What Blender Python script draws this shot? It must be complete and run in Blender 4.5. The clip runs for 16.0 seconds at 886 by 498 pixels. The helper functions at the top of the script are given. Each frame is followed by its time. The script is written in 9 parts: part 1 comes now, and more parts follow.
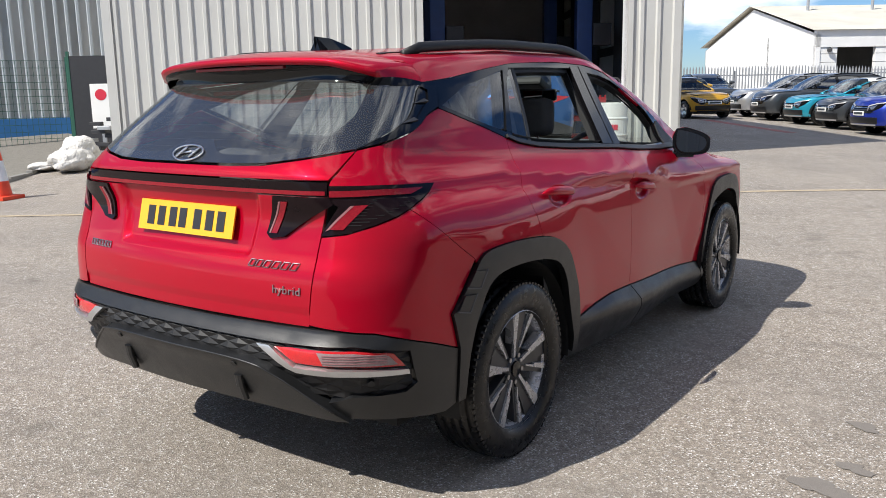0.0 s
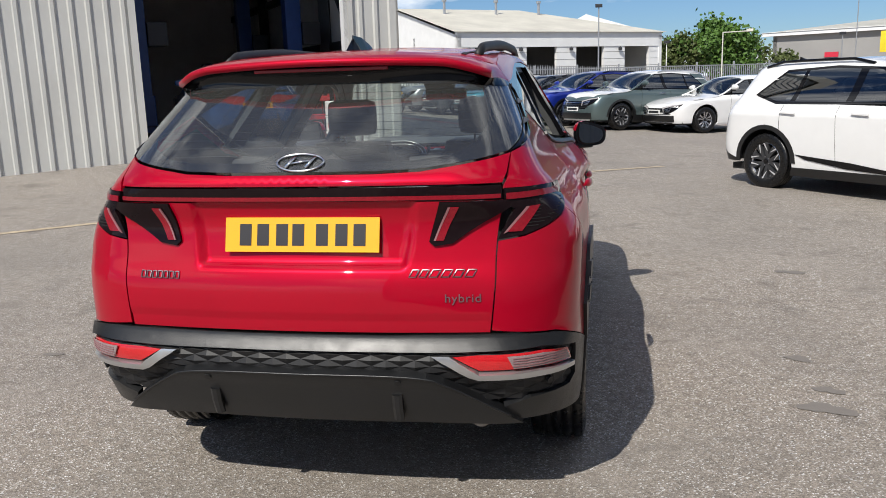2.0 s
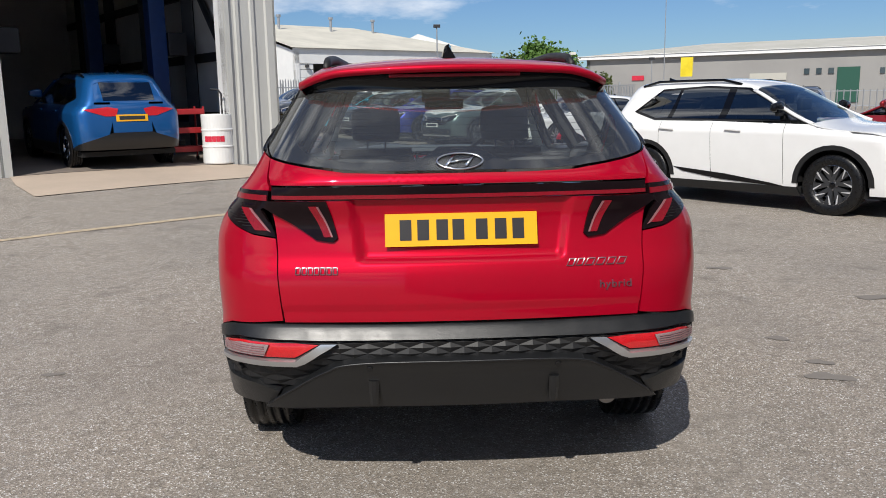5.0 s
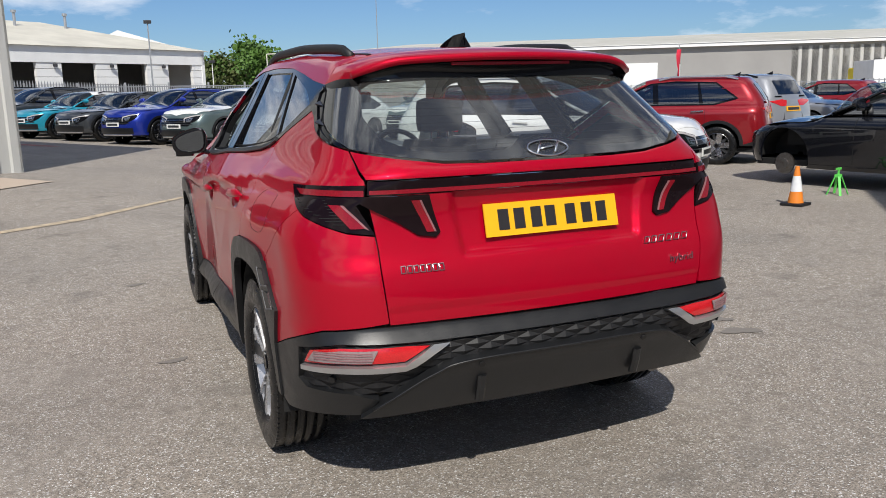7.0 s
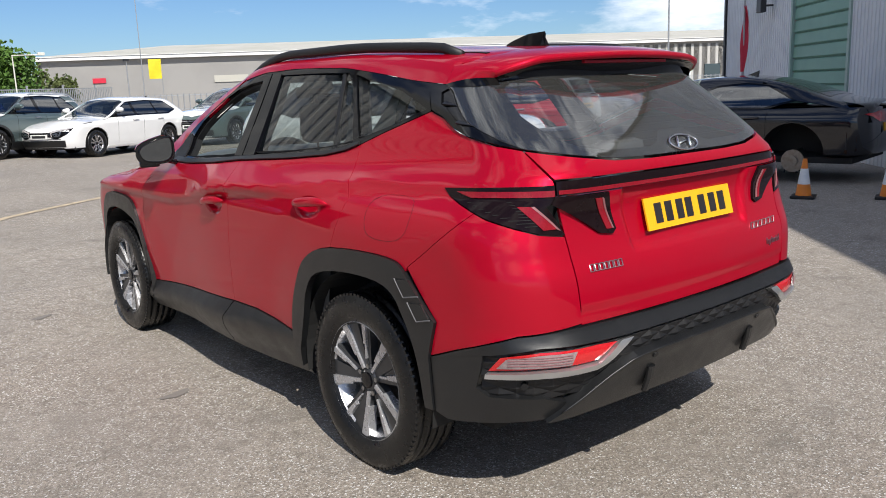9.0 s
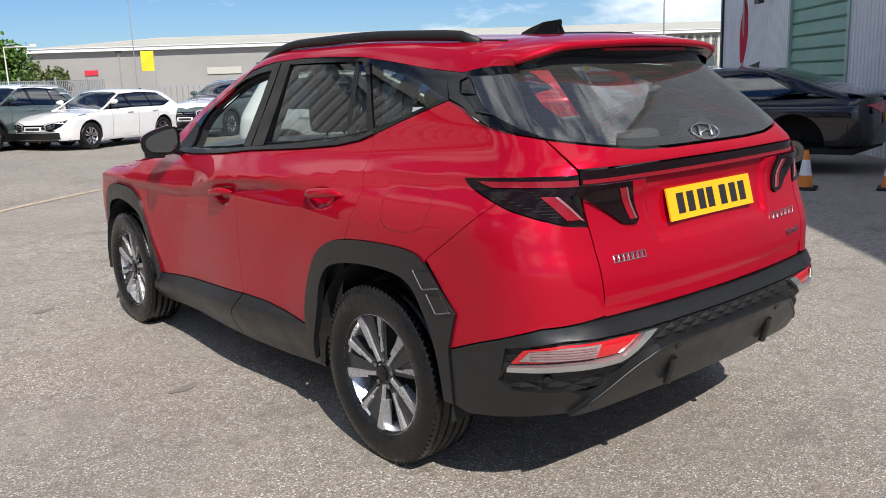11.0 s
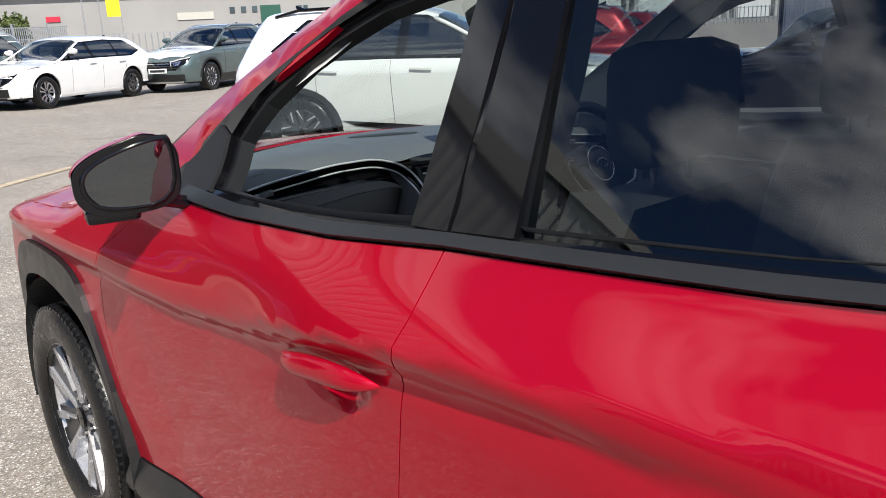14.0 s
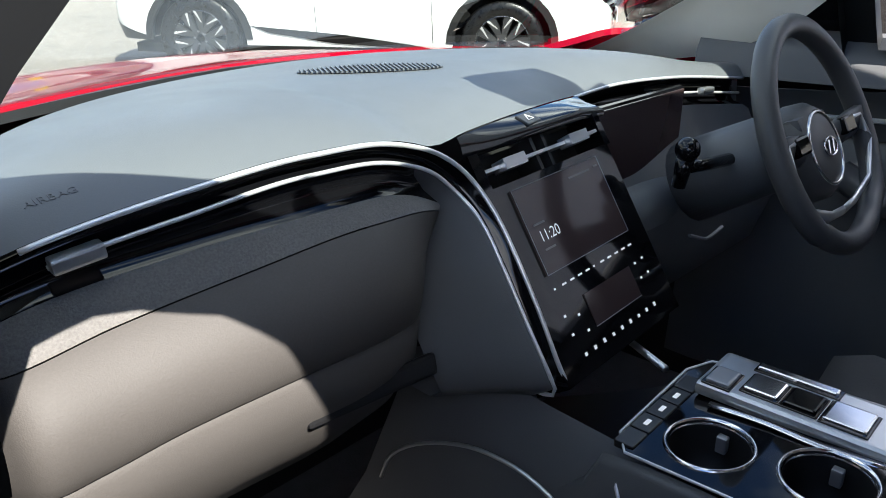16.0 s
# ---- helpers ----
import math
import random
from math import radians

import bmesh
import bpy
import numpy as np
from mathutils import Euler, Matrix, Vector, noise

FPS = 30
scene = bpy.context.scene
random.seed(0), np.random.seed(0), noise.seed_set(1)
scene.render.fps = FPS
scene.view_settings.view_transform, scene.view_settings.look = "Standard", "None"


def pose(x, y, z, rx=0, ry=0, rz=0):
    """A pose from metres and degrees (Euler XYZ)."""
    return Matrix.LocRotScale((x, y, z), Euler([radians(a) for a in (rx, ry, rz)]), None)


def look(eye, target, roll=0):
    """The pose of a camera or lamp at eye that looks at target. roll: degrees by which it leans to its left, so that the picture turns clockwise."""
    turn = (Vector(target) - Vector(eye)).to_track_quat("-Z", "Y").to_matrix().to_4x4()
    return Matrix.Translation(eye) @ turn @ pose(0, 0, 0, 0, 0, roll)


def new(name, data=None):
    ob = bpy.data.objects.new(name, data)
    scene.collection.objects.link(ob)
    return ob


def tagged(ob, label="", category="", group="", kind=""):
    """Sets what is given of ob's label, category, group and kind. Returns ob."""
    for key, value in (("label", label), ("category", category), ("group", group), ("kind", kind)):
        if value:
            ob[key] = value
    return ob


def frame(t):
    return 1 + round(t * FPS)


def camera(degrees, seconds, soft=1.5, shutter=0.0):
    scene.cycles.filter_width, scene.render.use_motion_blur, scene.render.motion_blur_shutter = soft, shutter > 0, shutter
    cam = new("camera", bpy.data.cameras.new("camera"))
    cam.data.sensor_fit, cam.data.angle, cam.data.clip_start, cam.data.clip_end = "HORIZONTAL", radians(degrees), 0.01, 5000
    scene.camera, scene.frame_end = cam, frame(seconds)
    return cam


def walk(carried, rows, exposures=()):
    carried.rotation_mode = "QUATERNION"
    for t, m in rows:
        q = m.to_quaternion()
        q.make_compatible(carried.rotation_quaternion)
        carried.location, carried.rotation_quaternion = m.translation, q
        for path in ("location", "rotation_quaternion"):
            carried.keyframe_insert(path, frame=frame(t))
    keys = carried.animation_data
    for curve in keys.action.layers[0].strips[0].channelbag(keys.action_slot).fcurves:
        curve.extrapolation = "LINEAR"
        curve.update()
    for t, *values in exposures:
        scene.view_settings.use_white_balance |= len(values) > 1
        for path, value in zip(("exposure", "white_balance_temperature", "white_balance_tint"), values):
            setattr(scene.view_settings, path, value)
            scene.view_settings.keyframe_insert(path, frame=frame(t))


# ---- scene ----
cam = camera(57.2, 16.0, soft=0.9)
PATH = [
    (0, (2.407, -2.673, 1.416), (1.276, -1.066, 1.044), -1.0),
    (0.5, (2.124, -2.895, 1.415), (1.176, -1.171, 1.056), -1.1),
    (1, (1.751, -3.017, 1.424), (1.01, -1.194, 1.07), -1.4),
    (1.5, (1.339, -3.157, 1.442), (0.781, -1.274, 1.061), -1.7),
    (2, (0.917, -3.308, 1.462), (0.561, -1.38, 1.066), -1.8),
    (2.5, (0.485, -3.38, 1.443), (0.305, -1.425, 1.06), -2.0),
    (3, (0.104, -3.486, 1.429), (0.055, -1.522, 1.058), -2.0),
    (3.5, (-0.022, -3.594, 1.441), (-0.026, -1.627, 1.082), -1.5),
    (6, (-0.561, -3.553, 1.442), (-0.269, -1.611, 1.063), -0.3),
    (6.5, (-0.964, -3.404, 1.421), (-0.44, -1.513, 1.035), -0.6),
    (7, (-1.413, -3.263, 1.428), (-0.661, -1.45, 1.048), -1.5),
    (7.5, (-1.815, -3.043, 1.438), (-0.872, -1.322, 1.056), -2.7),
    (8, (-2.132, -2.778, 1.455), (-1.018, -1.163, 1.068), -2.4),
    (8.5, (-2.481, -2.588, 1.46), (-1.253, -1.057, 1.075), -2.1),
    (11, (-2.558, -2.44, 1.45), (-1.312, -0.931, 1.037), -2.2),
    (11.5, (-2.447, -2.1, 1.443), (-1.198, -0.602, 1.001), -2.2),
    (12, (-2.255, -1.681, 1.429), (-1.003, -0.194, 0.957), -1.9),
    (12.5, (-2.054, -1.201, 1.415), (-0.828, 0.299, 0.921), -0.7),
    (13, (-1.861, -0.668, 1.448), (-0.641, 0.828, 0.925), -2.2),
    (13.5, (-1.671, -0.17, 1.447), (-0.447, 1.318, 0.91), -2.5),
    (14, (-1.49, 0.29, 1.437), (-0.226, 1.743, 0.898), -2.6),
    (14.5, (-1.259, 0.708, 1.411), (0.055, 2.12, 0.882), -1.3),
    (15, (-1.025, 1.1, 1.373), (0.313, 2.474, 0.805), -0.7),
    (15.5, (-0.874, 1.303, 1.337), (0.489, 2.607, 0.672), -0.1),
    (16, (-0.811, 1.373, 1.311), (0.566, 2.618, 0.568), 0.6),
]
walk(cam, [(t, look(eye, target, roll)) for t, eye, target, roll in PATH],
     exposures=[(0, 0.3), (1.5, 0.02), (3, -0.17), (6.5, -0.15), (8.5, 0.07), (11, 0.15), (12.5, 0.25), (14, 0.4), (15, 1.15), (15.5, 1.7), (16, 1.9)])

# ---------- sky and sun ----------
SUN = Vector((-0.36, -1.0, 1.06)).normalized()          # towards the sun, behind the red car and to its left
world = bpy.data.worlds.new("sky")
scene.world = world
world.use_nodes = True
wn, wl = world.node_tree.nodes, world.node_tree.links
sky = wn.new("ShaderNodeTexSky")
sky.sky_type, sky.sun_disc = "NISHITA", False
sky.sun_elevation = math.asin(SUN.z)
sky.sun_rotation = math.atan2(SUN.x, SUN.y)
sky.air_density, sky.dust_density, sky.ozone_density = 1.0, 0.15, 2.5
coord = wn.new("ShaderNodeTexCoord")
flat = wn.new("ShaderNodeMapping")
flat.inputs["Scale"].default_value = (1.0, 1.0, 3.2)
flat.inputs["Location"].default_value = (3.1, 1.7, 0.0)
wl.new(coord.outputs["Generated"], flat.inputs["Vector"])
puff = wn.new("ShaderNodeTexNoise")
puff.inputs["Scale"].default_value, puff.inputs["Detail"].default_value, puff.inputs["Roughness"].default_value = 2.3, 9, 0.58
wl.new(flat.outputs[0], puff.inputs["Vector"])
cover = wn.new("ShaderNodeValToRGB")
cover.color_ramp.elements[0].position, cover.color_ramp.elements[1].position = 0.49, 0.63
wl.new(puff.outputs["Fac"], cover.inputs["Fac"])
grey = wn.new("ShaderNodeTexNoise")
grey.inputs["Scale"].default_value, grey.inputs["Detail"].default_value = 5.0, 6
wl.new(flat.outputs[0], grey.inputs["Vector"])
tone = wn.new("ShaderNodeMix")
tone.data_type = "RGBA"
tone.inputs["A"].default_value, tone.inputs["B"].default_value = (3.6, 4.0, 4.7, 1), (19.0, 19.1, 19.4, 1)
wl.new(grey.outputs["Fac"], tone.inputs["Factor"])
mixed = wn.new("ShaderNodeMix")
mixed.data_type = "RGBA"
wl.new(cover.outputs["Color"], mixed.inputs["Factor"])
deep = wn.new("ShaderNodeMix")
deep.data_type, deep.blend_type = "RGBA", "MULTIPLY"
deep.inputs["Factor"].default_value, deep.inputs["B"].default_value = 1.0, (0.50, 0.67, 0.92, 1)
wl.new(sky.outputs[0], deep.inputs["A"])
wl.new(deep.outputs["Result"], mixed.inputs["A"])
wl.new(tone.outputs["Result"], mixed.inputs["B"])
wl.new(mixed.outputs["Result"], wn["Background"].inputs["Color"])
wn["Background"].inputs["Strength"].default_value = 0.10

sun = new("sun", bpy.data.lights.new("sun", "SUN"))
sun.data.energy, sun.data.angle, sun.data.color = 5.0, radians(0.53), (1.0, 0.955, 0.88)
sun.matrix_world = look(SUN * 50, (0, 0, 0))

# ---------- materials ----------
def mat(name, base, rough=0.5, metal=0.0, vary=0.0, scale=6.0, fine=0.0, fscale=120.0, bump=0.0, bscale=200.0, coat=0.0, spec=0.5, dist=0.004, random=0.0, tint=None, rvary=0.0):
    """A surface: base colour with large and fine variation, relief, coat."""
    m = bpy.data.materials.new(name)
    m.use_nodes = True
    n, l = m.node_tree.nodes, m.node_tree.links
    b = n["Principled BSDF"]
    b.inputs["Base Color"].default_value = (*base, 1)
    b.inputs["Roughness"].default_value, b.inputs["Metallic"].default_value = rough, metal
    b.inputs["Specular IOR Level"].default_value = spec
    if coat:
        b.inputs["Coat Weight"].default_value, b.inputs["Coat Roughness"].default_value = coat, 0.02
    co = n.new("ShaderNodeTexCoord")
    out = None

    def noise_at(s, detail=4, rough_=0.55):
        t = n.new("ShaderNodeTexNoise")
        t.inputs["Scale"].default_value, t.inputs["Detail"].default_value, t.inputs["Roughness"].default_value = s, detail, rough_
        l.new(co.outputs["Object"], t.inputs["Vector"])
        return t.outputs["Fac"]

    def mix(fac, a, bcol):
        x = n.new("ShaderNodeMix")
        x.data_type = "RGBA"
        l.new(fac, x.inputs["Factor"])
        if isinstance(a, tuple):
            x.inputs["A"].default_value = (*a, 1)
        else:
            l.new(a, x.inputs["A"])
        x.inputs["B"].default_value = (*bcol, 1)
        return x.outputs["Result"]

    def span(fac, lo, hi, to0=0.0, to1=1.0):
        r = n.new("ShaderNodeMapRange")
        r.inputs["From Min"].default_value, r.inputs["From Max"].default_value = lo, hi
        r.inputs["To Min"].default_value, r.inputs["To Max"].default_value = to0, to1
        l.new(fac, r.inputs["Value"])
        return r.outputs["Result"]

    dark = tint or tuple(c * 0.45 for c in base)
    if vary:
        out = mix(span(noise_at(scale), 0.35, 0.75, 0, vary), base, dark)
    if fine:
        out = mix(span(noise_at(fscale, 2), 0.3, 0.75, 0, fine), out or base, tuple(min(1, c * 1.6 + 0.01) for c in base))
    if random:
        info = n.new("ShaderNodeObjectInfo")
        out = mix(span(info.outputs["Random"], 0, 1, 0, random), out or base, dark)
    if out:
        l.new(out, b.inputs["Base Color"])
    if rvary:
        l.new(span(noise_at(scale * 1.7), 0.3, 0.7, rough - rvary, rough + rvary), b.inputs["Roughness"])
    if bump:
        bp = n.new("ShaderNodeBump")
        bp.inputs["Strength"].default_value, bp.inputs["Distance"].default_value = bump, dist
        l.new(noise_at(bscale, 3), bp.inputs["Height"])
        l.new(bp.outputs[0], b.inputs["Normal"])
    return m


def paint(name, base, flake=0.35, metal=0.45, rough=0.32, spec=0.3):
    """Car paint: flaked base under clear coat."""
    m = mat(name, base, rough, metal, vary=0.10, scale=3.0, fine=flake, fscale=1400.0, coat=1.0, spec=spec)
    return m


def glass(name, tint, shade=0.6, rough=0.0, bright=0.09, dust=0.0):
    """Thin car glass: a clear mirror-like sheet that lets part of the light straight through."""
    m = bpy.data.materials.new(name)
    m.use_nodes = True
    n, l = m.node_tree.nodes, m.node_tree.links
    n.remove(n["Principled BSDF"])
    clear, gloss, mixn = n.new("ShaderNodeBsdfTransparent"), n.new("ShaderNodeBsdfGlossy"), n.new("ShaderNodeMixShader")
    lw = n.new("ShaderNodeLayerWeight")
    lw.inputs["Blend"].default_value = 0.5
    pw, fr = n.new("ShaderNodeMath"), n.new("ShaderNodeMath")
    pw.operation, fr.operation = "POWER", "MULTIPLY_ADD"
    pw.inputs[1].default_value = 4.0
    fr.inputs[1].default_value, fr.inputs[2].default_value = 0.9 - bright, bright
    l.new(lw.outputs["Facing"], pw.inputs[0])
    l.new(pw.outputs[0], fr.inputs[0])
    clear.inputs["Color"].default_value = (*[c * shade for c in tint], 1)
    gloss.inputs["Roughness"].default_value = rough
    gloss.inputs["Color"].default_value = (1, 1, 1, 1)
    l.new(fr.outputs[0], mixn.inputs[0])
    l.new(clear.outputs[0], mixn.inputs[1])
    l.new(gloss.outputs[0], mixn.inputs[2])
    out = mixn
    if dust:
        # a thin film of dust that catches the sun
        out, film_, co, tex, amount = n.new("ShaderNodeMixShader"), n.new("ShaderNodeBsdfDiffuse"), n.new("ShaderNodeTexCoord"), n.new("ShaderNodeTexNoise"), n.new("ShaderNodeMapRange")
        film_.inputs["Color"].default_value = (0.62, 0.62, 0.60, 1)
        tex.inputs["Scale"].default_value, tex.inputs["Detail"].default_value = 3.5, 5.0
        amount.inputs["To Min"].default_value, amount.inputs["To Max"].default_value = dust * 0.75, dust * 1.25
        l.new(co.outputs["Object"], tex.inputs["Vector"])
        l.new(tex.outputs[0], amount.inputs["Value"])
        l.new(amount.outputs[0], out.inputs[0])
        l.new(mixn.outputs[0], out.inputs[1])
        l.new(film_.outputs[0], out.inputs[2])
    l.new(out.outputs[0], n["Material Output"].inputs["Surface"])
    return m


RED = paint("red_metallic_paint", (0.42, 0.0008, 0.017), 0.03, 0.30, 0.36, spec=0.03)
RED.node_tree.nodes["Principled BSDF"].inputs["Coat Weight"].default_value = 0.66
RED.node_tree.nodes["Principled BSDF"].inputs["Coat IOR"].default_value = 1.5
CLAD = mat("grained_grey_plastic", (0.0095, 0.010, 0.011), 0.37, spec=0.58, vary=0.3, scale=9, bump=0.25, bscale=900, dist=0.001, rvary=0.06)
BLACKGLOSS = mat("gloss_black_trim", (0.004, 0.004, 0.005), 0.05, spec=0.38)
BLACK = mat("matt_black_plastic", (0.008, 0.008, 0.009), 0.55, vary=0.3, bump=0.15, bscale=600, dist=0.001)
RUBBER = mat("window_rubber", (0.016, 0.017, 0.018), 0.42, vary=0.25, scale=14)
SHELL = mat("dark_underbody", (0.008, 0.008, 0.008), 0.8, vary=0.3)
TYRE = mat("tyre_rubber", (0.006, 0.006, 0.0065), 0.33, spec=0.42, vary=0.35, scale=18, bump=0.2, bscale=300, dist=0.002, rvary=0.14)
CHROME = mat("satin_chrome", (0.72, 0.72, 0.73), 0.16, 1.0, vary=0.1, scale=12)
ALLOY = mat("machined_alloy", (0.58, 0.58, 0.60), 0.24, 1.0, vary=0.2, scale=20, rvary=0.06)
ALLOYDARK = mat("dark_grey_alloy", (0.060, 0.062, 0.067), 0.28, 0.5, vary=0.25, scale=14)
STEEL = mat("brake_steel", (0.30, 0.29, 0.28), 0.4, 1.0, vary=0.5, scale=25, tint=(0.12, 0.07, 0.04))
STEELDARK = mat("dull_brake_iron", (0.05, 0.048, 0.046), 0.5, 0.8, vary=0.4, scale=25)
GLASS = glass("clear_car_glass", (0.86, 0.95, 0.91), 0.82)
PRIVACY = glass("privacy_glass", (0.80, 0.88, 0.92), 0.18, bright=0.15)
LAMPRED = mat("red_lamp_lens", (0.50, 0.006, 0.010), 0.10, vary=0.3, scale=60, fine=0.5, fscale=260, coat=1.0)
LAMPDARK = mat("smoked_lamp_lens", (0.010, 0.005, 0.006), 0.06, vary=0.4, scale=40, spec=0.16)
LAMPCLEAR = mat("clear_lamp_lens", (0.40, 0.38, 0.38), 0.15, vary=0.4, scale=70, fine=0.4, fscale=240, coat=1.0, bump=0.5, bscale=180)
VENTEDGE = mat("grey_vent_edge", (0.11, 0.11, 0.115), 0.6, vary=0.2)
REVLENS = mat("ribbed_reversing_lens", (0.25, 0.19, 0.19), 0.14, vary=0.5, scale=60, fine=0.5, fscale=160, spec=0.5)
BADGE = mat("badge_chrome", (0.42, 0.41, 0.42), 0.30, 1.0, vary=0.2, scale=60)
LAMPEDGE = mat("pale_lamp_edge", (0.30, 0.13, 0.14), 0.45, 0.1, vary=0.3, scale=50)
SILVERDIM = mat("dull_silver_edge", (0.35, 0.35, 0.36), 0.4, 0.7, vary=0.2)
SILVER = mat("satin_silver_trim", (0.62, 0.63, 0.64), 0.30, 0.85, vary=0.12, scale=10)
YELLOW = mat("yellow_plate", (0.85, 0.43, 0.008), 0.32, vary=0.12, scale=9, coat=0.4)
WHITEPLATE = mat("white_plate", (0.78, 0.78, 0.76), 0.35, vary=0.1, coat=0.3)
PLATEINK = mat("plate_black", (0.02, 0.018, 0.02), 0.4, vary=0.2)
# mirror colour is darkened to stand in for dark surroundings in its reflection
MIRROR = mat("mirror_darkened_reflection", (0.13, 0.14, 0.15), 0.01, 1.0)
PRIVGLASS = glass("tinted_rear_glass", (0.92, 0.96, 0.95), 0.84, bright=0.11, dust=0.038)
HEROTINT = glass("tinted_side_glass", (0.84, 0.92, 0.93), 0.42, bright=0.06)
BLACKSATIN = mat("satin_black_plastic", (0.012, 0.012, 0.013), 0.30, vary=0.2)
LAMPDIM = mat("unlit_red_lamp_strip", (0.22, 0.006, 0.014), 0.14, vary=0.5, scale=90, fine=0.4, fscale=260, spec=0.35)

# ---------- car bodies: one smooth shape per car, panels are laid on it ----------
def smax(a, b, k):
    h = np.clip(0.5 + 0.5 * (a - b) / k, 0, 1)
    return b + (a - b) * h + k * h * (1 - h)


def ramp(v, a, b):
    t = np.clip((v - a) / (b - a), 0, 1)
    return t * t * (3 - 2 * t)


def curve(pts):
    """A smooth line through (at, value) knots."""
    xs = np.array([p[0] for p in pts], float)
    ys = np.array([p[1] for p in pts], float)
    d = np.diff(ys) / np.diff(xs)
    m = np.r_[d[0], (d[1:] + d[:-1]) / 2, d[-1]]
    m[1:-1][d[1:] * d[:-1] <= 0] = 0

    def at(v):
        v = np.clip(np.asarray(v, float), xs[0], xs[-1])
        i = np.clip(np.searchsorted(xs, v) - 1, 0, len(xs) - 2)
        h = xs[i + 1] - xs[i]
        t = (v - xs[i]) / h
        return ((1 + 2 * t) * (1 - t) ** 2 * ys[i] + t * (1 - t) ** 2 * h * m[i]
                + t * t * (3 - 2 * t) * ys[i + 1] + t * t * (t - 1) * h * m[i + 1])
    return at


def crease(v, at, soft=0.012):
    """Zero below at, then rising one to one, with a narrow bend."""
    return 0.5 * ((v - at) + np.sqrt((v - at) ** 2 + soft ** 2))


class Body:
    """A car's outer surface. Side sheet: (s, z), where s = -y along the flank, turns round the rear
    corner and ends at the middle of the tail; before -yf it turns round the nose likewise."""

    def __init__(self, wide, plan, tail, nose, top, crown=0.12, bow=0.10, fbow=0.16, kc=0.26, kt=0.05, extra=None, yr=-0.3, yf=2.95, xr=0.42):
        self.wide, self.plan, self.tail, self.nose, self.top = curve(wide), curve(plan), curve(tail), curve(nose), curve(top)
        self.crown, self.bow, self.fbow, self.kc, self.kt, self.extra = crown, bow, fbow, kc, kt, extra
        self.yr, self.yf, self.xr, self.arc = yr, yf, xr, 0.75
        self.shift = None
        self.send = -yr + self.arc + xr
        self.sbeg = -yf - self.arc - xr

    def field(self, x, y, z):
        x = np.abs(x)
        side = x - self.wide(z) * self.plan(y)
        if self.extra:
            side = side - self.extra(y, z)
        back = self.tail(z) + self.bow * x * x - y
        front = y - self.nose(z) + self.fbow * x * x
        roof = z - self.top(y) + self.crown * x * x
        f = smax(side, back, self.kc)
        f = smax(f, front, self.kc * 1.3)
        return smax(f, roof, self.kt)

    def solve(self, ox, oy, oz, dx, dy, dz, far=1.6):
        lo, hi = np.zeros_like(ox), np.full_like(ox, far)
        for _ in range(26):
            mid = (lo + hi) / 2
            inside = self.field(ox + dx * mid, oy + dy * mid, oz + dz * mid) < 0
            lo, hi = np.where(inside, mid, lo), np.where(inside, hi, mid)
        return np.stack([ox + dx * lo, oy + dy * lo, oz + dz * lo], -1)

    def side(self, s, z):
        s, z = np.asarray(s, float), np.asarray(z, float)
        a = np.clip((s + self.yr) / self.arc, 0, 1) - np.clip((-s - self.yf) / self.arc, 0, 1)
        ang = a * np.pi / 2
        y = np.clip(-s, self.yr, self.yf)
        x = np.where(s > -self.yr, self.xr - np.clip(s + self.yr - self.arc, 0, self.xr), np.where(-s > self.yf, self.xr - np.clip(-s - self.yf - self.arc, 0, self.xr), self.xr))
        ox = np.where(np.abs(a) > 0, x, 0.0)
        ox = np.where(np.abs(a) > 0, np.maximum(x, 0), self.xr * 0 + 0.0)
        ox = np.where(a == 0, self.xr, ox)
        return self.solve(ox, y, z, np.cos(ang), -np.sin(ang), 0 * z)

    def over(self, x, y, low=0.75):
        x, y = np.asarray(x, float), np.asarray(y, float)
        return self.solve(x, y, np.full_like(x, low), 0 * x, 0 * x, np.ones_like(x))

    def normal(self, p):
        e = 0.003
        x, y, z = p[..., 0], p[..., 1], p[..., 2]
        g = np.stack([self.field(x + e, y, z) - self.field(x - e, y, z), self.field(x, y + e, z) - self.field(x, y - e, z), self.field(x, y, z + e) - self.field(x, y, z - e)], -1)
        return g / np.maximum(np.linalg.norm(g, axis=-1, keepdims=True), 1e-9)

    def s_of(self, x, y):
        """The s of a place on the surface."""
        x = abs(x)
        if self.yr <= y <= self.yf:
            return -y
        if y < self.yr:
            if x < self.xr:
                return -self.yr + self.arc + self.xr - x
            return -self.yr + self.arc * math.atan2(self.yr - y, x - self.xr) / (math.pi / 2)
        if x < self.xr:
            return -self.yf - self.arc - self.xr + x
        return -self.yf - self.arc * math.atan2(y - self.yf, x - self.xr) / (math.pi / 2)


shoulder = curve([(-0.60, 1.136), (-0.22, 1.129), (0.16, 1.110), (0.39, 1.087), (0.67, 1.063), (1.08, 1.031), (1.54, 0.970), (1.8, 0.94)])
under = curve([(-0.60, 0.040), (-0.20, 0.050), (0.15, 0.056), (0.45, 0.060), (0.80, 0.052), (1.1, 0.045), (1.6, 0.03)])


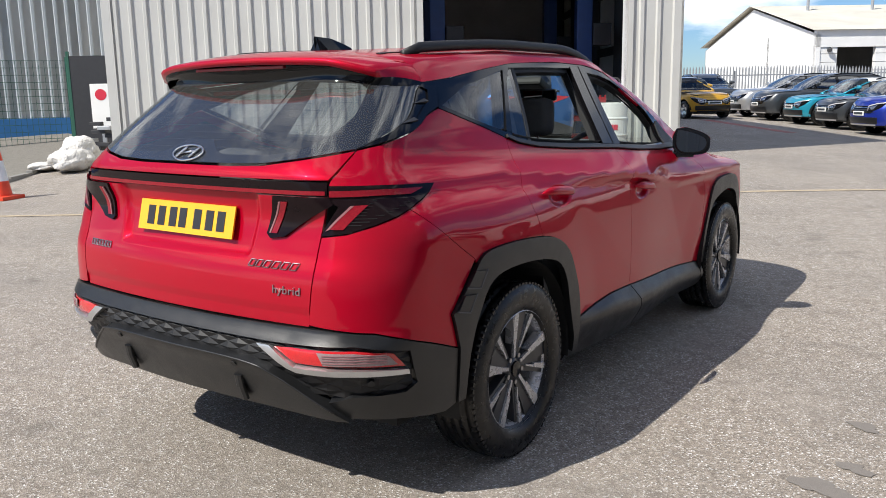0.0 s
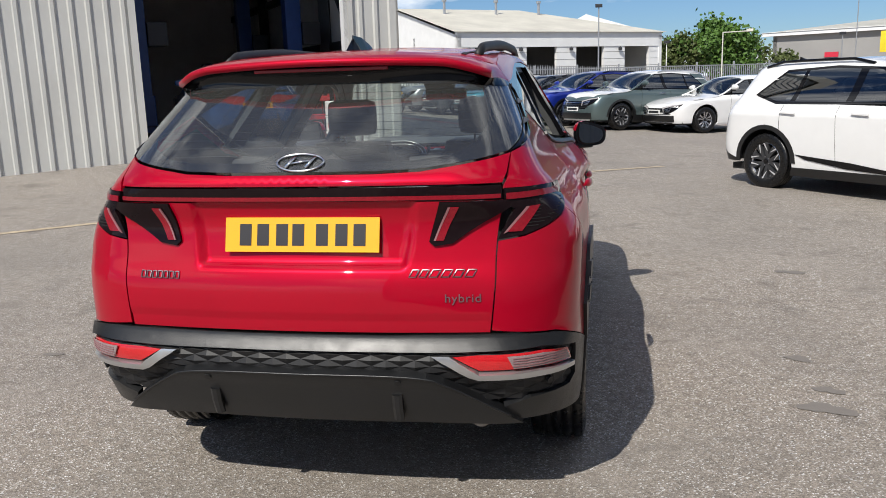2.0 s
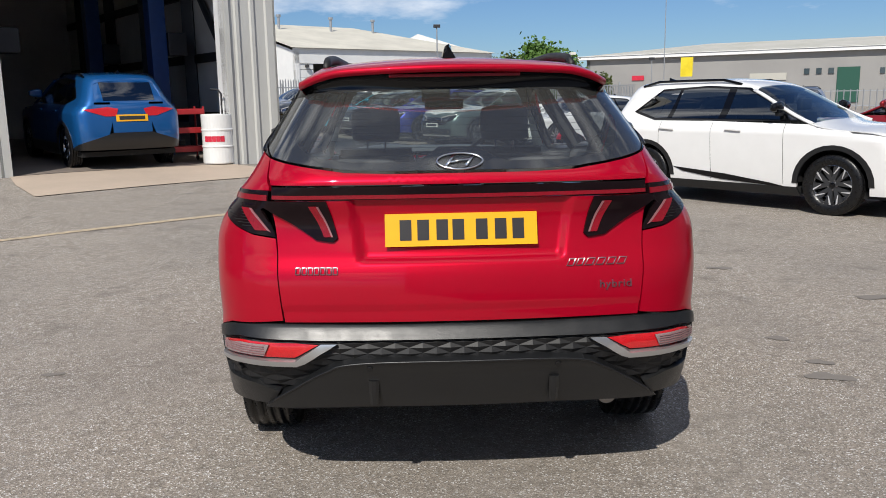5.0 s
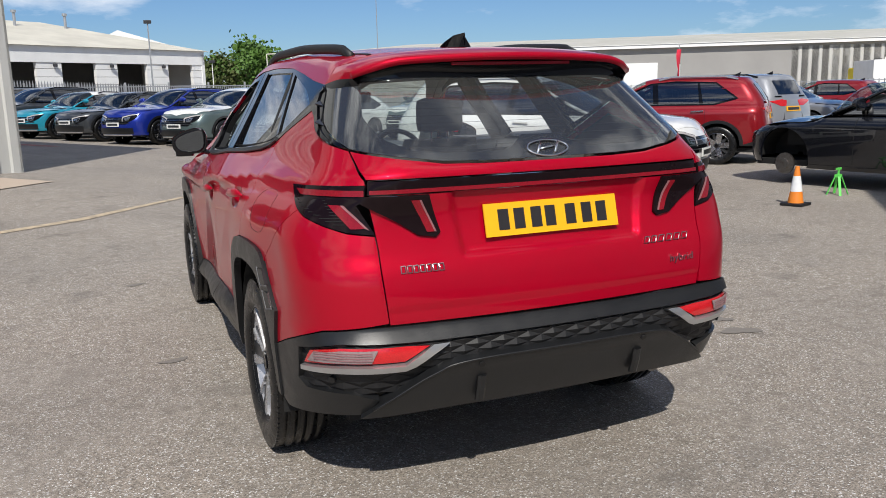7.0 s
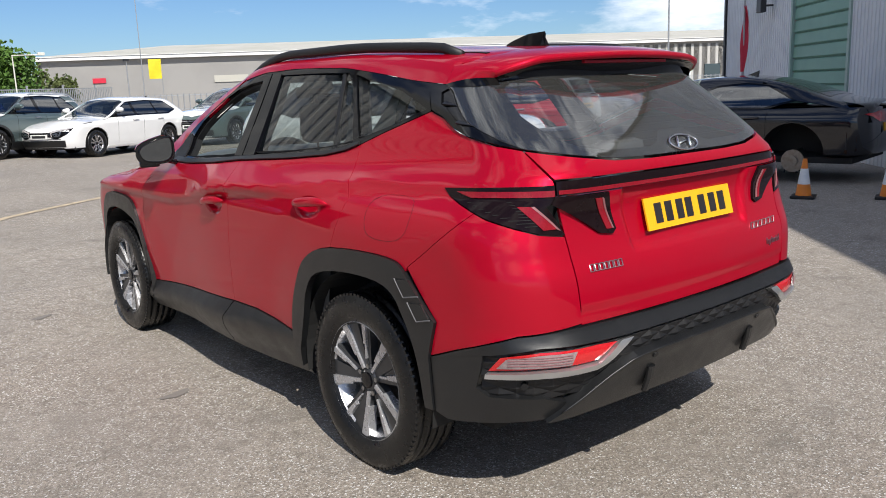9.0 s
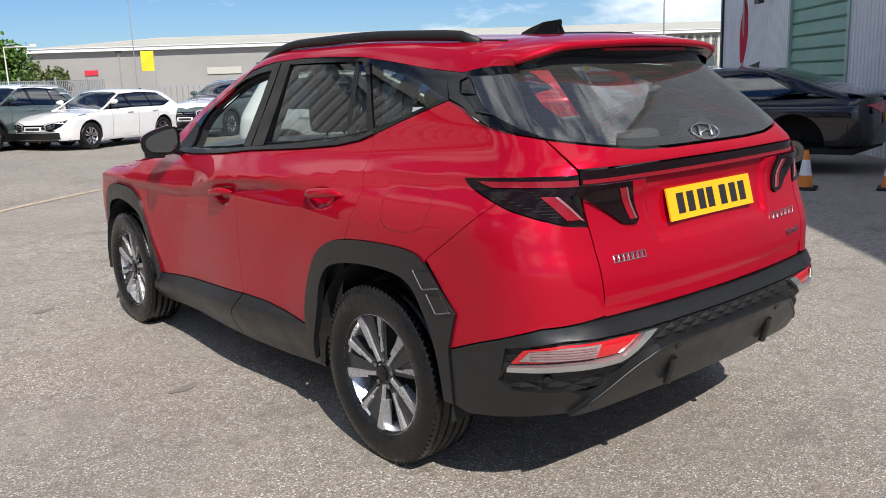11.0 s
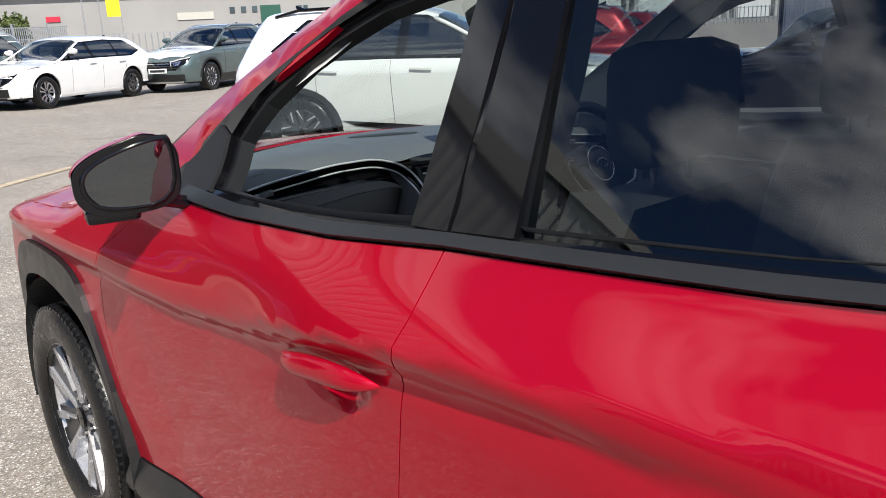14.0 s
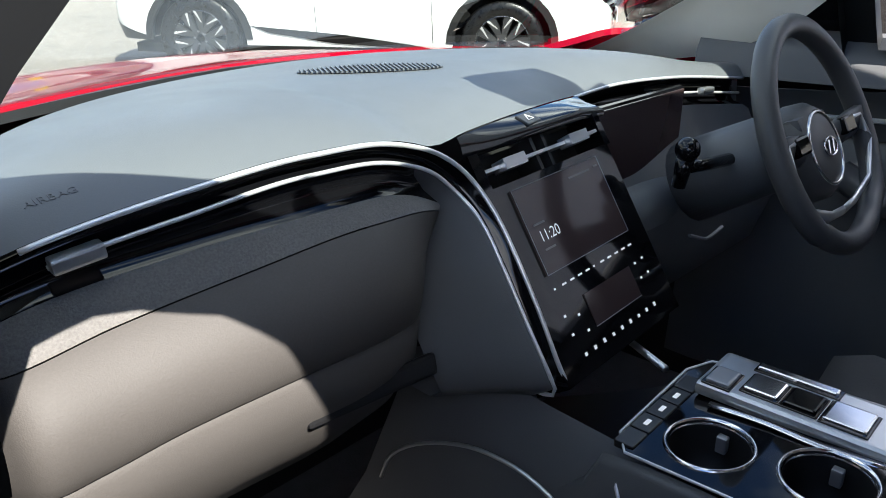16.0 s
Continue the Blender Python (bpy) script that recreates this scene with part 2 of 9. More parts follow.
def hero_relief(y, z):
    """The flank's folded facets."""
    up = z - shoulder(y)
    e = (0.021 + 0.008 * ramp(y, -0.5, 0.6)) * ramp(y, 1.60, 1.25) * np.where(up > 0, np.exp(-np.maximum(up, 0) / 0.10), np.clip(1 + up / under(y), 0, 1))
    d = (y - 0.45) * 0.581 + (z - 1.013) * 0.814            # the slanting fold ahead of the rear arch
    e = e - 0.055 * (crease(d, 0.0, 0.008) - crease(d, 0.32, 0.2)) * ramp(up, -0.02, -0.06)
    d = (y - 1.633) * 0.79 + (z - 0.952) * 0.613            # the fold behind the front arch
    e = e + 0.055 * (crease(d, 0.0, 0.010) - crease(d, 0.30, 0.1)) * ramp(z, 1.02, 0.93)
    e = e + 0.028 * ramp(y, 0.2, 1.0) * ramp(y, 2.02, 1.55) * ramp(z, 0.98, 1.12) * ramp(z, 1.42, 1.20)
    e = e + 0.018 * ramp(np.hypot(y, z - 0.36), 0.75, 0.45)  # flared arches
    e = e + 0.010 * ramp(np.hypot(y - 2.68, z - 0.36), 0.75, 0.45)
    return e


HERO = Body(
    wide=[(0.15, 0.80), (0.24, 0.84), (0.33, 0.868), (0.45, 0.880), (0.65, 0.892), (0.80, 0.900), (0.93, 0.902), (1.03, 0.876), (1.12, 0.795), (1.17, 0.757), (1.30, 0.700), (1.45, 0.625), (1.56, 0.565), (1.70, 0.50)],
    plan=[(-1.0, 0.965), (-0.45, 0.99), (0.2, 1.0), (1.2, 1.0), (1.75, 0.982), (2.3, 0.975), (2.9, 0.965), (3.6, 0.92)],
    tail=[(0.15, -0.70), (0.30, -0.80), (0.42, -0.87), (0.52, -0.915), (0.595, -0.948), (0.62, -0.948), (0.683, -0.916), (0.72, -0.914), (0.85, -0.903), (0.93, -0.875), (1.04, -0.852), (1.11, -0.865), (1.16, -0.865), (1.215, -0.825), (1.50, -0.50), (1.70, -0.28)],
    nose=[(0.15, 3.42), (0.30, 3.53), (0.55, 3.57), (0.75, 3.56), (0.95, 3.45), (1.20, 3.2)],
    top=[(-0.75, 1.52), (-0.5, 1.575), (0.0, 1.612), (0.6, 1.638), (1.0, 1.638), (1.35, 1.612), (1.55, 1.548), (2.50, 1.105), (2.60, 1.083), (3.0, 1.04), (3.35, 0.955), (3.6, 0.84)],
    extra=hero_relief)

hero_lift = curve([(0.30, 0.025), (0.62, 0.022), (0.69, 0.012), (0.80, 0.020), (0.95, 0.033), (1.02, 0.028), (1.10, 0.012), (1.15, 0.011), (1.20, 0.019), (1.25, 0.018), (1.40, 0.008), (1.50, 0.0)])
HERO.shift = lambda s, z: hero_lift(z) * ramp(s, 0.40, 0.75)

# ---------- building tools ----------
def rise(x, y):
    """Height of the yard: level round the red car, rising gently towards the workshop."""
    return float(ramp(y, 3, 12)) * min(max(0.165 - 0.042 * x, 0.0), 0.45)


def mesh_ob(name, me, material, parent=None, label="", smooth=False):
    me.materials.append(material)
    if smooth:
        for p in me.polygons:
            p.use_smooth = True
    ob = new(name, me)
    if parent:
        ob.parent = parent
    if label:
        ob["label"] = label
    return ob


def part(name, bm, material, parent=None, label="", smooth=False):
    """One mesh object from a bmesh, under a thing or a part."""
    me = bpy.data.meshes.new(name)
    bmesh.ops.recalc_face_normals(bm, faces=bm.faces)
    bm.to_mesh(me)
    bm.free()
    ob = mesh_ob(name, me, material, parent, label, smooth)
    return ob


def thing(name, label, category, m=None, group="", kind=""):
    ob = tagged(new(name), label, category, group, kind)
    if m is not None:
        ob.matrix_basis = m
    return ob


def box(bm, x0, y0, z0, x1, y1, z1, bevel=0.0, m=None):
    r = bmesh.ops.create_cube(bm, size=1)
    t = Matrix.Translation(((x0 + x1) / 2, (y0 + y1) / 2, (z0 + z1) / 2)) @ Matrix.Diagonal((x1 - x0, y1 - y0, z1 - z0, 1))
    bmesh.ops.transform(bm, matrix=t, verts=r["verts"])
    if bevel:
        es = list({e for v in r["verts"] for e in v.link_edges})
        r2 = bmesh.ops.bevel(bm, geom=es, offset=bevel, segments=2, affect="EDGES", profile=0.6)
        vs = list({v for f in r2["faces"] for v in f.verts} | {v for v in r["verts"] if v.is_valid})
    else:
        vs = r["verts"]
    if m is not None:
        bmesh.ops.transform(bm, matrix=m, verts=vs)
    return vs


def boxes(*rows, bevel=0.0, m=None):
    bm = bmesh.new()
    for r in rows:
        box(bm, *r, bevel=bevel, m=m)
    return bm


def tube(bm, a, b, r0, r1=None, n=10, caps=True):
    a, b = Vector(a), Vector(b)
    q = (b - a).to_track_quat("Z", "Y").to_matrix().to_4x4()
    r = bmesh.ops.create_cone(bm, cap_ends=caps, segments=n, radius1=r0, radius2=r0 if r1 is None else r1, depth=(b - a).length)
    bmesh.ops.transform(bm, matrix=Matrix.Translation((a + b) / 2) @ q, verts=r["verts"])


def pipe(bm, pts, r, n=8, closed=False, flat=None):
    """A round (or flat = (wide, high)) bar along points."""
    pts = [Vector(p) for p in pts]
    k = len(pts)
    rings = []
    up = Vector((0, 0, 1))
    for i, p in enumerate(pts):
        d = (pts[(i + 1) % k] if closed or i + 1 < k else pts[i]) - (pts[i - 1] if closed or i else pts[i])
        d.normalize()
        sidev = d.cross(up)
        if sidev.length < 1e-3:
            sidev = d.cross(Vector((0, 1, 0)))
        sidev.normalize()
        upv = sidev.cross(d)
        ring = []
        for j in range(n):
            a = 2 * math.pi * (j + 0.5) / n
            w, h = (r, r) if flat is None else flat
            ring.append(bm.verts.new(p + sidev * (math.cos(a) * w) + upv * (math.sin(a) * h)))
        rings.append(ring)
    for i in range(k if closed else k - 1):
        a, b = rings[i], rings[(i + 1) % k]
        for j in range(n):
            bm.faces.new((a[j], a[(j + 1) % n], b[(j + 1) % n], b[j]))
    if not closed:
        bm.faces.new(rings[0][::-1])
        bm.faces.new(rings[-1])


def lathe(bm, prof, n=40, axis="x", closed=False):
    """Turns (along, radius) pairs round an axis."""
    rings = []
    for j in range(n):
        a = 2 * math.pi * j / n
        ring = []
        for u, r in prof:
            c, s = math.cos(a) * r, math.sin(a) * r
            ring.append(bm.verts.new((u, c, s) if axis == "x" else (c, s, u)))
        rings.append(ring)
    k = len(prof)
    for j in range(n):
        a, b = rings[j], rings[(j + 1) % n]
        for i in range(k if closed else k - 1):
            bm.faces.new((a[i], a[(i + 1) % k], b[(i + 1) % k], b[i]))


def inside(poly, pts):
    x, y = pts[:, 0], pts[:, 1]
    hit = np.zeros(len(pts), bool)
    for (x0, y0), (x1, y1) in zip(poly, np.roll(poly, -1, 0)):
        c = (y0 > y) != (y1 > y)
        hit ^= c & (x < (x1 - x0) * (y - y0) / (y1 - y0 + 1e-12) + x0)
    return hit


def near(poly, pts):
    d = np.full(len(pts), 9.0)
    for a, b in zip(poly, np.roll(poly, -1, 0)):
        ab = b - a
        t = np.clip(((pts - a) @ ab) / max(ab @ ab, 1e-12), 0, 1)
        d = np.minimum(d, np.linalg.norm(pts - a - t[:, None] * ab, axis=1))
    return d


def soften(poly, times=1, cut=0.25):
    p = np.array(poly, float)
    for _ in range(times):
        q = np.roll(p, -1, 0)
        p = np.stack([p + (q - p) * cut, q - (q - p) * cut], 1).reshape(-1, 2)
    return p


def shrink(poly, d):
    """The outline drawn in by d."""
    p = np.array(poly, float)
    area = 0.5 * np.sum(p[:, 0] * np.roll(p[:, 1], -1) - np.roll(p[:, 0], -1) * p[:, 1])
    e = np.roll(p, -1, 0) - p
    n = np.stack([-e[:, 1], e[:, 0]], 1) / np.maximum(np.linalg.norm(e, axis=1, keepdims=True), 1e-9) * np.sign(area)
    a, b = np.roll(n, 1, 0), n
    m = a + b
    m = m / np.maximum((m * m).sum(1, keepdims=True) / 2, 0.35)
    return p + m * d


def fill(poly, holes=(), step=0.04):
    """Even triangles inside an outline."""
    from mathutils.geometry import delaunay_2d_cdt

    def dense(p):
        out = []
        for a, b in zip(p, np.roll(p, -1, 0)):
            k = max(1, int(np.linalg.norm(b - a) / step + 0.5))
            out += [a + (b - a) * i / k for i in range(k)]
        return np.array(out)
    loops = [dense(np.array(poly, float))] + [dense(np.array(h, float)) for h in holes]
    verts, edges = [], []
    for lp in loops:
        o = len(verts)
        verts += list(lp)
        edges += [(o + i, o + (i + 1) % len(lp)) for i in range(len(lp))]
    lo, hi = loops[0].min(0), loops[0].max(0)
    gx, gy = np.meshgrid(np.arange(lo[0] + step / 2, hi[0], step), np.arange(lo[1] + step / 2, hi[1], step))
    pts = np.stack([gx.ravel(), gy.ravel()], 1)
    if len(pts):
        keep = inside(loops[0], pts) & (near(loops[0], pts) > 0.45 * step)
        for lp in loops[1:]:
            keep &= ~inside(lp, pts) & (near(lp, pts) > 0.45 * step)
        verts += list(pts[keep])
    vo, _, fo, *_ = delaunay_2d_cdt([Vector(v) for v in verts], edges, [], 1, 1e-6)
    vo = np.array([tuple(v) for v in vo])
    tri = np.array([f for f in fo if len(f) == 3])
    mid = vo[tri].mean(1)
    keep = inside(loops[0], mid)
    for lp in loops[1:]:
        keep &= ~inside(lp, mid)
    return vo, tri[keep]


def lay(body, vo, over, offset, flip):
    """Places and normals of (s, z) or (x, y) points on a body."""
    if over:
        p = body.over(vo[:, 0], vo[:, 1])
        n = body.normal(p)
    else:
        s, far = vo[:, 0].copy(), np.ones(len(vo))
        hi, lo = s > body.send, s < body.sbeg
        s[hi], s[lo] = 2 * body.send - s[hi], 2 * body.sbeg - s[lo]
        far[hi | lo] = -1
        zz = vo[:, 1] + body.shift(s, vo[:, 1]) if body.shift else vo[:, 1]
        p = body.side(s, zz)
        n = body.normal(p)
        p[:, 0] *= far
        n[:, 0] *= far
    p = p + n * offset
    if flip:
        p[:, 0] *= -1
        n[:, 0] *= -1
    return p, n


def panel(name, body, poly, material, parent, offset=0.0, gap=0.0012, rim=0.014, holes=(), step=0.04, over=False, flip=False, label="", relief=None, fair=False):
    """A skin panel laid on a body, with turned-in edges; fair ones are evened out into one plain curve."""
    poly = shrink(poly, gap) if gap else np.array(poly, float)
    vo, tri = fill(poly, holes, step)
    p, n = lay(body, vo, over, offset, flip)
    if fair:
        y_, z_ = p[:, 1] - p[:, 1].mean(), p[:, 2] - p[:, 2].mean()
        basis = np.stack([np.ones_like(y_), y_, z_, y_ * y_, z_ * z_], 1)
        fit_ = np.linalg.lstsq(basis, p[:, 0], rcond=None)[0]
        p = np.stack([basis @ fit_, p[:, 1], p[:, 2]], 1)
        nn = np.stack([np.ones_like(y_), -fit_[1] - 2 * fit_[3] * y_, -fit_[2] - 2 * fit_[4] * z_], 1)
        nn *= np.sign((nn * n).sum(1))[:, None]
        n = nn / np.linalg.norm(nn, axis=1)[:, None]
    if relief is not None:
        p = p + n * relief(vo)[:, None]
    a, b, c = p[tri[:, 0]], p[tri[:, 1]], p[tri[:, 2]]
    wrong = ((np.cross(b - a, c - a)) * n[tri[:, 0]]).sum(1) < 0
    tri[wrong] = tri[wrong][:, ::-1]
    count = {}
    for t in tri:
        for i in range(3):
            u, v = int(t[i]), int(t[(i + 1) % 3])
            count[(u, v)] = 1
    border = [e for e in count if (e[1], e[0]) not in count]
    faces = [tuple(int(i) for i in t) for t in tri]
    pts, nor = list(p), list(n)
    if rim:
        at = {}
        for u, v in border:
            for w in (u, v):
                if w not in at:
                    at[w] = len(pts)
                    pts += [p[w], p[w] - n[w] * rim]
                    nor += [n[w], n[w]]
        for u, v in border:
            faces.append((at[v], at[u], at[u] + 1, at[v] + 1))
    me = bpy.data.meshes.new(name)
    me.from_pydata([tuple(q) for q in pts], [], faces)
    me.polygons.foreach_set("use_smooth", [i < len(tri) for i in range(len(faces))])
    me.update()
    if relief is None:
        loops = np.zeros((len(me.loops), 3))
        vi = np.zeros(len(me.loops), int)
        me.loops.foreach_get("vertex_index", vi)
        nn = np.array(nor)
        loops[:] = nn[vi]
        first = 3 * len(tri)
        if first < len(loops):
            for f in me.polygons[len(tri):]:
                for k in f.loop_indices:
                    loops[k] = f.normal
        me.normals_split_custom_set([tuple(q) for q in loops])
    return mesh_ob(name, me, material, parent, label)


def strip(body, pts, over=False, offset=0.0, flip=False):
    """Places along a line on a body."""
    p, _ = lay(body, np.array(pts, float), over, offset, flip)
    return p

# ---------- the yard ----------
def asphalt():
    m = bpy.data.materials.new("worn_asphalt")
    m.use_nodes = True
    n, l = m.node_tree.nodes, m.node_tree.links
    b = n["Principled BSDF"]
    co = n.new("ShaderNodeTexCoord")

    def noise_at(s, detail=4, kind="ShaderNodeTexNoise"):
        t = n.new(kind)
        t.inputs["Scale"].default_value = s
        if kind == "ShaderNodeTexNoise":
            t.inputs["Detail"].default_value = detail
        l.new(co.outputs["Object"], t.inputs["Vector"])
        return t

    def span(fac, lo, hi, a=0.0, c=1.0):
        r = n.new("ShaderNodeMapRange")
        r.inputs["From Min"].default_value, r.inputs["From Max"].default_value = lo, hi
        r.inputs["To Min"].default_value, r.inputs["To Max"].default_value = a, c
        l.new(fac, r.inputs["Value"])
        return r.outputs["Result"]

    def mix(fac, a, c):
        x = n.new("ShaderNodeMix")
        x.data_type = "RGBA"
        l.new(fac, x.inputs["Factor"])
        for k, v in (("A", a), ("B", c)):
            if isinstance(v, tuple):
                x.inputs[k].default_value = (*v, 1)
            else:
                l.new(v, x.inputs[k])
        return x.outputs["Result"]
    stones = noise_at(170, kind="ShaderNodeTexVoronoi")
    pale = n.new("ShaderNodeValToRGB")
    for p, c in ((0.0, (0.13, 0.112, 0.094)), (0.45, (0.33, 0.287, 0.240)), (0.85, (0.43, 0.376, 0.318)), (1.0, (0.60, 0.54, 0.47))):
        e = pale.color_ramp.elements.new(p)
        e.color = (*c, 1)
    pale.color_ramp.elements.remove(pale.color_ramp.elements[0])
    grey = n.new("ShaderNodeSeparateColor")
    l.new(stones.outputs["Color"], grey.inputs[0])
    l.new(grey.outputs[0], pale.inputs["Fac"])
    c = mix(span(noise_at(230, 2).outputs["Fac"], 0.35, 0.7, 0, 0.55), pale.outputs["Color"], (0.19, 0.165, 0.138))
    c = mix(span(noise_at(0.55, 5).outputs["Fac"], 0.42, 0.68, 0, 0.38), c, (0.180, 0.168, 0.155))
    c = mix(span(noise_at(2.6, 6).outputs["Fac"], 0.57, 0.72, 0, 0.5), c, (0.09, 0.083, 0.078))
    c = mix(span(noise_at(1.3, 7).outputs["Fac"], 0.50, 0.66, 0, 0.30), c, (0.36, 0.322, 0.28))
    c = mix(span(noise_at(14.0, 6).outputs["Fac"], 0.50, 0.70, 0, 0.50), c, (0.15, 0.13, 0.112))
    c = mix(span(noise_at(7.0, 3).outputs["Fac"], 0.68, 0.76, 0, 0.3), c, (0.34, 0.315, 0.28))
    c = mix(span(noise_at(62.0, 3).outputs["Fac"], 0.56, 0.68, 0, 0.35), c, (0.42, 0.378, 0.328))
    c = mix(span(noise_at(48.0, 3).outputs["Fac"], 0.58, 0.70, 0, 0.45), c, (0.12, 0.108, 0.095))
    l.new(c, b.inputs["Base Color"])
    b.inputs["Roughness"].default_value, b.inputs["Specular IOR Level"].default_value = 0.85, 0.3
    bp = n.new("ShaderNodeBump")
    bp.inputs["Strength"].default_value, bp.inputs["Distance"].default_value = 0.5, 0.006
    l.new(stones.outputs["Distance"], bp.inputs["Height"])
    l.new(bp.outputs[0], b.inputs["Normal"])
    return m


ASPHALT = asphalt()
axis = np.concatenate([-np.geomspace(2500, 26, 22), np.arange(-25, 25.1, 0.5), np.geomspace(26, 2500, 22)])
ayis = np.concatenate([-np.geomspace(2500, 26, 22), np.arange(-25, 45.1, 0.5), np.geomspace(46, 2500, 20)])
gv = [(x, y, rise(x, y)) for y in ayis for x in axis]
gw = len(axis)
gf = [(j * gw + i, j * gw + i + 1, (j + 1) * gw + i + 1, (j + 1) * gw + i) for j in range(len(ayis) - 1) for i in range(gw - 1)]
gm = bpy.data.meshes.new("ground")
gm.from_pydata(gv, [], gf)
ground = mesh_ob("ground", gm, ASPHALT, None, smooth=True)
tagged(ground, "worn grey brown asphalt yard with stains", "ground", kind="structure")


def ground_sheet(name, poly, material, lift, label, category, step=0.5, parent=None):
    """A thin layer that follows the yard."""
    vo, tri = fill(np.array(poly, float), (), step)
    p = [(x, y, rise(x, y) + lift) for x, y in vo]
    me = bpy.data.meshes.new(name)
    me.from_pydata(p, [], [tuple(int(i) for i in t) for t in tri])
    bm = bmesh.new()
    bm.from_mesh(me)
    bmesh.ops.recalc_face_normals(bm, faces=bm.faces)
    for f in bm.faces:
        if f.normal.z < 0:
            f.normal_flip()
    bm.to_mesh(me)
    bm.free()
    ob = mesh_ob(name, me, material, parent, smooth=True)
    return tagged(ob, label, category, kind="structure")


CONCRETE = mat("pale_concrete", (0.46, 0.37, 0.29), 0.8, vary=0.5, scale=1.4, fine=0.25, fscale=60, bump=0.3, bscale=90, tint=(0.30, 0.25, 0.20))
LINEPAINT = mat("faded_cream_paint", (0.55, 0.44, 0.30), 0.8, vary=0.7, scale=14, tint=(0.15, 0.13, 0.11))
REDPAINT = mat("faded_red_paint", (0.42, 0.13, 0.11), 0.8, vary=0.8, scale=6, tint=(0.15, 0.10, 0.09))

GD, GN, G0 = Vector((0.804, 0.595, 0)), Vector((0.595, -0.804, 0)), Vector((-2.69, 12.09, 0))   # along the workshop front, out of it, its corner


def gp(s, out=0.0):
    v = G0 + GD * s + GN * out
    return (v.x, v.y)


ground_sheet("concrete_apron", [gp(-4.66, 0.02), gp(-4.75, 0.9), gp(-4.75, 2.0), gp(-1.6, 1.95), gp(-0.55, 1.7), gp(-0.95, 0.02)], CONCRETE, 0.012, "pale concrete apron before the workshop door", "apron")
ground_sheet("painted_line", [(-9.5, 1.35), (-3.9, 5.36), (-1.65, 6.80), (-0.43, 8.12), (1.1, 9.30), (2.1, 10.1), (2.06, 10.18), (1.05, 9.40), (-0.47, 8.22), (-1.72, 6.92), (-3.95, 5.46), (-9.55, 1.45)], LINEPAINT, 0.006, "faded cream painted line on asphalt", "line")
ground_sheet("red_painted_line", [(-2.6, 20.3), (-2.35, 20.6), (-6.2, 25.6), (-6.5, 25.3)], REDPAINT, 0.006, "faded red painted bay line on asphalt", "line")

# ---------- buildings ----------
CLADGREY = mat("light_grey_metal_cladding", (0.50, 0.50, 0.475), 0.42, vary=0.30, scale=1.2, tint=(0.36, 0.35, 0.32), rvary=0.08)
CLADDIM = mat("mid_grey_metal_cladding", (0.74, 0.75, 0.755), 0.5, vary=0.3, scale=1.0)
WHITEWALL = mat("white_painted_wall", (0.80, 0.80, 0.78), 0.6, vary=0.15, scale=1.5)
CREAMROOF = mat("cream_sheet_roof", (0.62, 0.59, 0.50), 0.7, vary=0.4, scale=0.6)
GREYWALL = mat("grey_building_wall", (0.31, 0.30, 0.285), 0.7, vary=0.25, scale=0.3)
GREYROOF = mat("weathered_sheet_roof", (0.50, 0.48, 0.43), 0.75, vary=0.5, scale=0.25, tint=(0.33, 0.34, 0.26))
DARKROOM = mat("dark_workshop_lining", (0.10, 0.10, 0.10), 0.8, vary=0.4, scale=1.5)
INNERWALL = mat("dull_white_inner_wall", (0.72, 0.70, 0.66), 0.75, vary=0.4, scale=0.8)
BLUEPAINT = mat("blue_painted_steel", (0.012, 0.05, 0.19), 0.4, vary=0.3, scale=6)
BLUETRIM = mat("blue_cladding_trim", (0.03, 0.16, 0.40), 0.45, vary=0.2, scale=3)
GREENDOOR = mat("pale_green_roller_door", (0.20, 0.38, 0.28), 0.5, vary=0.25, scale=2)
STEELDARK = mat("black_steel", (0.025, 0.025, 0.028), 0.5, vary=0.3, scale=8)
GALV = mat("galvanised_steel", (0.42, 0.43, 0.44), 0.45, 0.6, vary=0.3, scale=9)
GREENSTEEL = mat("green_coated_steel", (0.02, 0.09, 0.06), 0.45, vary=0.25, scale=9)
FLAGYELLOW = mat("yellow_flag", (0.80, 0.62, 0.02), 0.6, vary=0.2, scale=3)
FLAGRED = mat("red_flag", (0.60, 0.02, 0.05), 0.6, vary=0.2, scale=3)


def profiled(bm, a, b, z0, z1, pitch=0.26, depth=0.035, out=None, thick=0.0):
    """Box-ribbed wall sheet between two plan points: flat pans with narrow raised ribs."""
    a, b = Vector((*a, 0)), Vector((*b, 0))
    d = (b - a)
    long = d.length
    d.normalize()
    n = out or Vector((d.y, -d.x, 0))
    pts = []
    u = 0.0
    while u < long:
        for du, o in ((0.0, 0), (pitch * 0.62, 0), (pitch * 0.70, depth), (pitch * 0.90, depth), (pitch * 0.98, 0)):
            if u + du <= long:
                pts.append((u + du, o))
        u += pitch
    pts.append((long, 0))
    lo = [bm.verts.new(a + d * p + n * o + Vector((0, 0, z0))) for p, o in pts]
    hi = [bm.verts.new(a + d * p + n * o + Vector((0, 0, z1))) for p, o in pts]
    for i in range(len(pts) - 1):
        bm.faces.new((lo[i], lo[i + 1], hi[i + 1], hi[i]))


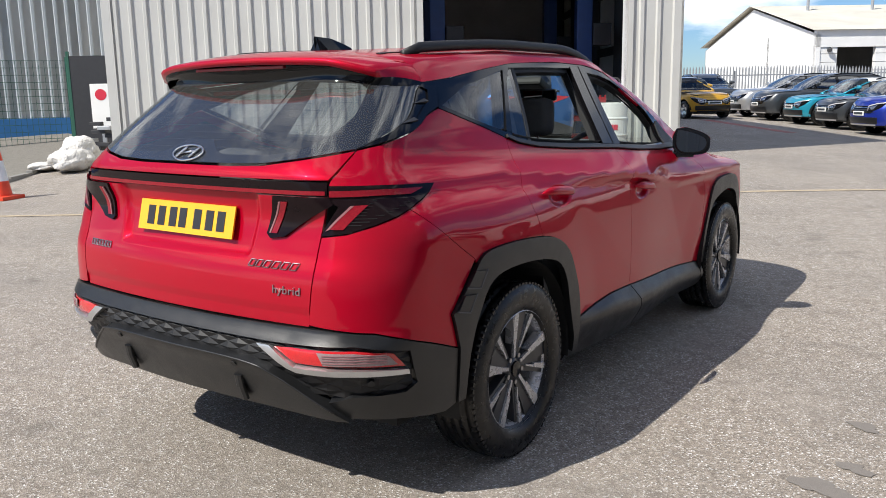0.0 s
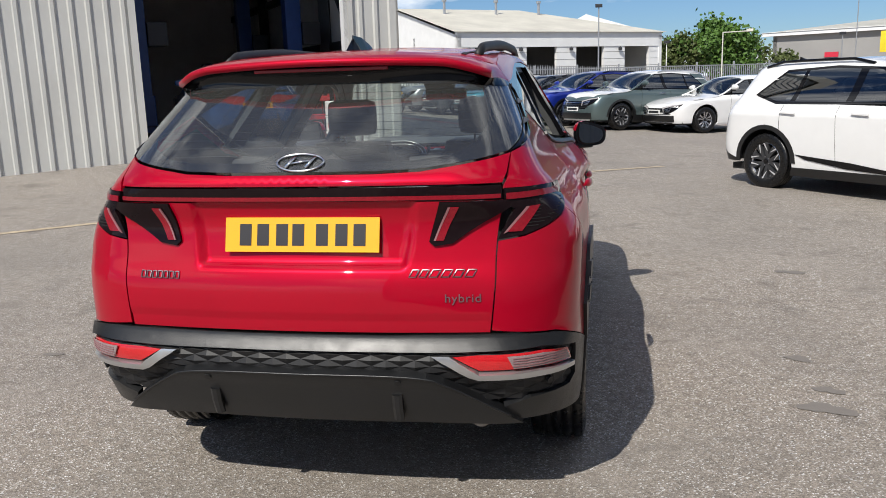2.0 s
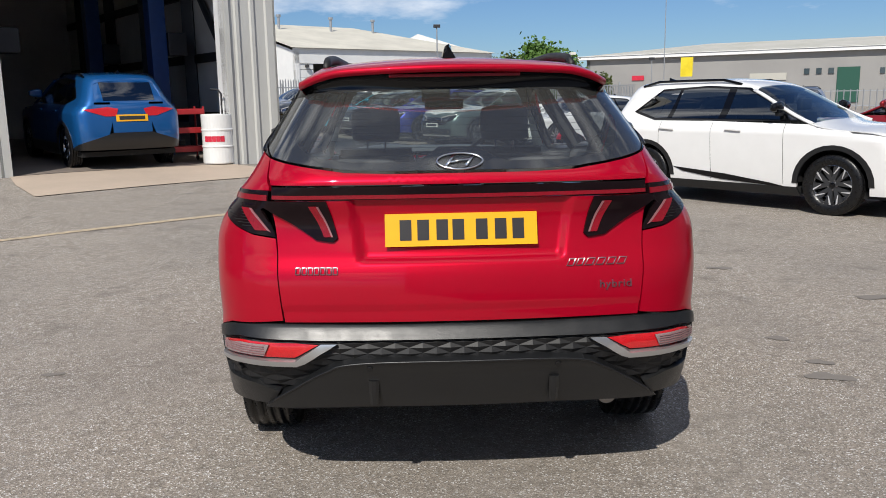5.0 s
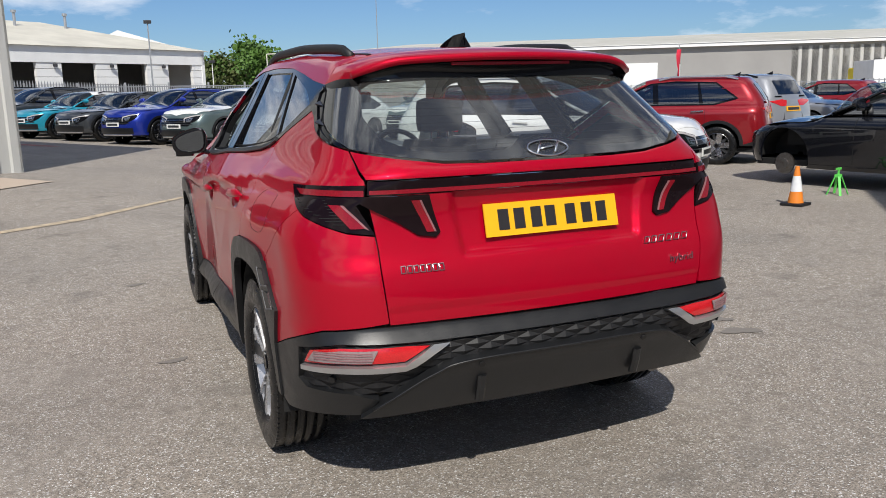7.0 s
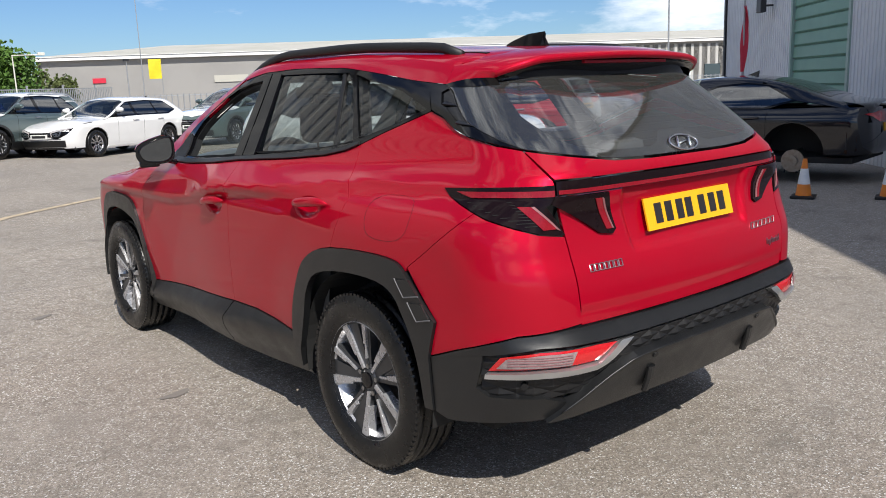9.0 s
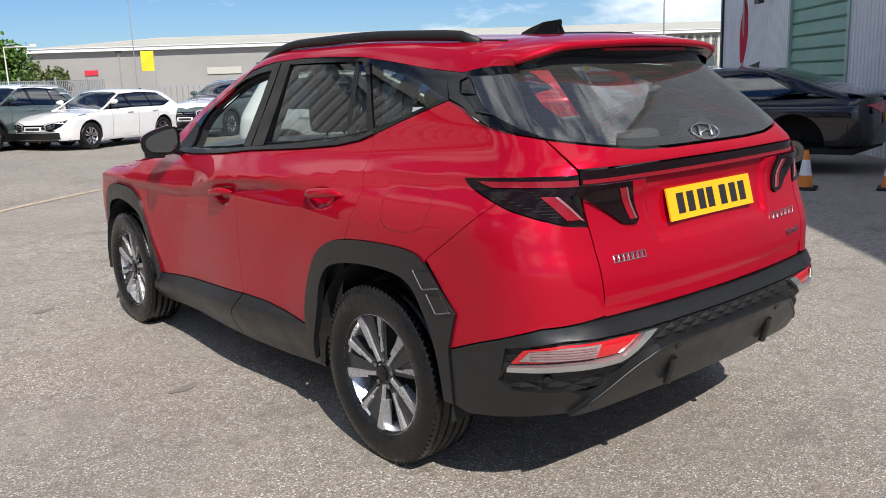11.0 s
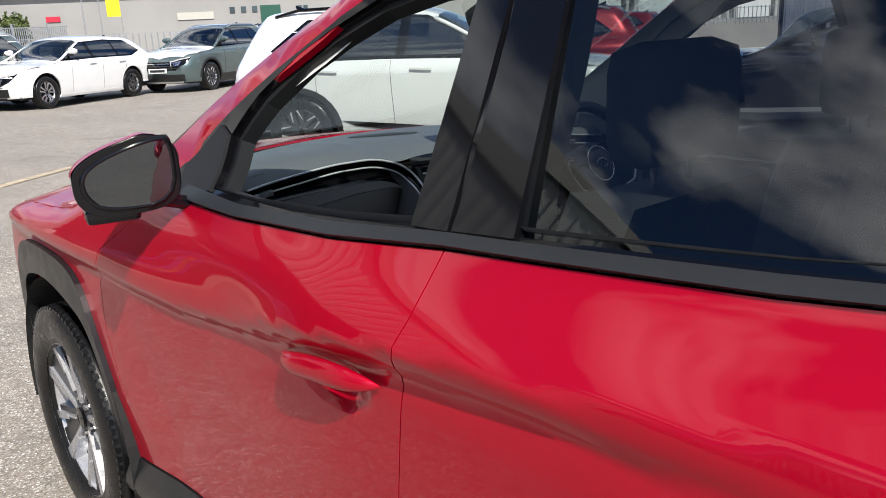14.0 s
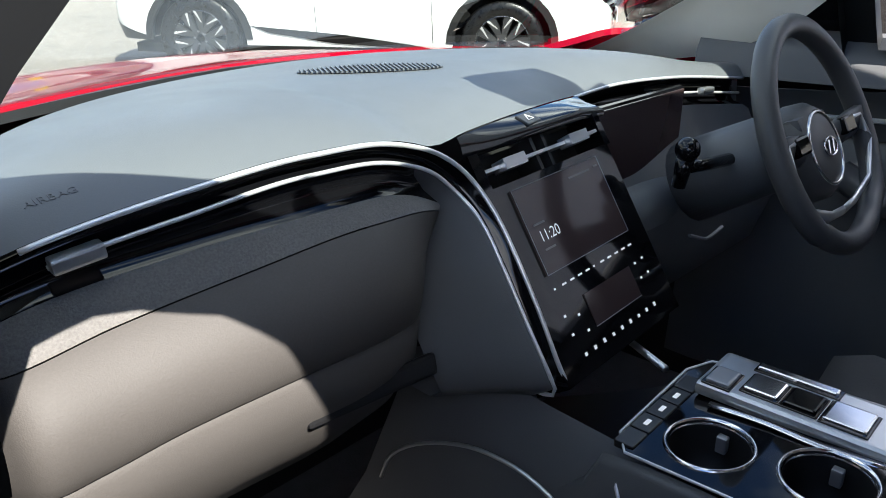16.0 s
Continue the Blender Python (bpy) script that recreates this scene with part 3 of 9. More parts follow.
def slab(bm, a, b, z0, z1, thick, out):
    """A straight wall between two plan points, thickness going against out."""
    a, b, o = Vector((*a, 0)), Vector((*b, 0)), -Vector(out) * thick
    v = [bm.verts.new(p + Vector((0, 0, z))) for z in (z0, z1) for p in (a, b, b + o, a + o)]
    for f in ((0, 1, 2, 3), (7, 6, 5, 4), (0, 4, 5, 1), (1, 5, 6, 2), (2, 6, 7, 3), (3, 7, 4, 0)):
        bm.faces.new([v[i] for i in f])


# the workshop: ribbed sheet walls, a high door opening, steel frame and lining inside
shop = thing("workshop_building", "light grey ribbed metal workshop with a tall open door", "building", kind="structure")
SL, JL, JR, DH, TOP, DEEP = -10.2, -4.62, -0.95, 4.6, 7.6, 13.0
bm = bmesh.new()
profiled(bm, gp(SL, 0), gp(JL, 0), 0.1, TOP, out=GN)
profiled(bm, gp(JR, 0), gp(-0.12, 0), 0.1, TOP, pitch=0.30, out=GN)
profiled(bm, gp(JL, 0), gp(JR, 0), DH, TOP, out=GN)
part("front_cladding", bm, CLADGREY, shop)
bm = bmesh.new()
slab(bm, gp(SL, -0.01), gp(JL, -0.01), 0.0, TOP, 0.22, GN)
slab(bm, gp(JR, -0.01), gp(0, -0.01), 0.0, TOP, 0.22, GN)
slab(bm, gp(JL, -0.01), gp(JR, -0.01), DH, TOP, 0.22, GN)
part("front_wall", bm, CLADGREY, shop)
bm = bmesh.new()
slab(bm, gp(-0.14, 0.045), gp(0.03, 0.045), 0.05, TOP, 0.05, GN)
slab(bm, gp(0.03, 0.045), gp(0.03, -0.18), 0.05, TOP, 0.04, GD)
slab(bm, gp(SL - 0.03, 0.045), gp(SL + 0.14, 0.045), 0.05, TOP, 0.05, GN)
slab(bm, gp(JL - 0.10, 0.045), gp(JL + 0.01, 0.045), 0.05, DH, 0.05, GN)
slab(bm, gp(JR - 0.01, 0.045), gp(JR + 0.08, 0.045), 0.05, DH, 0.05, GN)
part("corner_flashing", bm, CLADGREY, shop)
bm = bmesh.new()
slab(bm, gp(JR + 0.0, 0.0), gp(JR + 0.0, -0.42), 0.05, DH, 0.05, -GD)
slab(bm, gp(JL - 0.0, 0.0), gp(JL - 0.0, -0.30), 0.05, DH, 0.05, GD)
part("door_reveal", bm, CLADDIM, shop)
bm = bmesh.new()
slab(bm, gp(0, -0.2), gp(0, -DEEP), 0.0, TOP, 0.2, GD)
slab(bm, gp(SL, -0.2), gp(SL, -DEEP), 0.0, TOP, 0.2, -GD)
slab(bm, gp(SL, -DEEP), gp(0, -DEEP), 0.0, TOP, 0.2, -GN)
part("side_wall", bm, CLADGREY, shop)
bm = bmesh.new()
slab(bm, gp(-0.22, -0.25), gp(-0.22, -DEEP + 0.2), 0.3, TOP - 0.1, 0.03, -GD)
slab(bm, gp(SL + 0.22, -0.25), gp(SL + 0.22, -DEEP + 0.2), 0.3, TOP - 0.1, 0.03, GD)
slab(bm, gp(SL + 0.2, -DEEP + 0.22), gp(-0.2, -DEEP + 0.22), 0.3, TOP - 0.1, 0.03, GN)
part("inner_lining", bm, INNERWALL, shop)
bm = bmesh.new()
p4 = [gp(SL - 0.2, 0.15), gp(0.2, 0.15), gp(0.2, -DEEP - 0.2), gp(SL - 0.2, -DEEP - 0.2)]
mid = [gp(SL / 2, 0.15), gp(SL / 2, -DEEP - 0.2)]
v = [bm.verts.new((*p, TOP)) for p in p4] + [bm.verts.new((*p, TOP + 0.5)) for p in mid]
for f in ((0, 4, 5, 3), (1, 2, 5, 4), (0, 1, 4), (2, 3, 5)):
    bm.faces.new([v[i] for i in f])
part("roof", bm, GREYROOF, shop)
bm = bmesh.new()
for k in range(5):
    o = -0.6 - 2.6 * k
    for s in (-0.30, SL + 0.30):
        x, y = gp(s, o)
        box(bm, x - 0.12, y - 0.12, 0.2, x + 0.12, y + 0.12, TOP)
for z in (1.15, 2.35, 3.7):
    for s in (-0.30, SL + 0.30):
        a, b = gp(s, -0.4), gp(s, -DEEP + 0.4)
        slab(bm, a, b, z - 0.09, z + 0.09, 0.10, -GD if s > -1 else GD)
a, b = gp(-0.34, -0.5), gp(-0.34, -3.2)
pipe(bm, [(a[0], a[1], 1.3), (b[0], b[1], 4.4)], 0.07, 6)
part("steel_column", bm, STEELDARK, shop)
bm = bmesh.new()
slab(bm, gp(-0.26, -0.3), gp(-0.26, -DEEP + 0.3), 1.02, 1.16, 0.05, -GD)
part("wall_rail", bm, BLUEPAINT, shop, "blue painted wall rail")
ground_sheet("workshop_floor", [gp(SL + 0.2, -0.02), gp(-0.2, -0.02), gp(-0.2, -DEEP), gp(SL + 0.2, -DEEP)], mat("dusty_concrete_floor", (0.24, 0.20, 0.17), 0.7, vary=0.5, scale=0.9), 0.013, "dusty concrete workshop floor", "floor", step=1.0)

# vehicle lifts inside
def lift_post(s, o, z=0.33):
    x, y = gp(s, o)
    t = thing("vehicle_lift", "blue two-post vehicle lift column", "lift", pose(x, y, z, 0, 0, 36.5), group="vehicle lifts")
    part("column", boxes((-0.16, -0.16, 0, 0.16, 0.16, 3.9), bevel=0.015), BLUEPAINT, t)
    part("base_plate", boxes((-0.35, -0.3, 0, 0.35, 0.3, 0.025)), BLUEPAINT, t)
    part("motor_box", boxes((0.17, -0.22, 2.05, 0.55, 0.22, 2.5), bevel=0.02), STEELDARK, t)
    part("carriage", boxes((-0.2, -0.22, 0.5, 0.2, 0.22, 1.1), bevel=0.02), BLUEPAINT, t)
    bm = bmesh.new()
    box(bm, -0.06, -1.0, 0.28, 0.06, -0.2, 0.38)
    part("arm", bm, STEELDARK, t)
    return t


lift_post(-1.25, -2.6)
lift_post(-4.3, -2.8)
lift_post(-1.35, -6.5)
lift_post(-4.5, -6.5)

# red tool trolley and white drum by the door
x, y = gp(-1.55, -0.75)
trolley = thing("tool_trolley", "red steel tool trolley with open shelves", "trolley", pose(x, y, rise(x, y) + 0.02, 0, 0, 36.5))
TROLRED = mat("red_enamel", (0.40, 0.02, 0.025), 0.4, vary=0.3, scale=8)
for z in (0.18, 0.52, 0.86):
    part("shelf", boxes((-0.35, -0.22, z, 0.35, 0.22, z + 0.10), bevel=0.01), TROLRED, trolley)
for sx in (-0.33, 0.33):
    for sy in (-0.2, 0.2):
        bm = bmesh.new()
        tube(bm, (sx, sy, 0.06), (sx, sy, 1.0), 0.018)
        part("post", bm, TROLRED, trolley)
        bm = bmesh.new()
        tube(bm, (sx - 0.015, sy, 0.05), (sx + 0.015, sy, 0.05), 0.05, n=12)
        part("castor", bm, BLACK, trolley)
x, y = gp(-1.12, -0.18)
drum = thing("oil_drum", "white steel drum with a pump on top", "drum", pose(x, y, rise(x, y) + 0.02))
bm = bmesh.new()
lathe(bm, [(0.0, 0.0), (0.0, 0.28), (0.02, 0.29), (0.29, 0.285), (0.30, 0.297), (0.32, 0.297), (0.33, 0.285), (0.59, 0.285), (0.60, 0.297), (0.62, 0.297), (0.63, 0.285), (0.87, 0.29), (0.89, 0.285), (0.88, 0.26), (0.87, 0.0)], 32, "z")
part("barrel", bm, WHITEPLATE, drum, smooth=False)
bm = bmesh.new()
pipe(bm, [(0.1, 0, 0.87), (0.1, 0, 1.25), (0.05, 0, 1.32), (-0.08, 0, 1.34)], 0.018)
part("pump", bm, STEELDARK, drum)
bm = bmesh.new()
for k, w in enumerate((0.07, 0.07, 0.075, 0.08, 0.06)):
    a = radians(-92 + k * 15)
    box(bm, -0.035, -0.291, 0.40, 0.035, -0.287, 0.50, m=Matrix.Rotation(a + radians(60), 4, "Z"))
part("marking", bm, FLAGRED, drum, "red lettering blocks")

# the building with the green roller door, whose shadow reaches the yard
RN, RD = Vector((-0.73, 0.69, 0)).normalized(), Vector((0.69, 0.73, 0)).normalized()
RB = Vector((7.3, -0.55, 0))


def rp(s, out=0.0):
    v = RB + RD * s + RN * out
    return (v.x, v.y)


shed = thing("grey_shed_building", "grey ribbed metal building with a pale green roller door", "building", kind="structure")
RH = 7.2
bm = bmesh.new()
profiled(bm, rp(-12), rp(6.05), -0.1, RH, pitch=0.13, depth=0.014, out=RN)
profiled(bm, rp(8.72), rp(13.5), -0.1, RH, pitch=0.13, depth=0.014, out=RN)
profiled(bm, rp(6.05), rp(8.72), 4.6, RH, pitch=0.13, depth=0.014, out=RN)
part("front_cladding", bm, CLADDIM, shed)
bm = bmesh.new()
slab(bm, rp(-12, -0.02), rp(6.05, -0.02), -0.1, RH, 0.2, RN)
slab(bm, rp(8.72, -0.02), rp(13.5, -0.02), -0.1, RH, 0.2, RN)
slab(bm, rp(6.05, -0.02), rp(8.72, -0.02), 4.6, RH, 0.2, RN)
slab(bm, rp(13.5, 0), rp(13.5, -14), -0.1, RH, 0.2, RD)
slab(bm, rp(-12, 0), rp(-12, -14), -0.1, RH, 0.2, -RD)
slab(bm, rp(-12, -14), rp(13.5, -14), -0.1, RH, 0.2, -RN)
part("wall", bm, CLADDIM, shed)
bm = bmesh.new()
v = [bm.verts.new((*rp(s, o), z)) for s, o, z in ((-12.2, 0.15, RH), (13.7, 0.15, RH), (13.7, -14.2, RH), (-12.2, -14.2, RH), (-12.2, -7, RH + 1.2), (13.7, -7, RH + 1.2))]
for f in ((0, 1, 5, 4), (2, 3, 4, 5), (1, 2, 5), (3, 0, 4)):
    bm.faces.new([v[i] for i in f])
part("roof", bm, GREYROOF, shed)
for k in range(19):
    z = k * 0.245
    bm = bmesh.new()
    v = [bm.verts.new((*rp(s, o), zz)) for s in (6.07, 8.70) for o, zz in ((-0.05, z), (-0.02, z + 0.03), (-0.035, z + 0.22), (-0.06, z + 0.242))]
    for i in range(3):
        bm.faces.new((v[i], v[i + 1], v[i + 5], v[i + 4]))
    part("slat", bm, GREENDOOR, shed)
bm = bmesh.new()
slab(bm, rp(5.98, 0.03), rp(6.07, 0.03), 0, 4.65, 0.06, RN)
slab(bm, rp(8.70, 0.03), rp(8.79, 0.03), 0, 4.65, 0.06, RN)
part("door_guide", bm, mat("pale_green_steel", (0.34, 0.46, 0.40), 0.5, vary=0.2), shed)
bm = bmesh.new()
slab(bm, rp(13.46, 0.05), rp(13.58, 0.05), -0.1, RH, 0.1, RN)
part("corner_trim", bm, STEELDARK, shed)
x, y = rp(9.9, 0.12)
flood = thing("floodlight", "dark wall floodlight on a bracket", "floodlight", pose(x, y, 2.85, 0, 0, 46))
part("bracket", boxes((-0.02, -0.1, -0.02, 0.02, 0.1, 0.02)), STEELDARK, flood)
part("lamp_body", boxes((-0.16, 0.08, -0.14, 0.16, 0.2, 0.14), bevel=0.02), STEELDARK, flood)

# the white showroom workshop behind the palisade
WA, WB = Vector((-6.86, 45.64, 0)), Vector((5.62, 55.0, 0))
WD = (WB - WA).normalized()
WN = Vector((WD.y, -WD.x, 0))


def wp(s, out=0.0):
    v = WA + WD * s + WN * out
    return (v.x, v.y)


white = thing("white_service_building", "long white building with dark open bays and a cream roof", "building", kind="structure")
WL = (WB - WA).length
WH, EAVE = 4.5, 3.6
bays = [(1.2, 3.3), (4.85, 7.1), (8.6, 10.8), (12.5, 14.55)]
edges = [0] + [e for bb in bays for e in bb] + [WL]
bm = bmesh.new()
slab(bm, wp(0), wp(WL), EAVE, WH, 0.3, WN)
part("fascia", bm, WHITEWALL, white)
for k in range(0, len(edges), 2):
    for j in range(8):
        bm = bmesh.new()
        slab(bm, wp(edges[k], -0.05), wp(edges[k + 1], -0.05), 0.15 + j * 0.445, 0.15 + j * 0.445 + 0.42, 0.25, WN)
        part("panel", bm, WHITEWALL, white)
bm = bmesh.new()
slab(bm, wp(0, -6), wp(WL, -6), 0, WH, 0.2, WN)
part("bay_lining", bm, DARKROOM, white)
bm = bmesh.new()
slab(bm, wp(0, 0), wp(0, -17), 0, WH - 0.2, 0.25, -WD)
slab(bm, wp(WL, 0), wp(WL, -17), 0, WH - 0.2, 0.25, WD)
slab(bm, wp(0, -17), wp(WL, -17), 0, WH - 0.2, 0.25, -WN)
v = [bm.verts.new((*wp(s, o), z)) for s, o, z in ((0.0, 0, WH - 0.2), (0.0, -17, WH - 0.2), (0.0, -8.5, WH + 1.9))]
bm.faces.new(v)
v = [bm.verts.new((*wp(WL, o), z)) for o, z in ((0, WH - 0.2), (-17, WH - 0.2), (-8.5, WH + 1.9))]
bm.faces.new(v)
part("gable_wall", bm, WHITEWALL, white)
bm = bmesh.new()
v = [bm.verts.new((*wp(s, o), z)) for s, o, z in ((-0.3, 0.2, WH), (WL + 0.3, 0.2, WH), (WL - 6.0, -8.5, WH + 2.1), (-0.3, -8.5, WH + 2.1), (-0.3, -17.3, WH), (WL + 0.3, -17.3, WH))]
for f in ((0, 1, 2, 3), (3, 2, 5, 4), (1, 5, 2)):
    bm.faces.new([v[i] for i in f])
part("roof", bm, CREAMROOF, white)
for s in (2.5, 6.5, 10.0):
    x, y = wp(s, -6.5)
    bm = bmesh.new()
    tube(bm, (x, y, WH + 1.3), (x, y, WH + 2.4), 0.09)
    tube(bm, (x, y, WH + 2.4), (x, y, WH + 2.55), 0.16)
    part("flue", bm, GALV, white)
for k, (a, b) in enumerate(bays):
    x, y = wp(a - 0.5, 0.12)
    fl = thing("wall_floodlight", "small dark floodlight on the white wall", "floodlight", pose(x, y, EAVE - 0.15), group="wall floodlights")
    part("lamp_body", boxes((-0.12, -0.1, -0.09, 0.12, 0.1, 0.09), bevel=0.02), STEELDARK, fl)
    part("bracket", boxes((-0.02, -0.02, 0.05, 0.02, 0.15, 0.14)), STEELDARK, fl)

# the long grey building far off
FA = Vector((19.7, 89.2, 0))
FD = Vector((0.86, -0.51, 0)).normalized()
FN = Vector((FD.y, -FD.x, 0))


def fp(s, out=0.0):
    v = FA + FD * s + FN * out
    return (v.x, v.y)


far = thing("long_grey_building", "long low grey building with a weathered sheet roof", "building", kind="structure")
FL, FH = 110, 5.6
bm = bmesh.new()
slab(bm, fp(0), fp(FL), -1.2, FH, 0.4, FN)
slab(bm, fp(0), fp(0, -40), -1.2, FH, 0.4, -FD)
slab(bm, fp(FL), fp(FL, -40), -1.2, FH, 0.4, FD)
slab(bm, fp(0, -40), fp(FL, -40), -1.2, FH, 0.4, -FN)
part("wall", bm, GREYWALL, far)
bm = bmesh.new()
profiled(bm, fp(53), fp(100), 0.4, FH - 0.5, pitch=1.0, depth=0.05, out=FN)
part("ribbed_cladding", bm, mat("pale_grey_cladding", (0.50, 0.49, 0.46), 0.6, vary=0.2, scale=0.4), far)
bm = bmesh.new()
slab(bm, fp(-1.0, 0.6), fp(FL, 0.6), FH - 0.25, FH + 0.15, 0.6, FN)
part("gutter", bm, WHITEWALL, far)
bm = bmesh.new()
v = [bm.verts.new((*fp(s, o), z)) for s, o, z in ((-1, 0.7, FH + 0.1), (FL, 0.7, FH + 0.1), (FL, -18, FH + 2.0), (10, -18, FH + 2.0), (-1, -40, FH), (FL, -40, FH))]
for f in ((0, 1, 2, 3), (3, 2, 5, 4), (0, 3, 4)):
    bm.faces.new([v[i] for i in f])
part("roof", bm, GREYROOF, far)
WINGLASS = mat("dim_window_glass", (0.05, 0.07, 0.08), 0.1, coat=0.5)
for s, z0, z1, w, m_ in ((5.2, 3.0, 3.5, 1.3, FLAGRED), (17.4, 2.7, 3.4, 3.5, GREYROOF), (22.5, 3.2, 3.75, 0.5, WINGLASS), (23.6, 3.2, 3.75, 0.5, WINGLASS), (24.7, 3.2, 3.75, 0.5, WINGLASS), (25.5, 0.4, 3.8, 2.0, GREENSTEEL), (29.2, 3.1, 3.65, 0.42, WINGLASS), (29.8, 3.1, 3.65, 0.42, WINGLASS), (36, 0.4, 3.85, 3.5, WHITEWALL), (61, 0.4, 3.6, 0.75, STEELDARK), (62.0, 2.4, 3.7, 1.2, WHITEWALL), (66, 0.4, 3.4, 4.6, CLADDIM), (72.3, 1.3, 2.8, 1.9, WINGLASS), (78, 0.4, 3.2, 4.0, WHITEWALL)):
    bm = bmesh.new()
    slab(bm, fp(s, 0.12), fp(s + w, 0.12), z0, z1, 0.1, FN)
    part("sign_board" if m_ is FLAGRED else ("window" if m_ is WINGLASS else "shutter"), bm, m_, far)

# ---------- wheels ----------
def tyre_mesh(r, rim, w, n=48):
    """Tyre turned round x, outer face towards +x, with tread grooves and shoulder blocks."""
    bm = bmesh.new()
    prof = [(w * 0.36, rim - 0.012), (w * 0.44, rim + 0.004), (w * 0.485, rim + (r - rim) * 0.22), (w * 0.5, rim + (r - rim) * 0.5), (w * 0.482, r - 0.035), (w * 0.445, r - 0.014), (w * 0.40, r - 0.004)]
    for c in (0.26, 0.08, -0.08, -0.26):
        prof += [(w * (c + 0.035), r), (w * (c + 0.028), r - 0.008), (w * (c - 0.028), r - 0.008), (w * (c - 0.035), r)]
    prof += [(-w * 0.40, r - 0.004), (-w * 0.46, r - 0.02), (-w * 0.5, rim + (r - rim) * 0.5), (-w * 0.36, rim - 0.012)]
    lathe(bm, prof, n, "x")
    return bm


def tread_blocks(r, w, side, n=84):
    bm = bmesh.new()
    for k in range(n):
        a = 2 * math.pi * k / n
        vs = box(bm, side * w * 0.40 - w * 0.03, -0.008, r - 0.022, side * w * 0.40 + w * 0.04, 0.008, r - 0.0035)
        bmesh.ops.transform(bm, matrix=Matrix.Rotation(a, 4, "X"), verts=vs)
    return bm


def spoke(bm, a0, a1, r0, r1, w0, w1, x0, x1, thick):
    """A tapering bar from hub to rim, face at x."""
    def at(a, r, off, x):
        c, s = math.cos(a), math.sin(a)
        return bm.verts.new((x, c * r - s * off, s * r + c * off))
    v = [at(a0, r0, -w0, x0), at(a0, r0, w0, x0), at(a1, r1, w1, x1), at(a1, r1, -w1, x1)]
    u = [at(a0, r0, -w0 * 1.25, x0 - thick), at(a0, r0, w0 * 1.25, x0 - thick), at(a1, r1, w1 * 1.25, x1 - thick), at(a1, r1, -w1 * 1.25, x1 - thick)]
    bm.faces.new(v)
    bm.faces.new(u[::-1])
    for i in range(4):
        bm.faces.new((v[i], u[i], u[(i + 1) % 4], v[(i + 1) % 4]))


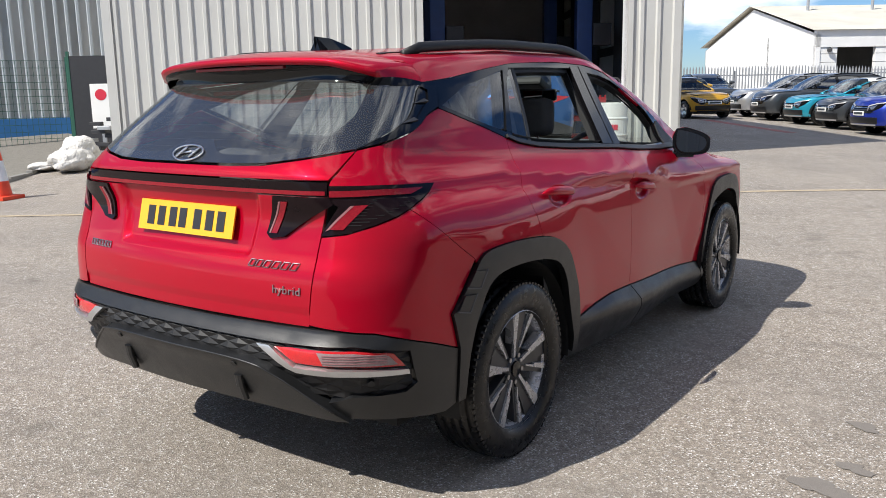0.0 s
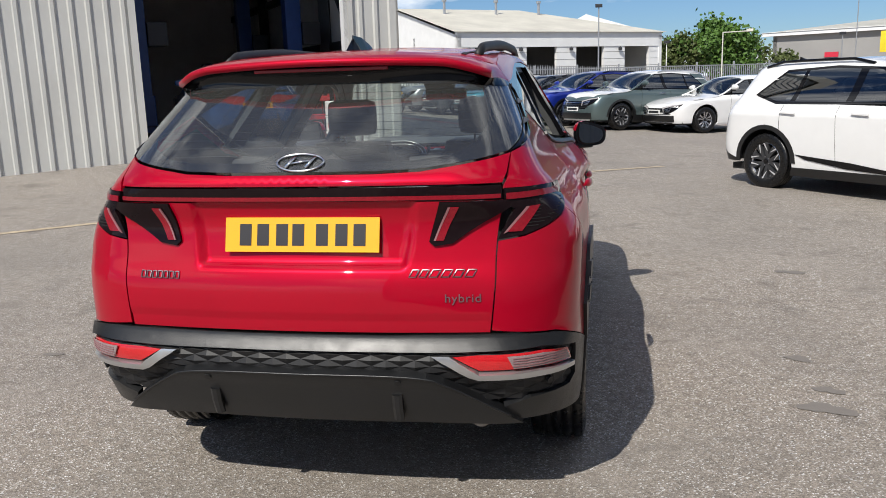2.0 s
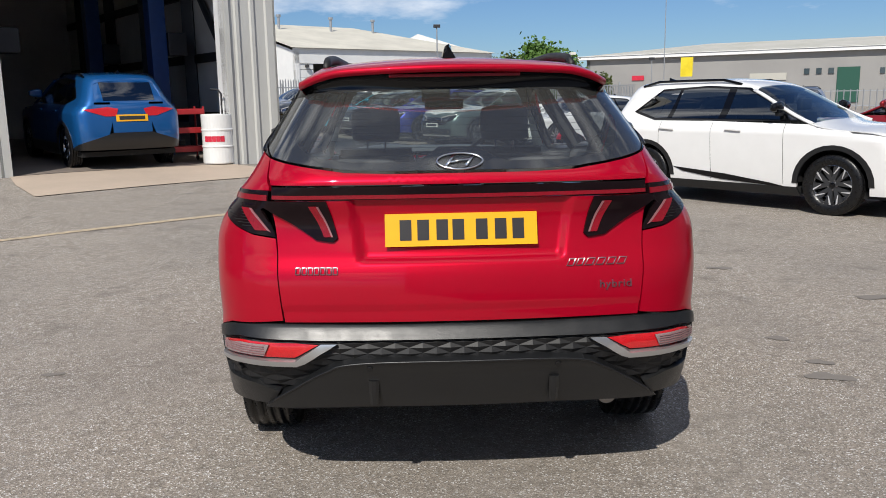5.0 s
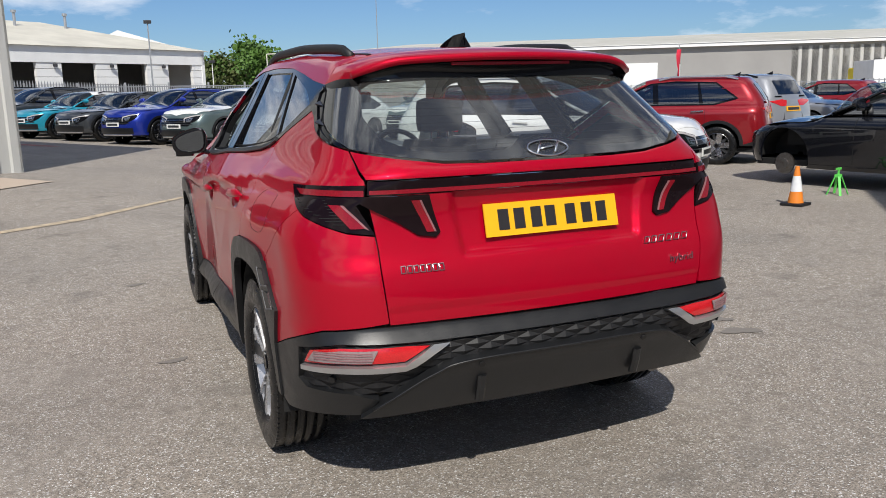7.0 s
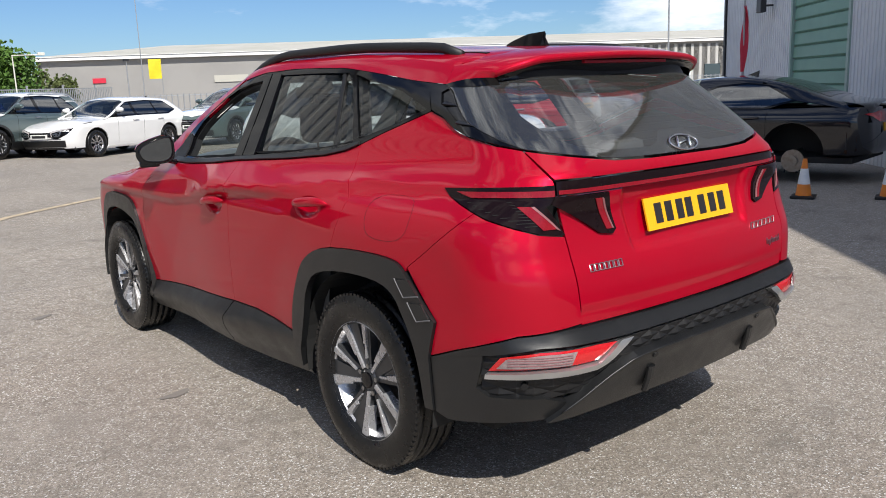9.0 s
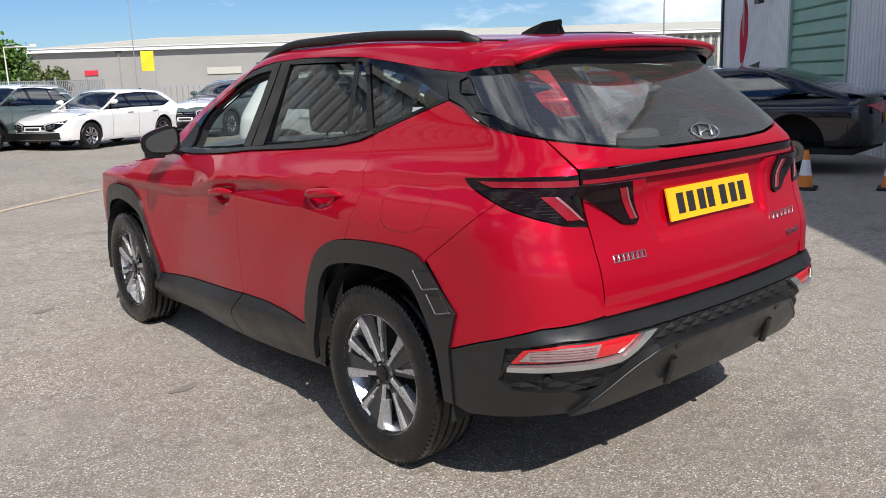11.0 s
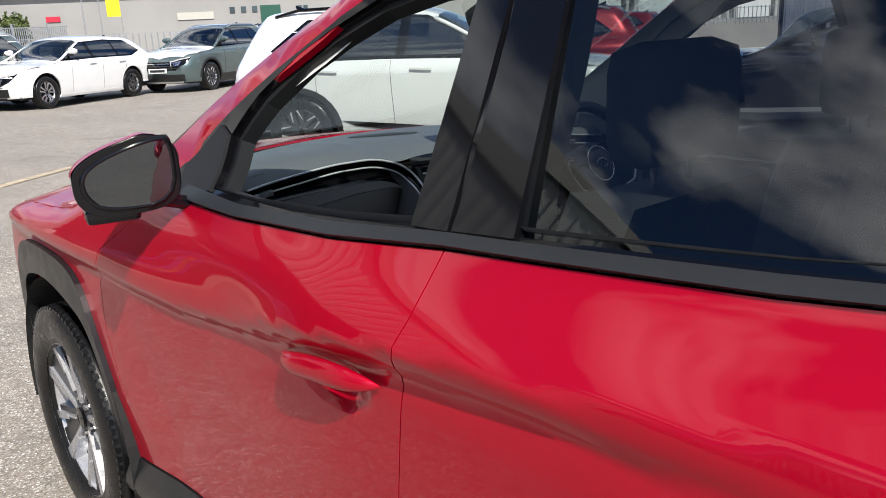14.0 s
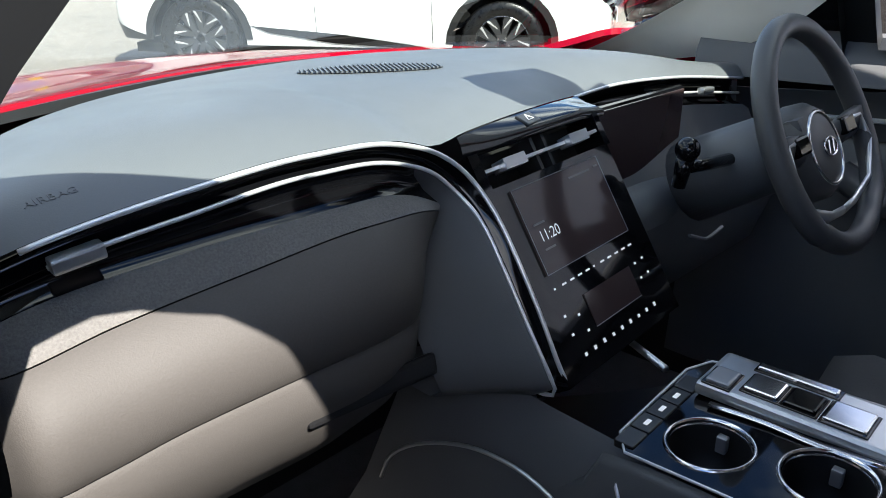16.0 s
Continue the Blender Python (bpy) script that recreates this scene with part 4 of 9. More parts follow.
def wheel(parent, x, y, z, r, rim, w, style="multi", turn=0.0, face=None, dark=None, fine=False):
    """One wheel under a car; it faces outwards."""
    face, dark = face or ALLOY, dark or ALLOYDARK
    out = 1 if x > 0 else -1
    bm = tyre_mesh(r, rim, w, 64 if fine else 40)
    wob = part("wheel", bm, TYRE, parent, "black tyre on an alloy rim", smooth=True)
    wob.matrix_basis = pose(x - out * w * 0.5, y, z, turn, 0, 0 if out > 0 else 180)
    if fine:
        for side in (1, -1):
            part("tread", tread_blocks(r, w, side), TYRE, wob)["kind"] = "stuff"
    bm = bmesh.new()
    lathe(bm, [(w * 0.42, rim - 0.004), (w * 0.40, rim + 0.008), (w * 0.33, rim - 0.014), (w * 0.05, rim - 0.03), (-w * 0.34, rim - 0.018), (-w * 0.38, rim + 0.006)], 48, "x")
    part("rim", bm, face if face in (ALLOY, MACHINED) else dark, wob, smooth=True)
    bm = bmesh.new()
    lathe(bm, [(-0.03, 0.0), (-0.03, rim * 0.62), (-0.05, rim * 0.62), (-0.05, 0)], 32, "x")
    part("brake_disc", bm, STEELDARK, wob)
    xr, xh = w * 0.37, w * 0.30
    if style != "none":
        bm = bmesh.new()
        lathe(bm, [(xh - 0.05, rim * 0.24), (xh - 0.004, rim * 0.22), (xh + 0.004, rim * 0.13), (xh + 0.006, 0)], 30, "x")
        part("hub", bm, dark, wob, smooth=True)
        bm = bmesh.new()
        lathe(bm, [(xh + 0.004, rim * 0.135), (xh + 0.012, rim * 0.13), (xh + 0.014, 0.0)], 24, "x")
        part("centre_cap", bm, BLACKGLOSS, wob, "gloss black centre cap")
        for k in range(5):
            a = 2 * math.pi * (k + 0.5) / 5
            c, s = math.cos(a) * rim * 0.235, math.sin(a) * rim * 0.235
            bm = bmesh.new()
            tube(bm, (xh - 0.03, c, s), (xh + 0.006, c, s), rim * 0.042, n=8)
            part("wheel_bolt", bm, STEELB, wob)
    if style == "hero":
        for k in range(5):
            a = 2 * math.pi * k / 5
            # a wide blade from the hub, stepped in width; a dark web; a short narrow blade; an open gap
            for a0, a1, r0, r1, w0, w1, dx, m_, lb in (
                    (0.04, -0.02, 0.20, 0.64, 0.007, 0.008, 0.005, face, ""), (0.03, -0.02, 0.46, 0.985, 0.012, 0.019, 0.005, face, ""),
                    (0.075, 0.075, 0.66, 0.985, 0.003, 0.006, 0.002, face, ""),
                    (-0.12, -0.22, 0.20, 0.97, 0.022, 0.038, -0.004, dark, "dark grey painted spoke"),
                    (-0.42, -0.42, 0.20, 0.97, 0.012, 0.034, -0.012, dark, "dark grey painted spoke"),
                    (-0.50, -0.60, 0.36, 0.72, 0.003, 0.006, 0.002, face, ""), (-0.56, -0.60, 0.62, 0.985, 0.008, 0.013, 0.002, face, ""),
                    (-0.70, -0.68, 0.20, 0.97, 0.007, 0.011, -0.008, dark, "dark grey painted spoke")):
                bm = bmesh.new()
                spoke(bm, a + a0, a + a1, rim * r0, rim * r1, w0, w1, xh + dx + (xr - xh) * (r0 - 0.2) / 0.8, xr + dx if r1 > 0.9 else xh + dx + (xr - xh) * 0.5, 0.035)
                part("spoke", bm, m_, wob, lb)
    elif style == "star":
        for k in range(5):
            a = 2 * math.pi * k / 5
            for off in (-0.16, 0.16):
                bm = bmesh.new()
                spoke(bm, a + off, a + off * 2.1, rim * 0.18, rim * 0.98, 0.018, 0.040, xh, xr, 0.04)
                part("spoke", bm, dark, wob)
                bm = bmesh.new()
                spoke(bm, a + off * 1.2, a + off * 2.9, rim * 0.56, rim * 0.97, 0.005, 0.010, xh + 0.008, xr + 0.008, 0.02)
                part("spoke", bm, SILVERFACE, wob, "bright machined spoke face")
    elif style == "multi":
        for k in range(10):
            a = 2 * math.pi * k / 10
            bm = bmesh.new()
            spoke(bm, a, a + (0.08 if k % 2 else -0.08), rim * 0.18, rim * 0.98, 0.012, 0.022, xh, xr, 0.04)
            part("spoke", bm, face, wob)
    elif style == "five":
        for k in range(5):
            a = 2 * math.pi * k / 5
            bm = bmesh.new()
            spoke(bm, a, a + 0.05, rim * 0.2, rim * 0.98, 0.045, 0.052, xh, xr, 0.05)
            part("spoke", bm, face, wob)
            bm = bmesh.new()
            spoke(bm, a + 0.628, a + 0.62, rim * 0.2, rim * 0.98, 0.022, 0.02, xh - 0.02, xr - 0.02, 0.03)
            part("spoke", bm, dark, wob)
    return wob


MACHINED = mat("machined_wheel_face", (0.50, 0.50, 0.515), 0.28, 0.6, vary=0.12, scale=20, rvary=0.05)
SILVERFACE = mat("bright_machined_face", (0.62, 0.62, 0.63), 0.35, 0.35, vary=0.15, scale=20)
STEELB = mat("wheel_bolt_steel", (0.35, 0.35, 0.36), 0.3, 1.0)

# ---------- the other cars ----------
def car_body(L, W, H, wb, kind):
    """Outer shape for a parked car: y forward, rear axle at 0, overhangs from the kind."""
    ro = {"suv": 0.87, "hatch": 0.78, "estate": 1.10, "coupe": 0.98}[kind]
    yr, yf = -ro, L - ro
    hw = W / 2
    belt = {"suv": 0.66, "hatch": 0.66, "estate": 0.66, "coupe": 0.66}[kind] * H
    wide = [(0.12, hw * 0.88), (0.25, hw * 0.95), (0.5, hw * 0.985), (belt - 0.14, hw), (belt - 0.02, hw * 0.93), (belt + 0.03, hw * 0.87), (H * 0.92, hw * 0.66), (H + 0.1, hw * 0.5)]
    plan = [(yr, 0.94), (yr + 0.5, 0.985), (yr + 1.3, 1.0), (yf - 1.5, 1.0), (yf - 0.7, 0.975), (yf, 0.90)]
    if kind == "coupe":
        tail = [(0.15, yr + 0.14), (0.45, yr), (0.85, yr + 0.03), (1.02, yr + 0.04), (1.10, yr + 0.10), (1.6, yr + 0.5)]
        top = [(yr, 1.02), (yr + 0.45, 1.06), (yr + 1.25, 1.31), (yr + 1.9, H), (yr + 2.35, H - 0.01), (yr + 2.8, H - 0.10), (yf - 1.38, 1.0), (yf - 0.5, 0.86), (yf, 0.68)]
    elif kind == "estate":
        tail = [(0.15, yr + 0.12), (0.5, yr), (0.9, yr + 0.02), (1.0, yr + 0.06), (H - 0.06, yr + 0.62), (H + 0.1, yr + 0.8)]
        top = [(yr, H - 0.16), (yr + 0.7, H - 0.06), (yr + 1.8, H), (yr + 2.5, H - 0.04), (yf - 1.55, 1.03), (yf - 0.55, 0.90), (yf, 0.72)]
    else:
        tail = [(0.15, yr + 0.14), (0.55, yr), (0.95, yr + 0.05), (1.12, yr + 0.10), (H - 0.10, yr + 0.36), (H + 0.1, yr + 0.5)]
        top = [(yr, H - 0.12), (yr + 0.45, H - 0.04), (yr + 1.5, H), (yr + 2.0, H - 0.02), (yr + 2.3, H - 0.08), (yf - 1.32, belt + 0.04), (yf - 0.55, belt - 0.05), (yf - 0.2, belt - 0.12), (yf, belt - 0.24)]
    nose = [(0.15, yf - 0.12), (0.35, yf - 0.02), (0.6, yf), (0.8, yf - 0.08), (1.1, yf - 0.3)]
    return Body(wide, plan, tail, nose, top, crown=0.10, bow=0.10, fbow=0.22, kc=0.22, kt=0.07, yr=yr + 0.55, yf=yf - 0.62, xr=0.42), yr, yf, belt


def ring(cy, cz, r0, flat=1.0, lo=0.2, n=14):
    """Arch outline in (s, z), over the wheel at y = cy."""
    out = []
    for k in range(n + 1):
        a = math.pi * (k / n)
        out.append((-cy - math.cos(a) * r0, max(lo, cz + math.sin(a) * r0 * flat)))
    return out


def parked_car(name, label, colour, at, heading, L=4.45, W=1.84, H=1.62, wb=2.67, kind="suv", clad=True, wheels="five", wr=0.345, rails=True, roofmat=None, yellow=False, bonnet=None, roofclad=False, lifted=False, group="parked cars", dark=None, chrome=True):
    """A parked car: at = ground point under the middle of the front axle, heading = plan direction of its nose."""
    hx, hy = Vector(heading).normalized()
    rot = math.degrees(math.atan2(-hx, hy))
    gx, gy = at[0] - hx * wb, at[1] - hy * wb
    z = rise(*at)
    slope = math.degrees(math.atan2(rise(*at) - rise(gx, gy), wb))
    t = thing(name, label, "car", pose(gx, gy, rise(gx, gy) + (0.05 if lifted else 0), slope, 0, rot), group=group)
    B, yr, yf, belt = car_body(L, W, H, wb, kind)
    st = 0.065
    wz = wr
    arc = wr + 0.065
    low = 0.24
    rear, front = ring(0, wz, arc), ring(wb, wz, arc)
    s_r, s_f = B.send, B.sbeg
    # flank with arches; rear and front corners wrap round
    sill = low + (0.16 if clad is True else 0.07 if clad else 0.02)
    tail_s, nose_s = -yr - 0.25, -yf + 0.30
    te = tail_s + 0.55
    bz = lambda s: belt + 0.025 * max(0.0, (s + wb * 0.5)) / 1.5
    cowl = -(yf - (1.32 if kind in ("suv", "hatch") else 1.45))
    for flip in (False, True):
        up = [(tail_s + 0.55, belt + 0.02), (0.35, bz(0.35)), (-0.8, bz(-0.8)), (cowl, belt - 0.02), (cowl - 0.4, belt - 0.05), (-(yf - 0.5), belt - 0.10), (nose_s - 0.35, belt - 0.20)]
        lo_ = [(nose_s - 0.35, 0.5), (-wb - arc, wz + 0.0)] + front[1:-1] + [(-wb + arc, sill), (-arc, sill)] + rear[1:-1] + [(arc, wz), (tail_s + 0.45, 0.5), (tail_s + 0.55, 0.8)]
        part_poly = up + lo_
        panel("side_panel", B, part_poly, colour, t, gap=0, rim=0.03, step=st, flip=flip)
        cm = CLAD if clad else colour
        panel("sill", B, [(-wb + arc, sill), (-arc, sill), (-arc + 0.05, low - 0.04), (-wb + arc - 0.05, low - 0.04)], cm, t, offset=0.006, gap=0, rim=0.03, step=st, flip=flip)
        if clad == "wedge":
            panel("sill_trim", B, [(-wb + arc + 0.10, 0.30), (-wb + arc + 0.35, 0.345), (-1.25, 0.42), (-arc - 0.05, 0.475), (-arc - 0.20, 0.42), (-1.2, 0.345)], BLACKGLOSS, t, offset=0.010, gap=0, rim=0.02, step=st, flip=flip)
        if clad:
            for c in (0, wb):
                panel("arch_trim", B, ring(c, wz, arc + 0.055, 0.98)[::-1] + ring(c, wz, arc - 0.01), CLAD, t, offset=0.008, gap=0, rim=0.03, step=st, flip=flip)
        # windows
        ws = -(yr + (2.0 if kind != "coupe" else 2.05))
        ztop = H - 0.14
        x0 = -yr - {"suv": 0.60, "hatch": 0.55, "estate": 0.62, "coupe": 1.05}[kind]
        glassline = [(x0, belt + 0.13), (x0 - 0.35, belt + 0.035), (-0.8, belt + 0.035), (cowl + 0.20, belt + 0.03), (cowl + 0.42, belt + 0.14), (cowl + 0.95 if kind != "coupe" else cowl + 0.9, ztop - 0.02), (ws + 0.35, ztop + 0.015), (x0 - 0.35, ztop - 0.02)]
        panel("side_glass", B, glassline, PRIVACY, t, offset=0.004, gap=0, rim=0.01, step=st, flip=flip)
        if kind != "coupe":
            panel("rear_quarter", B, [(x0 - 0.36, belt - 0.005), (te - 0.26, belt - 0.005), (te - 0.26, H - 0.12), (x0 - 0.36, H - 0.10), (x0 - 0.36, ztop + 0.015), (x0 + 0.035, belt + 0.135), (x0 + 0.02, belt + 0.10), (x0 - 0.34, belt + 0.005)], colour, t, offset=0.0005, gap=0, rim=0.01, step=st, flip=flip)
        panel("window_trim", B, list(np.array(shrink(glassline, -0.03))), BLACKGLOSS, t, holes=[glassline], offset=0.002, gap=0, rim=0.01, step=st, flip=flip)
        if kind != "coupe":
            mid = -wb * 0.42
            panel("pillar", B, [(mid - 0.05, belt + 0.04), (mid + 0.05, belt + 0.04), (mid - 0.0, ztop), (mid - 0.1, ztop)], BLACKGLOSS, t, offset=0.007, gap=0, rim=0.008, step=st, flip=flip)
            mid = 0.0 - 0.30
            panel("pillar", B, [(mid - 0.04, belt + 0.04), (mid + 0.03, belt + 0.04), (mid - 0.06, ztop), (mid - 0.1, ztop)], BLACKGLOSS, t, offset=0.007, gap=0, rim=0.008, step=st, flip=flip)
        sgn = -1 if flip else 1
        # door handles, shut lines, mirror
        for hy_ in ([0.35, 1.35] if kind != "coupe" else [0.55]):
            p = strip(B, [(-hy_ + 0.11, belt - 0.10), (-hy_, belt - 0.105), (-hy_ - 0.11, belt - 0.11)], offset=0.018, flip=flip)
            bm = bmesh.new()
            pipe(bm, p, 0.016, 6)
            part("door_handle", bm, colour if not chrome else (CHROME if chrome == "bright" else colour), t)
        for sy in ([0.22, 1.02, 2.02] if kind != "coupe" else [0.35, 1.62]):
            foot_s, foot_z = -sy - 0.03 + (0.03 if sy < 0.5 else 0), sill + (0.25 if sy < 0.5 else 0.03)
            p = strip(B, [(-sy + (foot_s + sy) * q, belt - 0.01 + (foot_z - belt + 0.01) * q) for q in np.linspace(0, 1, 12)], offset=0.0015, flip=flip)
            bm = bmesh.new()
            pipe(bm, p, 0.0025, 4)
            part("shut_line", bm, SHELL, t)
        mp = strip(B, [(cowl + 0.42, belt + 0.05)], offset=0.12, flip=flip)[0]
        mm = Matrix.Translation((mp[0], mp[1], mp[2] + 0.055))
        bm = bmesh.new()
        rings = []
        for k in range(7):
            u = -1 + k / 3
            hh, dd = 0.070 * (1 - 0.25 * sgn * u) * (1 - 0.35 * u ** 4), 0.055 * (1 - 0.4 * u ** 4)
            rings.append([bm.verts.new(mm @ Vector((0.11 * u, -0.03 if math.cos(q) < -0.2 else dd * math.cos(q), hh * math.sin(q)))) for q in np.linspace(0, 2 * math.pi, 12, endpoint=False)])
        for ra_, rb_ in zip(rings, rings[1:]):
            for j in range(12):
                bm.faces.new((ra_[j], ra_[(j + 1) % 12], rb_[(j + 1) % 12], rb_[j]))
        bm.faces.new(rings[0][::-1])
        bm.faces.new(rings[-1])
        mir = part("door_mirror", bm, colour if chrome != "black" else BLACKGLOSS, t, smooth=True)
        part("mirror_stalk", boxes((-0.05 * sgn - 0.06, -0.02, -0.10, -0.05 * sgn + 0.06, 0.03, -0.045), bevel=0.012, m=mm), BLACK, mir)
        # lamps
        hl = panel("headlamp", B, [(nose_s, belt - 0.215), (nose_s - 0.28, belt - 0.245), (nose_s - 0.54, belt - 0.30), (nose_s - 0.50, belt - 0.45), (nose_s - 0.36, belt - 0.48), (nose_s - 0.16, belt - 0.37)], BLACKGLOSS, t, offset=0.006, gap=0, rim=0.02, step=st, flip=flip)
        panel("running_lamp", B, [(nose_s - 0.02, belt - 0.222), (nose_s - 0.28, belt - 0.252), (nose_s - 0.53, belt - 0.308), (nose_s - 0.49, belt - 0.44), (nose_s - 0.465, belt - 0.44), (nose_s - 0.49, belt - 0.335), (nose_s - 0.28, belt - 0.28), (nose_s - 0.06, belt - 0.245)], LAMPCLEAR, hl, offset=0.011, gap=0, rim=0.006, step=st, flip=flip)
        panel("lamp_reflector", B, [(nose_s - 0.26, belt - 0.30), (nose_s - 0.44, belt - 0.345), (nose_s - 0.42, belt - 0.425), (nose_s - 0.30, belt - 0.40)], ALLOY, hl, offset=0.009, gap=0, rim=0.004, step=st, flip=flip)
        panel("tail_lamp", B, [(tail_s + 0.12, belt - 0.06), (tail_s + 0.5, belt - 0.02), (tail_s + 0.66, belt - 0.05), (tail_s + 0.62, belt - 0.17), (tail_s + 0.45, belt - 0.17)], LAMPRED, t, offset=0.008, gap=0, rim=0.02, step=st, flip=flip)
        for wy in (0, wb):
            x = (1 if not flip else -1) * (W / 2 - 0.02)
            if lifted:
                bm = bmesh.new()
                lathe(bm, [(0.0, 0.15), (0.03, 0.15), (0.03, 0.07), (0.06, 0.07), (0.06, 0)], 28, "x")
                hub = part("bare_hub", bm, STEEL, t, "bare brake disc and hub, wheel removed")
                hub.matrix_basis = pose(x - (0.10 if not flip else -0.10), wy, wz - 0.10, 0, 0, 0 if not flip else 180)
            else:
                wheel(t, x, wy, wz, wr, wr * 0.66, 0.22, wheels, turn=37 * wy, dark=dark)
    # tail, nose, roof, screens
    def rearpanel(nm, z0, z1, mt, cut=0.0, off=0.0):
        return panel(nm, B, [(te + cut, z0), (te + cut, z1), (2 * s_r - te - cut, z1), (2 * s_r - te - cut, z0)], mt, t, gap=0, rim=0.02, step=st, offset=off)
    ledge = 0.62
    rearpanel("tailgate", ledge, belt + (0.07 if kind != "coupe" else -0.02), colour)
    panel("rear_bumper", B, [(arc, wz), (te, ledge), (2 * s_r - te, ledge), (2 * s_r - arc, wz), (2 * s_r - arc, 0.34), (arc, 0.34)], CLAD if clad else colour, t, gap=0, rim=0.02, step=st, offset=0.004)
    if kind == "coupe":
        panel("rear_window", B, [(-0.52, yr + 0.62), (0.52, yr + 0.62), (0.46, yr + 1.55), (-0.46, yr + 1.55)], PRIVACY, t, over=True, offset=0.004, gap=0, rim=0.01, step=st)
        panel("boot_lid", B, [(-0.72, yr + 0.05), (0.72, yr + 0.05), (0.6, yr + 0.62), (-0.6, yr + 0.62)], colour, t, over=True, gap=0, rim=0.01, step=st)
        panel("rear_quarter", B, [(0.5, yr + 0.6), (0.78, yr + 0.3), (0.72, yr + 1.0), (0.5, yr + 1.75), (0.42, yr + 1.75)], colour, t, over=True, gap=0, rim=0.01, step=st)
        panel("rear_quarter", B, [(0.5, yr + 0.6), (0.78, yr + 0.3), (0.72, yr + 1.0), (0.5, yr + 1.75), (0.42, yr + 1.75)], colour, t, over=True, gap=0, rim=0.01, step=st, flip=True)
    else:
        rearpanel("rear_window", belt + 0.085, H - 0.17, PRIVACY, -0.10, 0.006)
        rearpanel("rear_pillar", belt + 0.06, H - 0.12, BLACKGLOSS if kind == "hatch" else colour, -0.30, -0.004)
    roof_r = yr + {"suv": 0.33, "hatch": 0.33, "estate": 0.55, "coupe": 1.5}[kind]
    roof_f = yf - {"suv": 2.16, "hatch": 2.16, "estate": 2.3, "coupe": 2.05}[kind]
    hw = W / 2
    panel("roof", B, [(-hw * 0.70, roof_r), (hw * 0.70, roof_r), (hw * 0.73, roof_r + 0.8), (hw * 0.70, roof_f), (-hw * 0.70, roof_f), (-hw * 0.73, roof_r + 0.8)], roofmat or colour, t, over=True, gap=0, rim=0.01, step=st, offset=0.003)
    cy = -cowl
    panel("windscreen", B, [(-hw * 0.66, roof_f), (hw * 0.66, roof_f), (hw * 0.84, cy - 0.02), (0, cy + 0.08), (-hw * 0.84, cy - 0.02)], GLASS, t, over=True, gap=0, rim=0.01, step=st, offset=0.004)
    for flip in (False, True):
        ln = [(hw * (0.675 + 0.185 * k / 8), roof_f - 0.03 + (cy - roof_f + 0.02) * k / 8) for k in range(9)]
        bm = bmesh.new()
        pipe(bm, strip(B, ln, over=True, offset=0.006, flip=flip), 0.03, 10, flat=(0.036, 0.022))
        part("front_pillar", bm, colour, t, smooth=True)
    panel("bonnet", B, [(-hw * 0.88, cy - 0.02), (0, cy + 0.04), (hw * 0.88, cy - 0.02), (hw * 0.90, yf - 0.5), (hw * 0.68, yf - 0.22), (0, yf - 0.10), (-hw * 0.68, yf - 0.22), (-hw * 0.90, yf - 0.5)], bonnet or colour, t, over=True, gap=0, rim=0.01, step=st, offset=0.004)
    nf = nose_s - 0.30
    panel("front_bumper", B, [(nf, belt - 0.165), (2 * s_f - nf, belt - 0.165), (2 * s_f + wb + arc, wz), (2 * s_f + wb + arc, 0.26), (-wb - arc, 0.26), (-wb - arc, wz)], colour, t, gap=0, rim=0.02, step=st)
    gx0 = s_f + 0.60
    panel("grille", B, [(gx0, belt - 0.32), (2 * s_f - gx0, belt - 0.32), (2 * s_f - gx0 + 0.12, 0.56), (gx0 - 0.12, 0.56)], BLACKGLOSS, t, gap=0, rim=0.02, step=st, offset=0.008)
    panel("lower_grille", B, [(gx0 + 0.05, 0.46), (2 * s_f - gx0 - 0.05, 0.46), (2 * s_f - gx0 - 0.05, 0.30), (gx0 + 0.05, 0.30)], CLAD, t, gap=0, rim=0.02, step=st, offset=0.01)
    panel("skid_trim", B, [(gx0, 0.285), (2 * s_f - gx0, 0.285), (2 * s_f - gx0, 0.25), (gx0, 0.25)], SILVER if clad else BLACK, t, gap=0, rim=0.02, step=st, offset=0.014)
    for k in range(3):
        z_ = belt - 0.36 - 0.055 * k
        panel("grille_bar", B, [(gx0 - 0.03, z_), (2 * s_f - gx0 + 0.03, z_), (2 * s_f - gx0 + 0.03, z_ - 0.012), (gx0 - 0.03, z_ - 0.012)], CHROME if chrome and k == 0 else ALLOYDARK, t, gap=0, rim=0.01, step=st, offset=0.014)
    panel("front_plate", B, [(s_f - 0.26, 0.50), (s_f + 0.26, 0.50), (s_f + 0.26, 0.61), (s_f - 0.26, 0.61)], WHITEPLATE, t, gap=0, rim=0.01, step=st, offset=0.028)
    panel("plate_marking", B, [(s_f - 0.21, 0.525), (s_f + 0.21, 0.525), (s_f + 0.21, 0.585), (s_f - 0.21, 0.585)], ALLOYDARK, t, gap=0, rim=0.0, step=st, offset=0.031)
    pz = 0.80 if kind != "coupe" else 0.62
    panel("rear_plate", B, [(s_r - 0.26, pz), (s_r + 0.26, pz), (s_r + 0.26, pz + 0.11), (s_r - 0.26, pz + 0.11)], YELLOW, t, gap=0, rim=0.01, step=st, offset=0.012)
    panel("plate_marking", B, [(s_r - 0.21, pz + 0.025), (s_r + 0.21, pz + 0.025), (s_r + 0.21, pz + 0.085), (s_r - 0.21, pz + 0.085)], ALLOYDARK, t, gap=0, rim=0.0, step=st, offset=0.015)
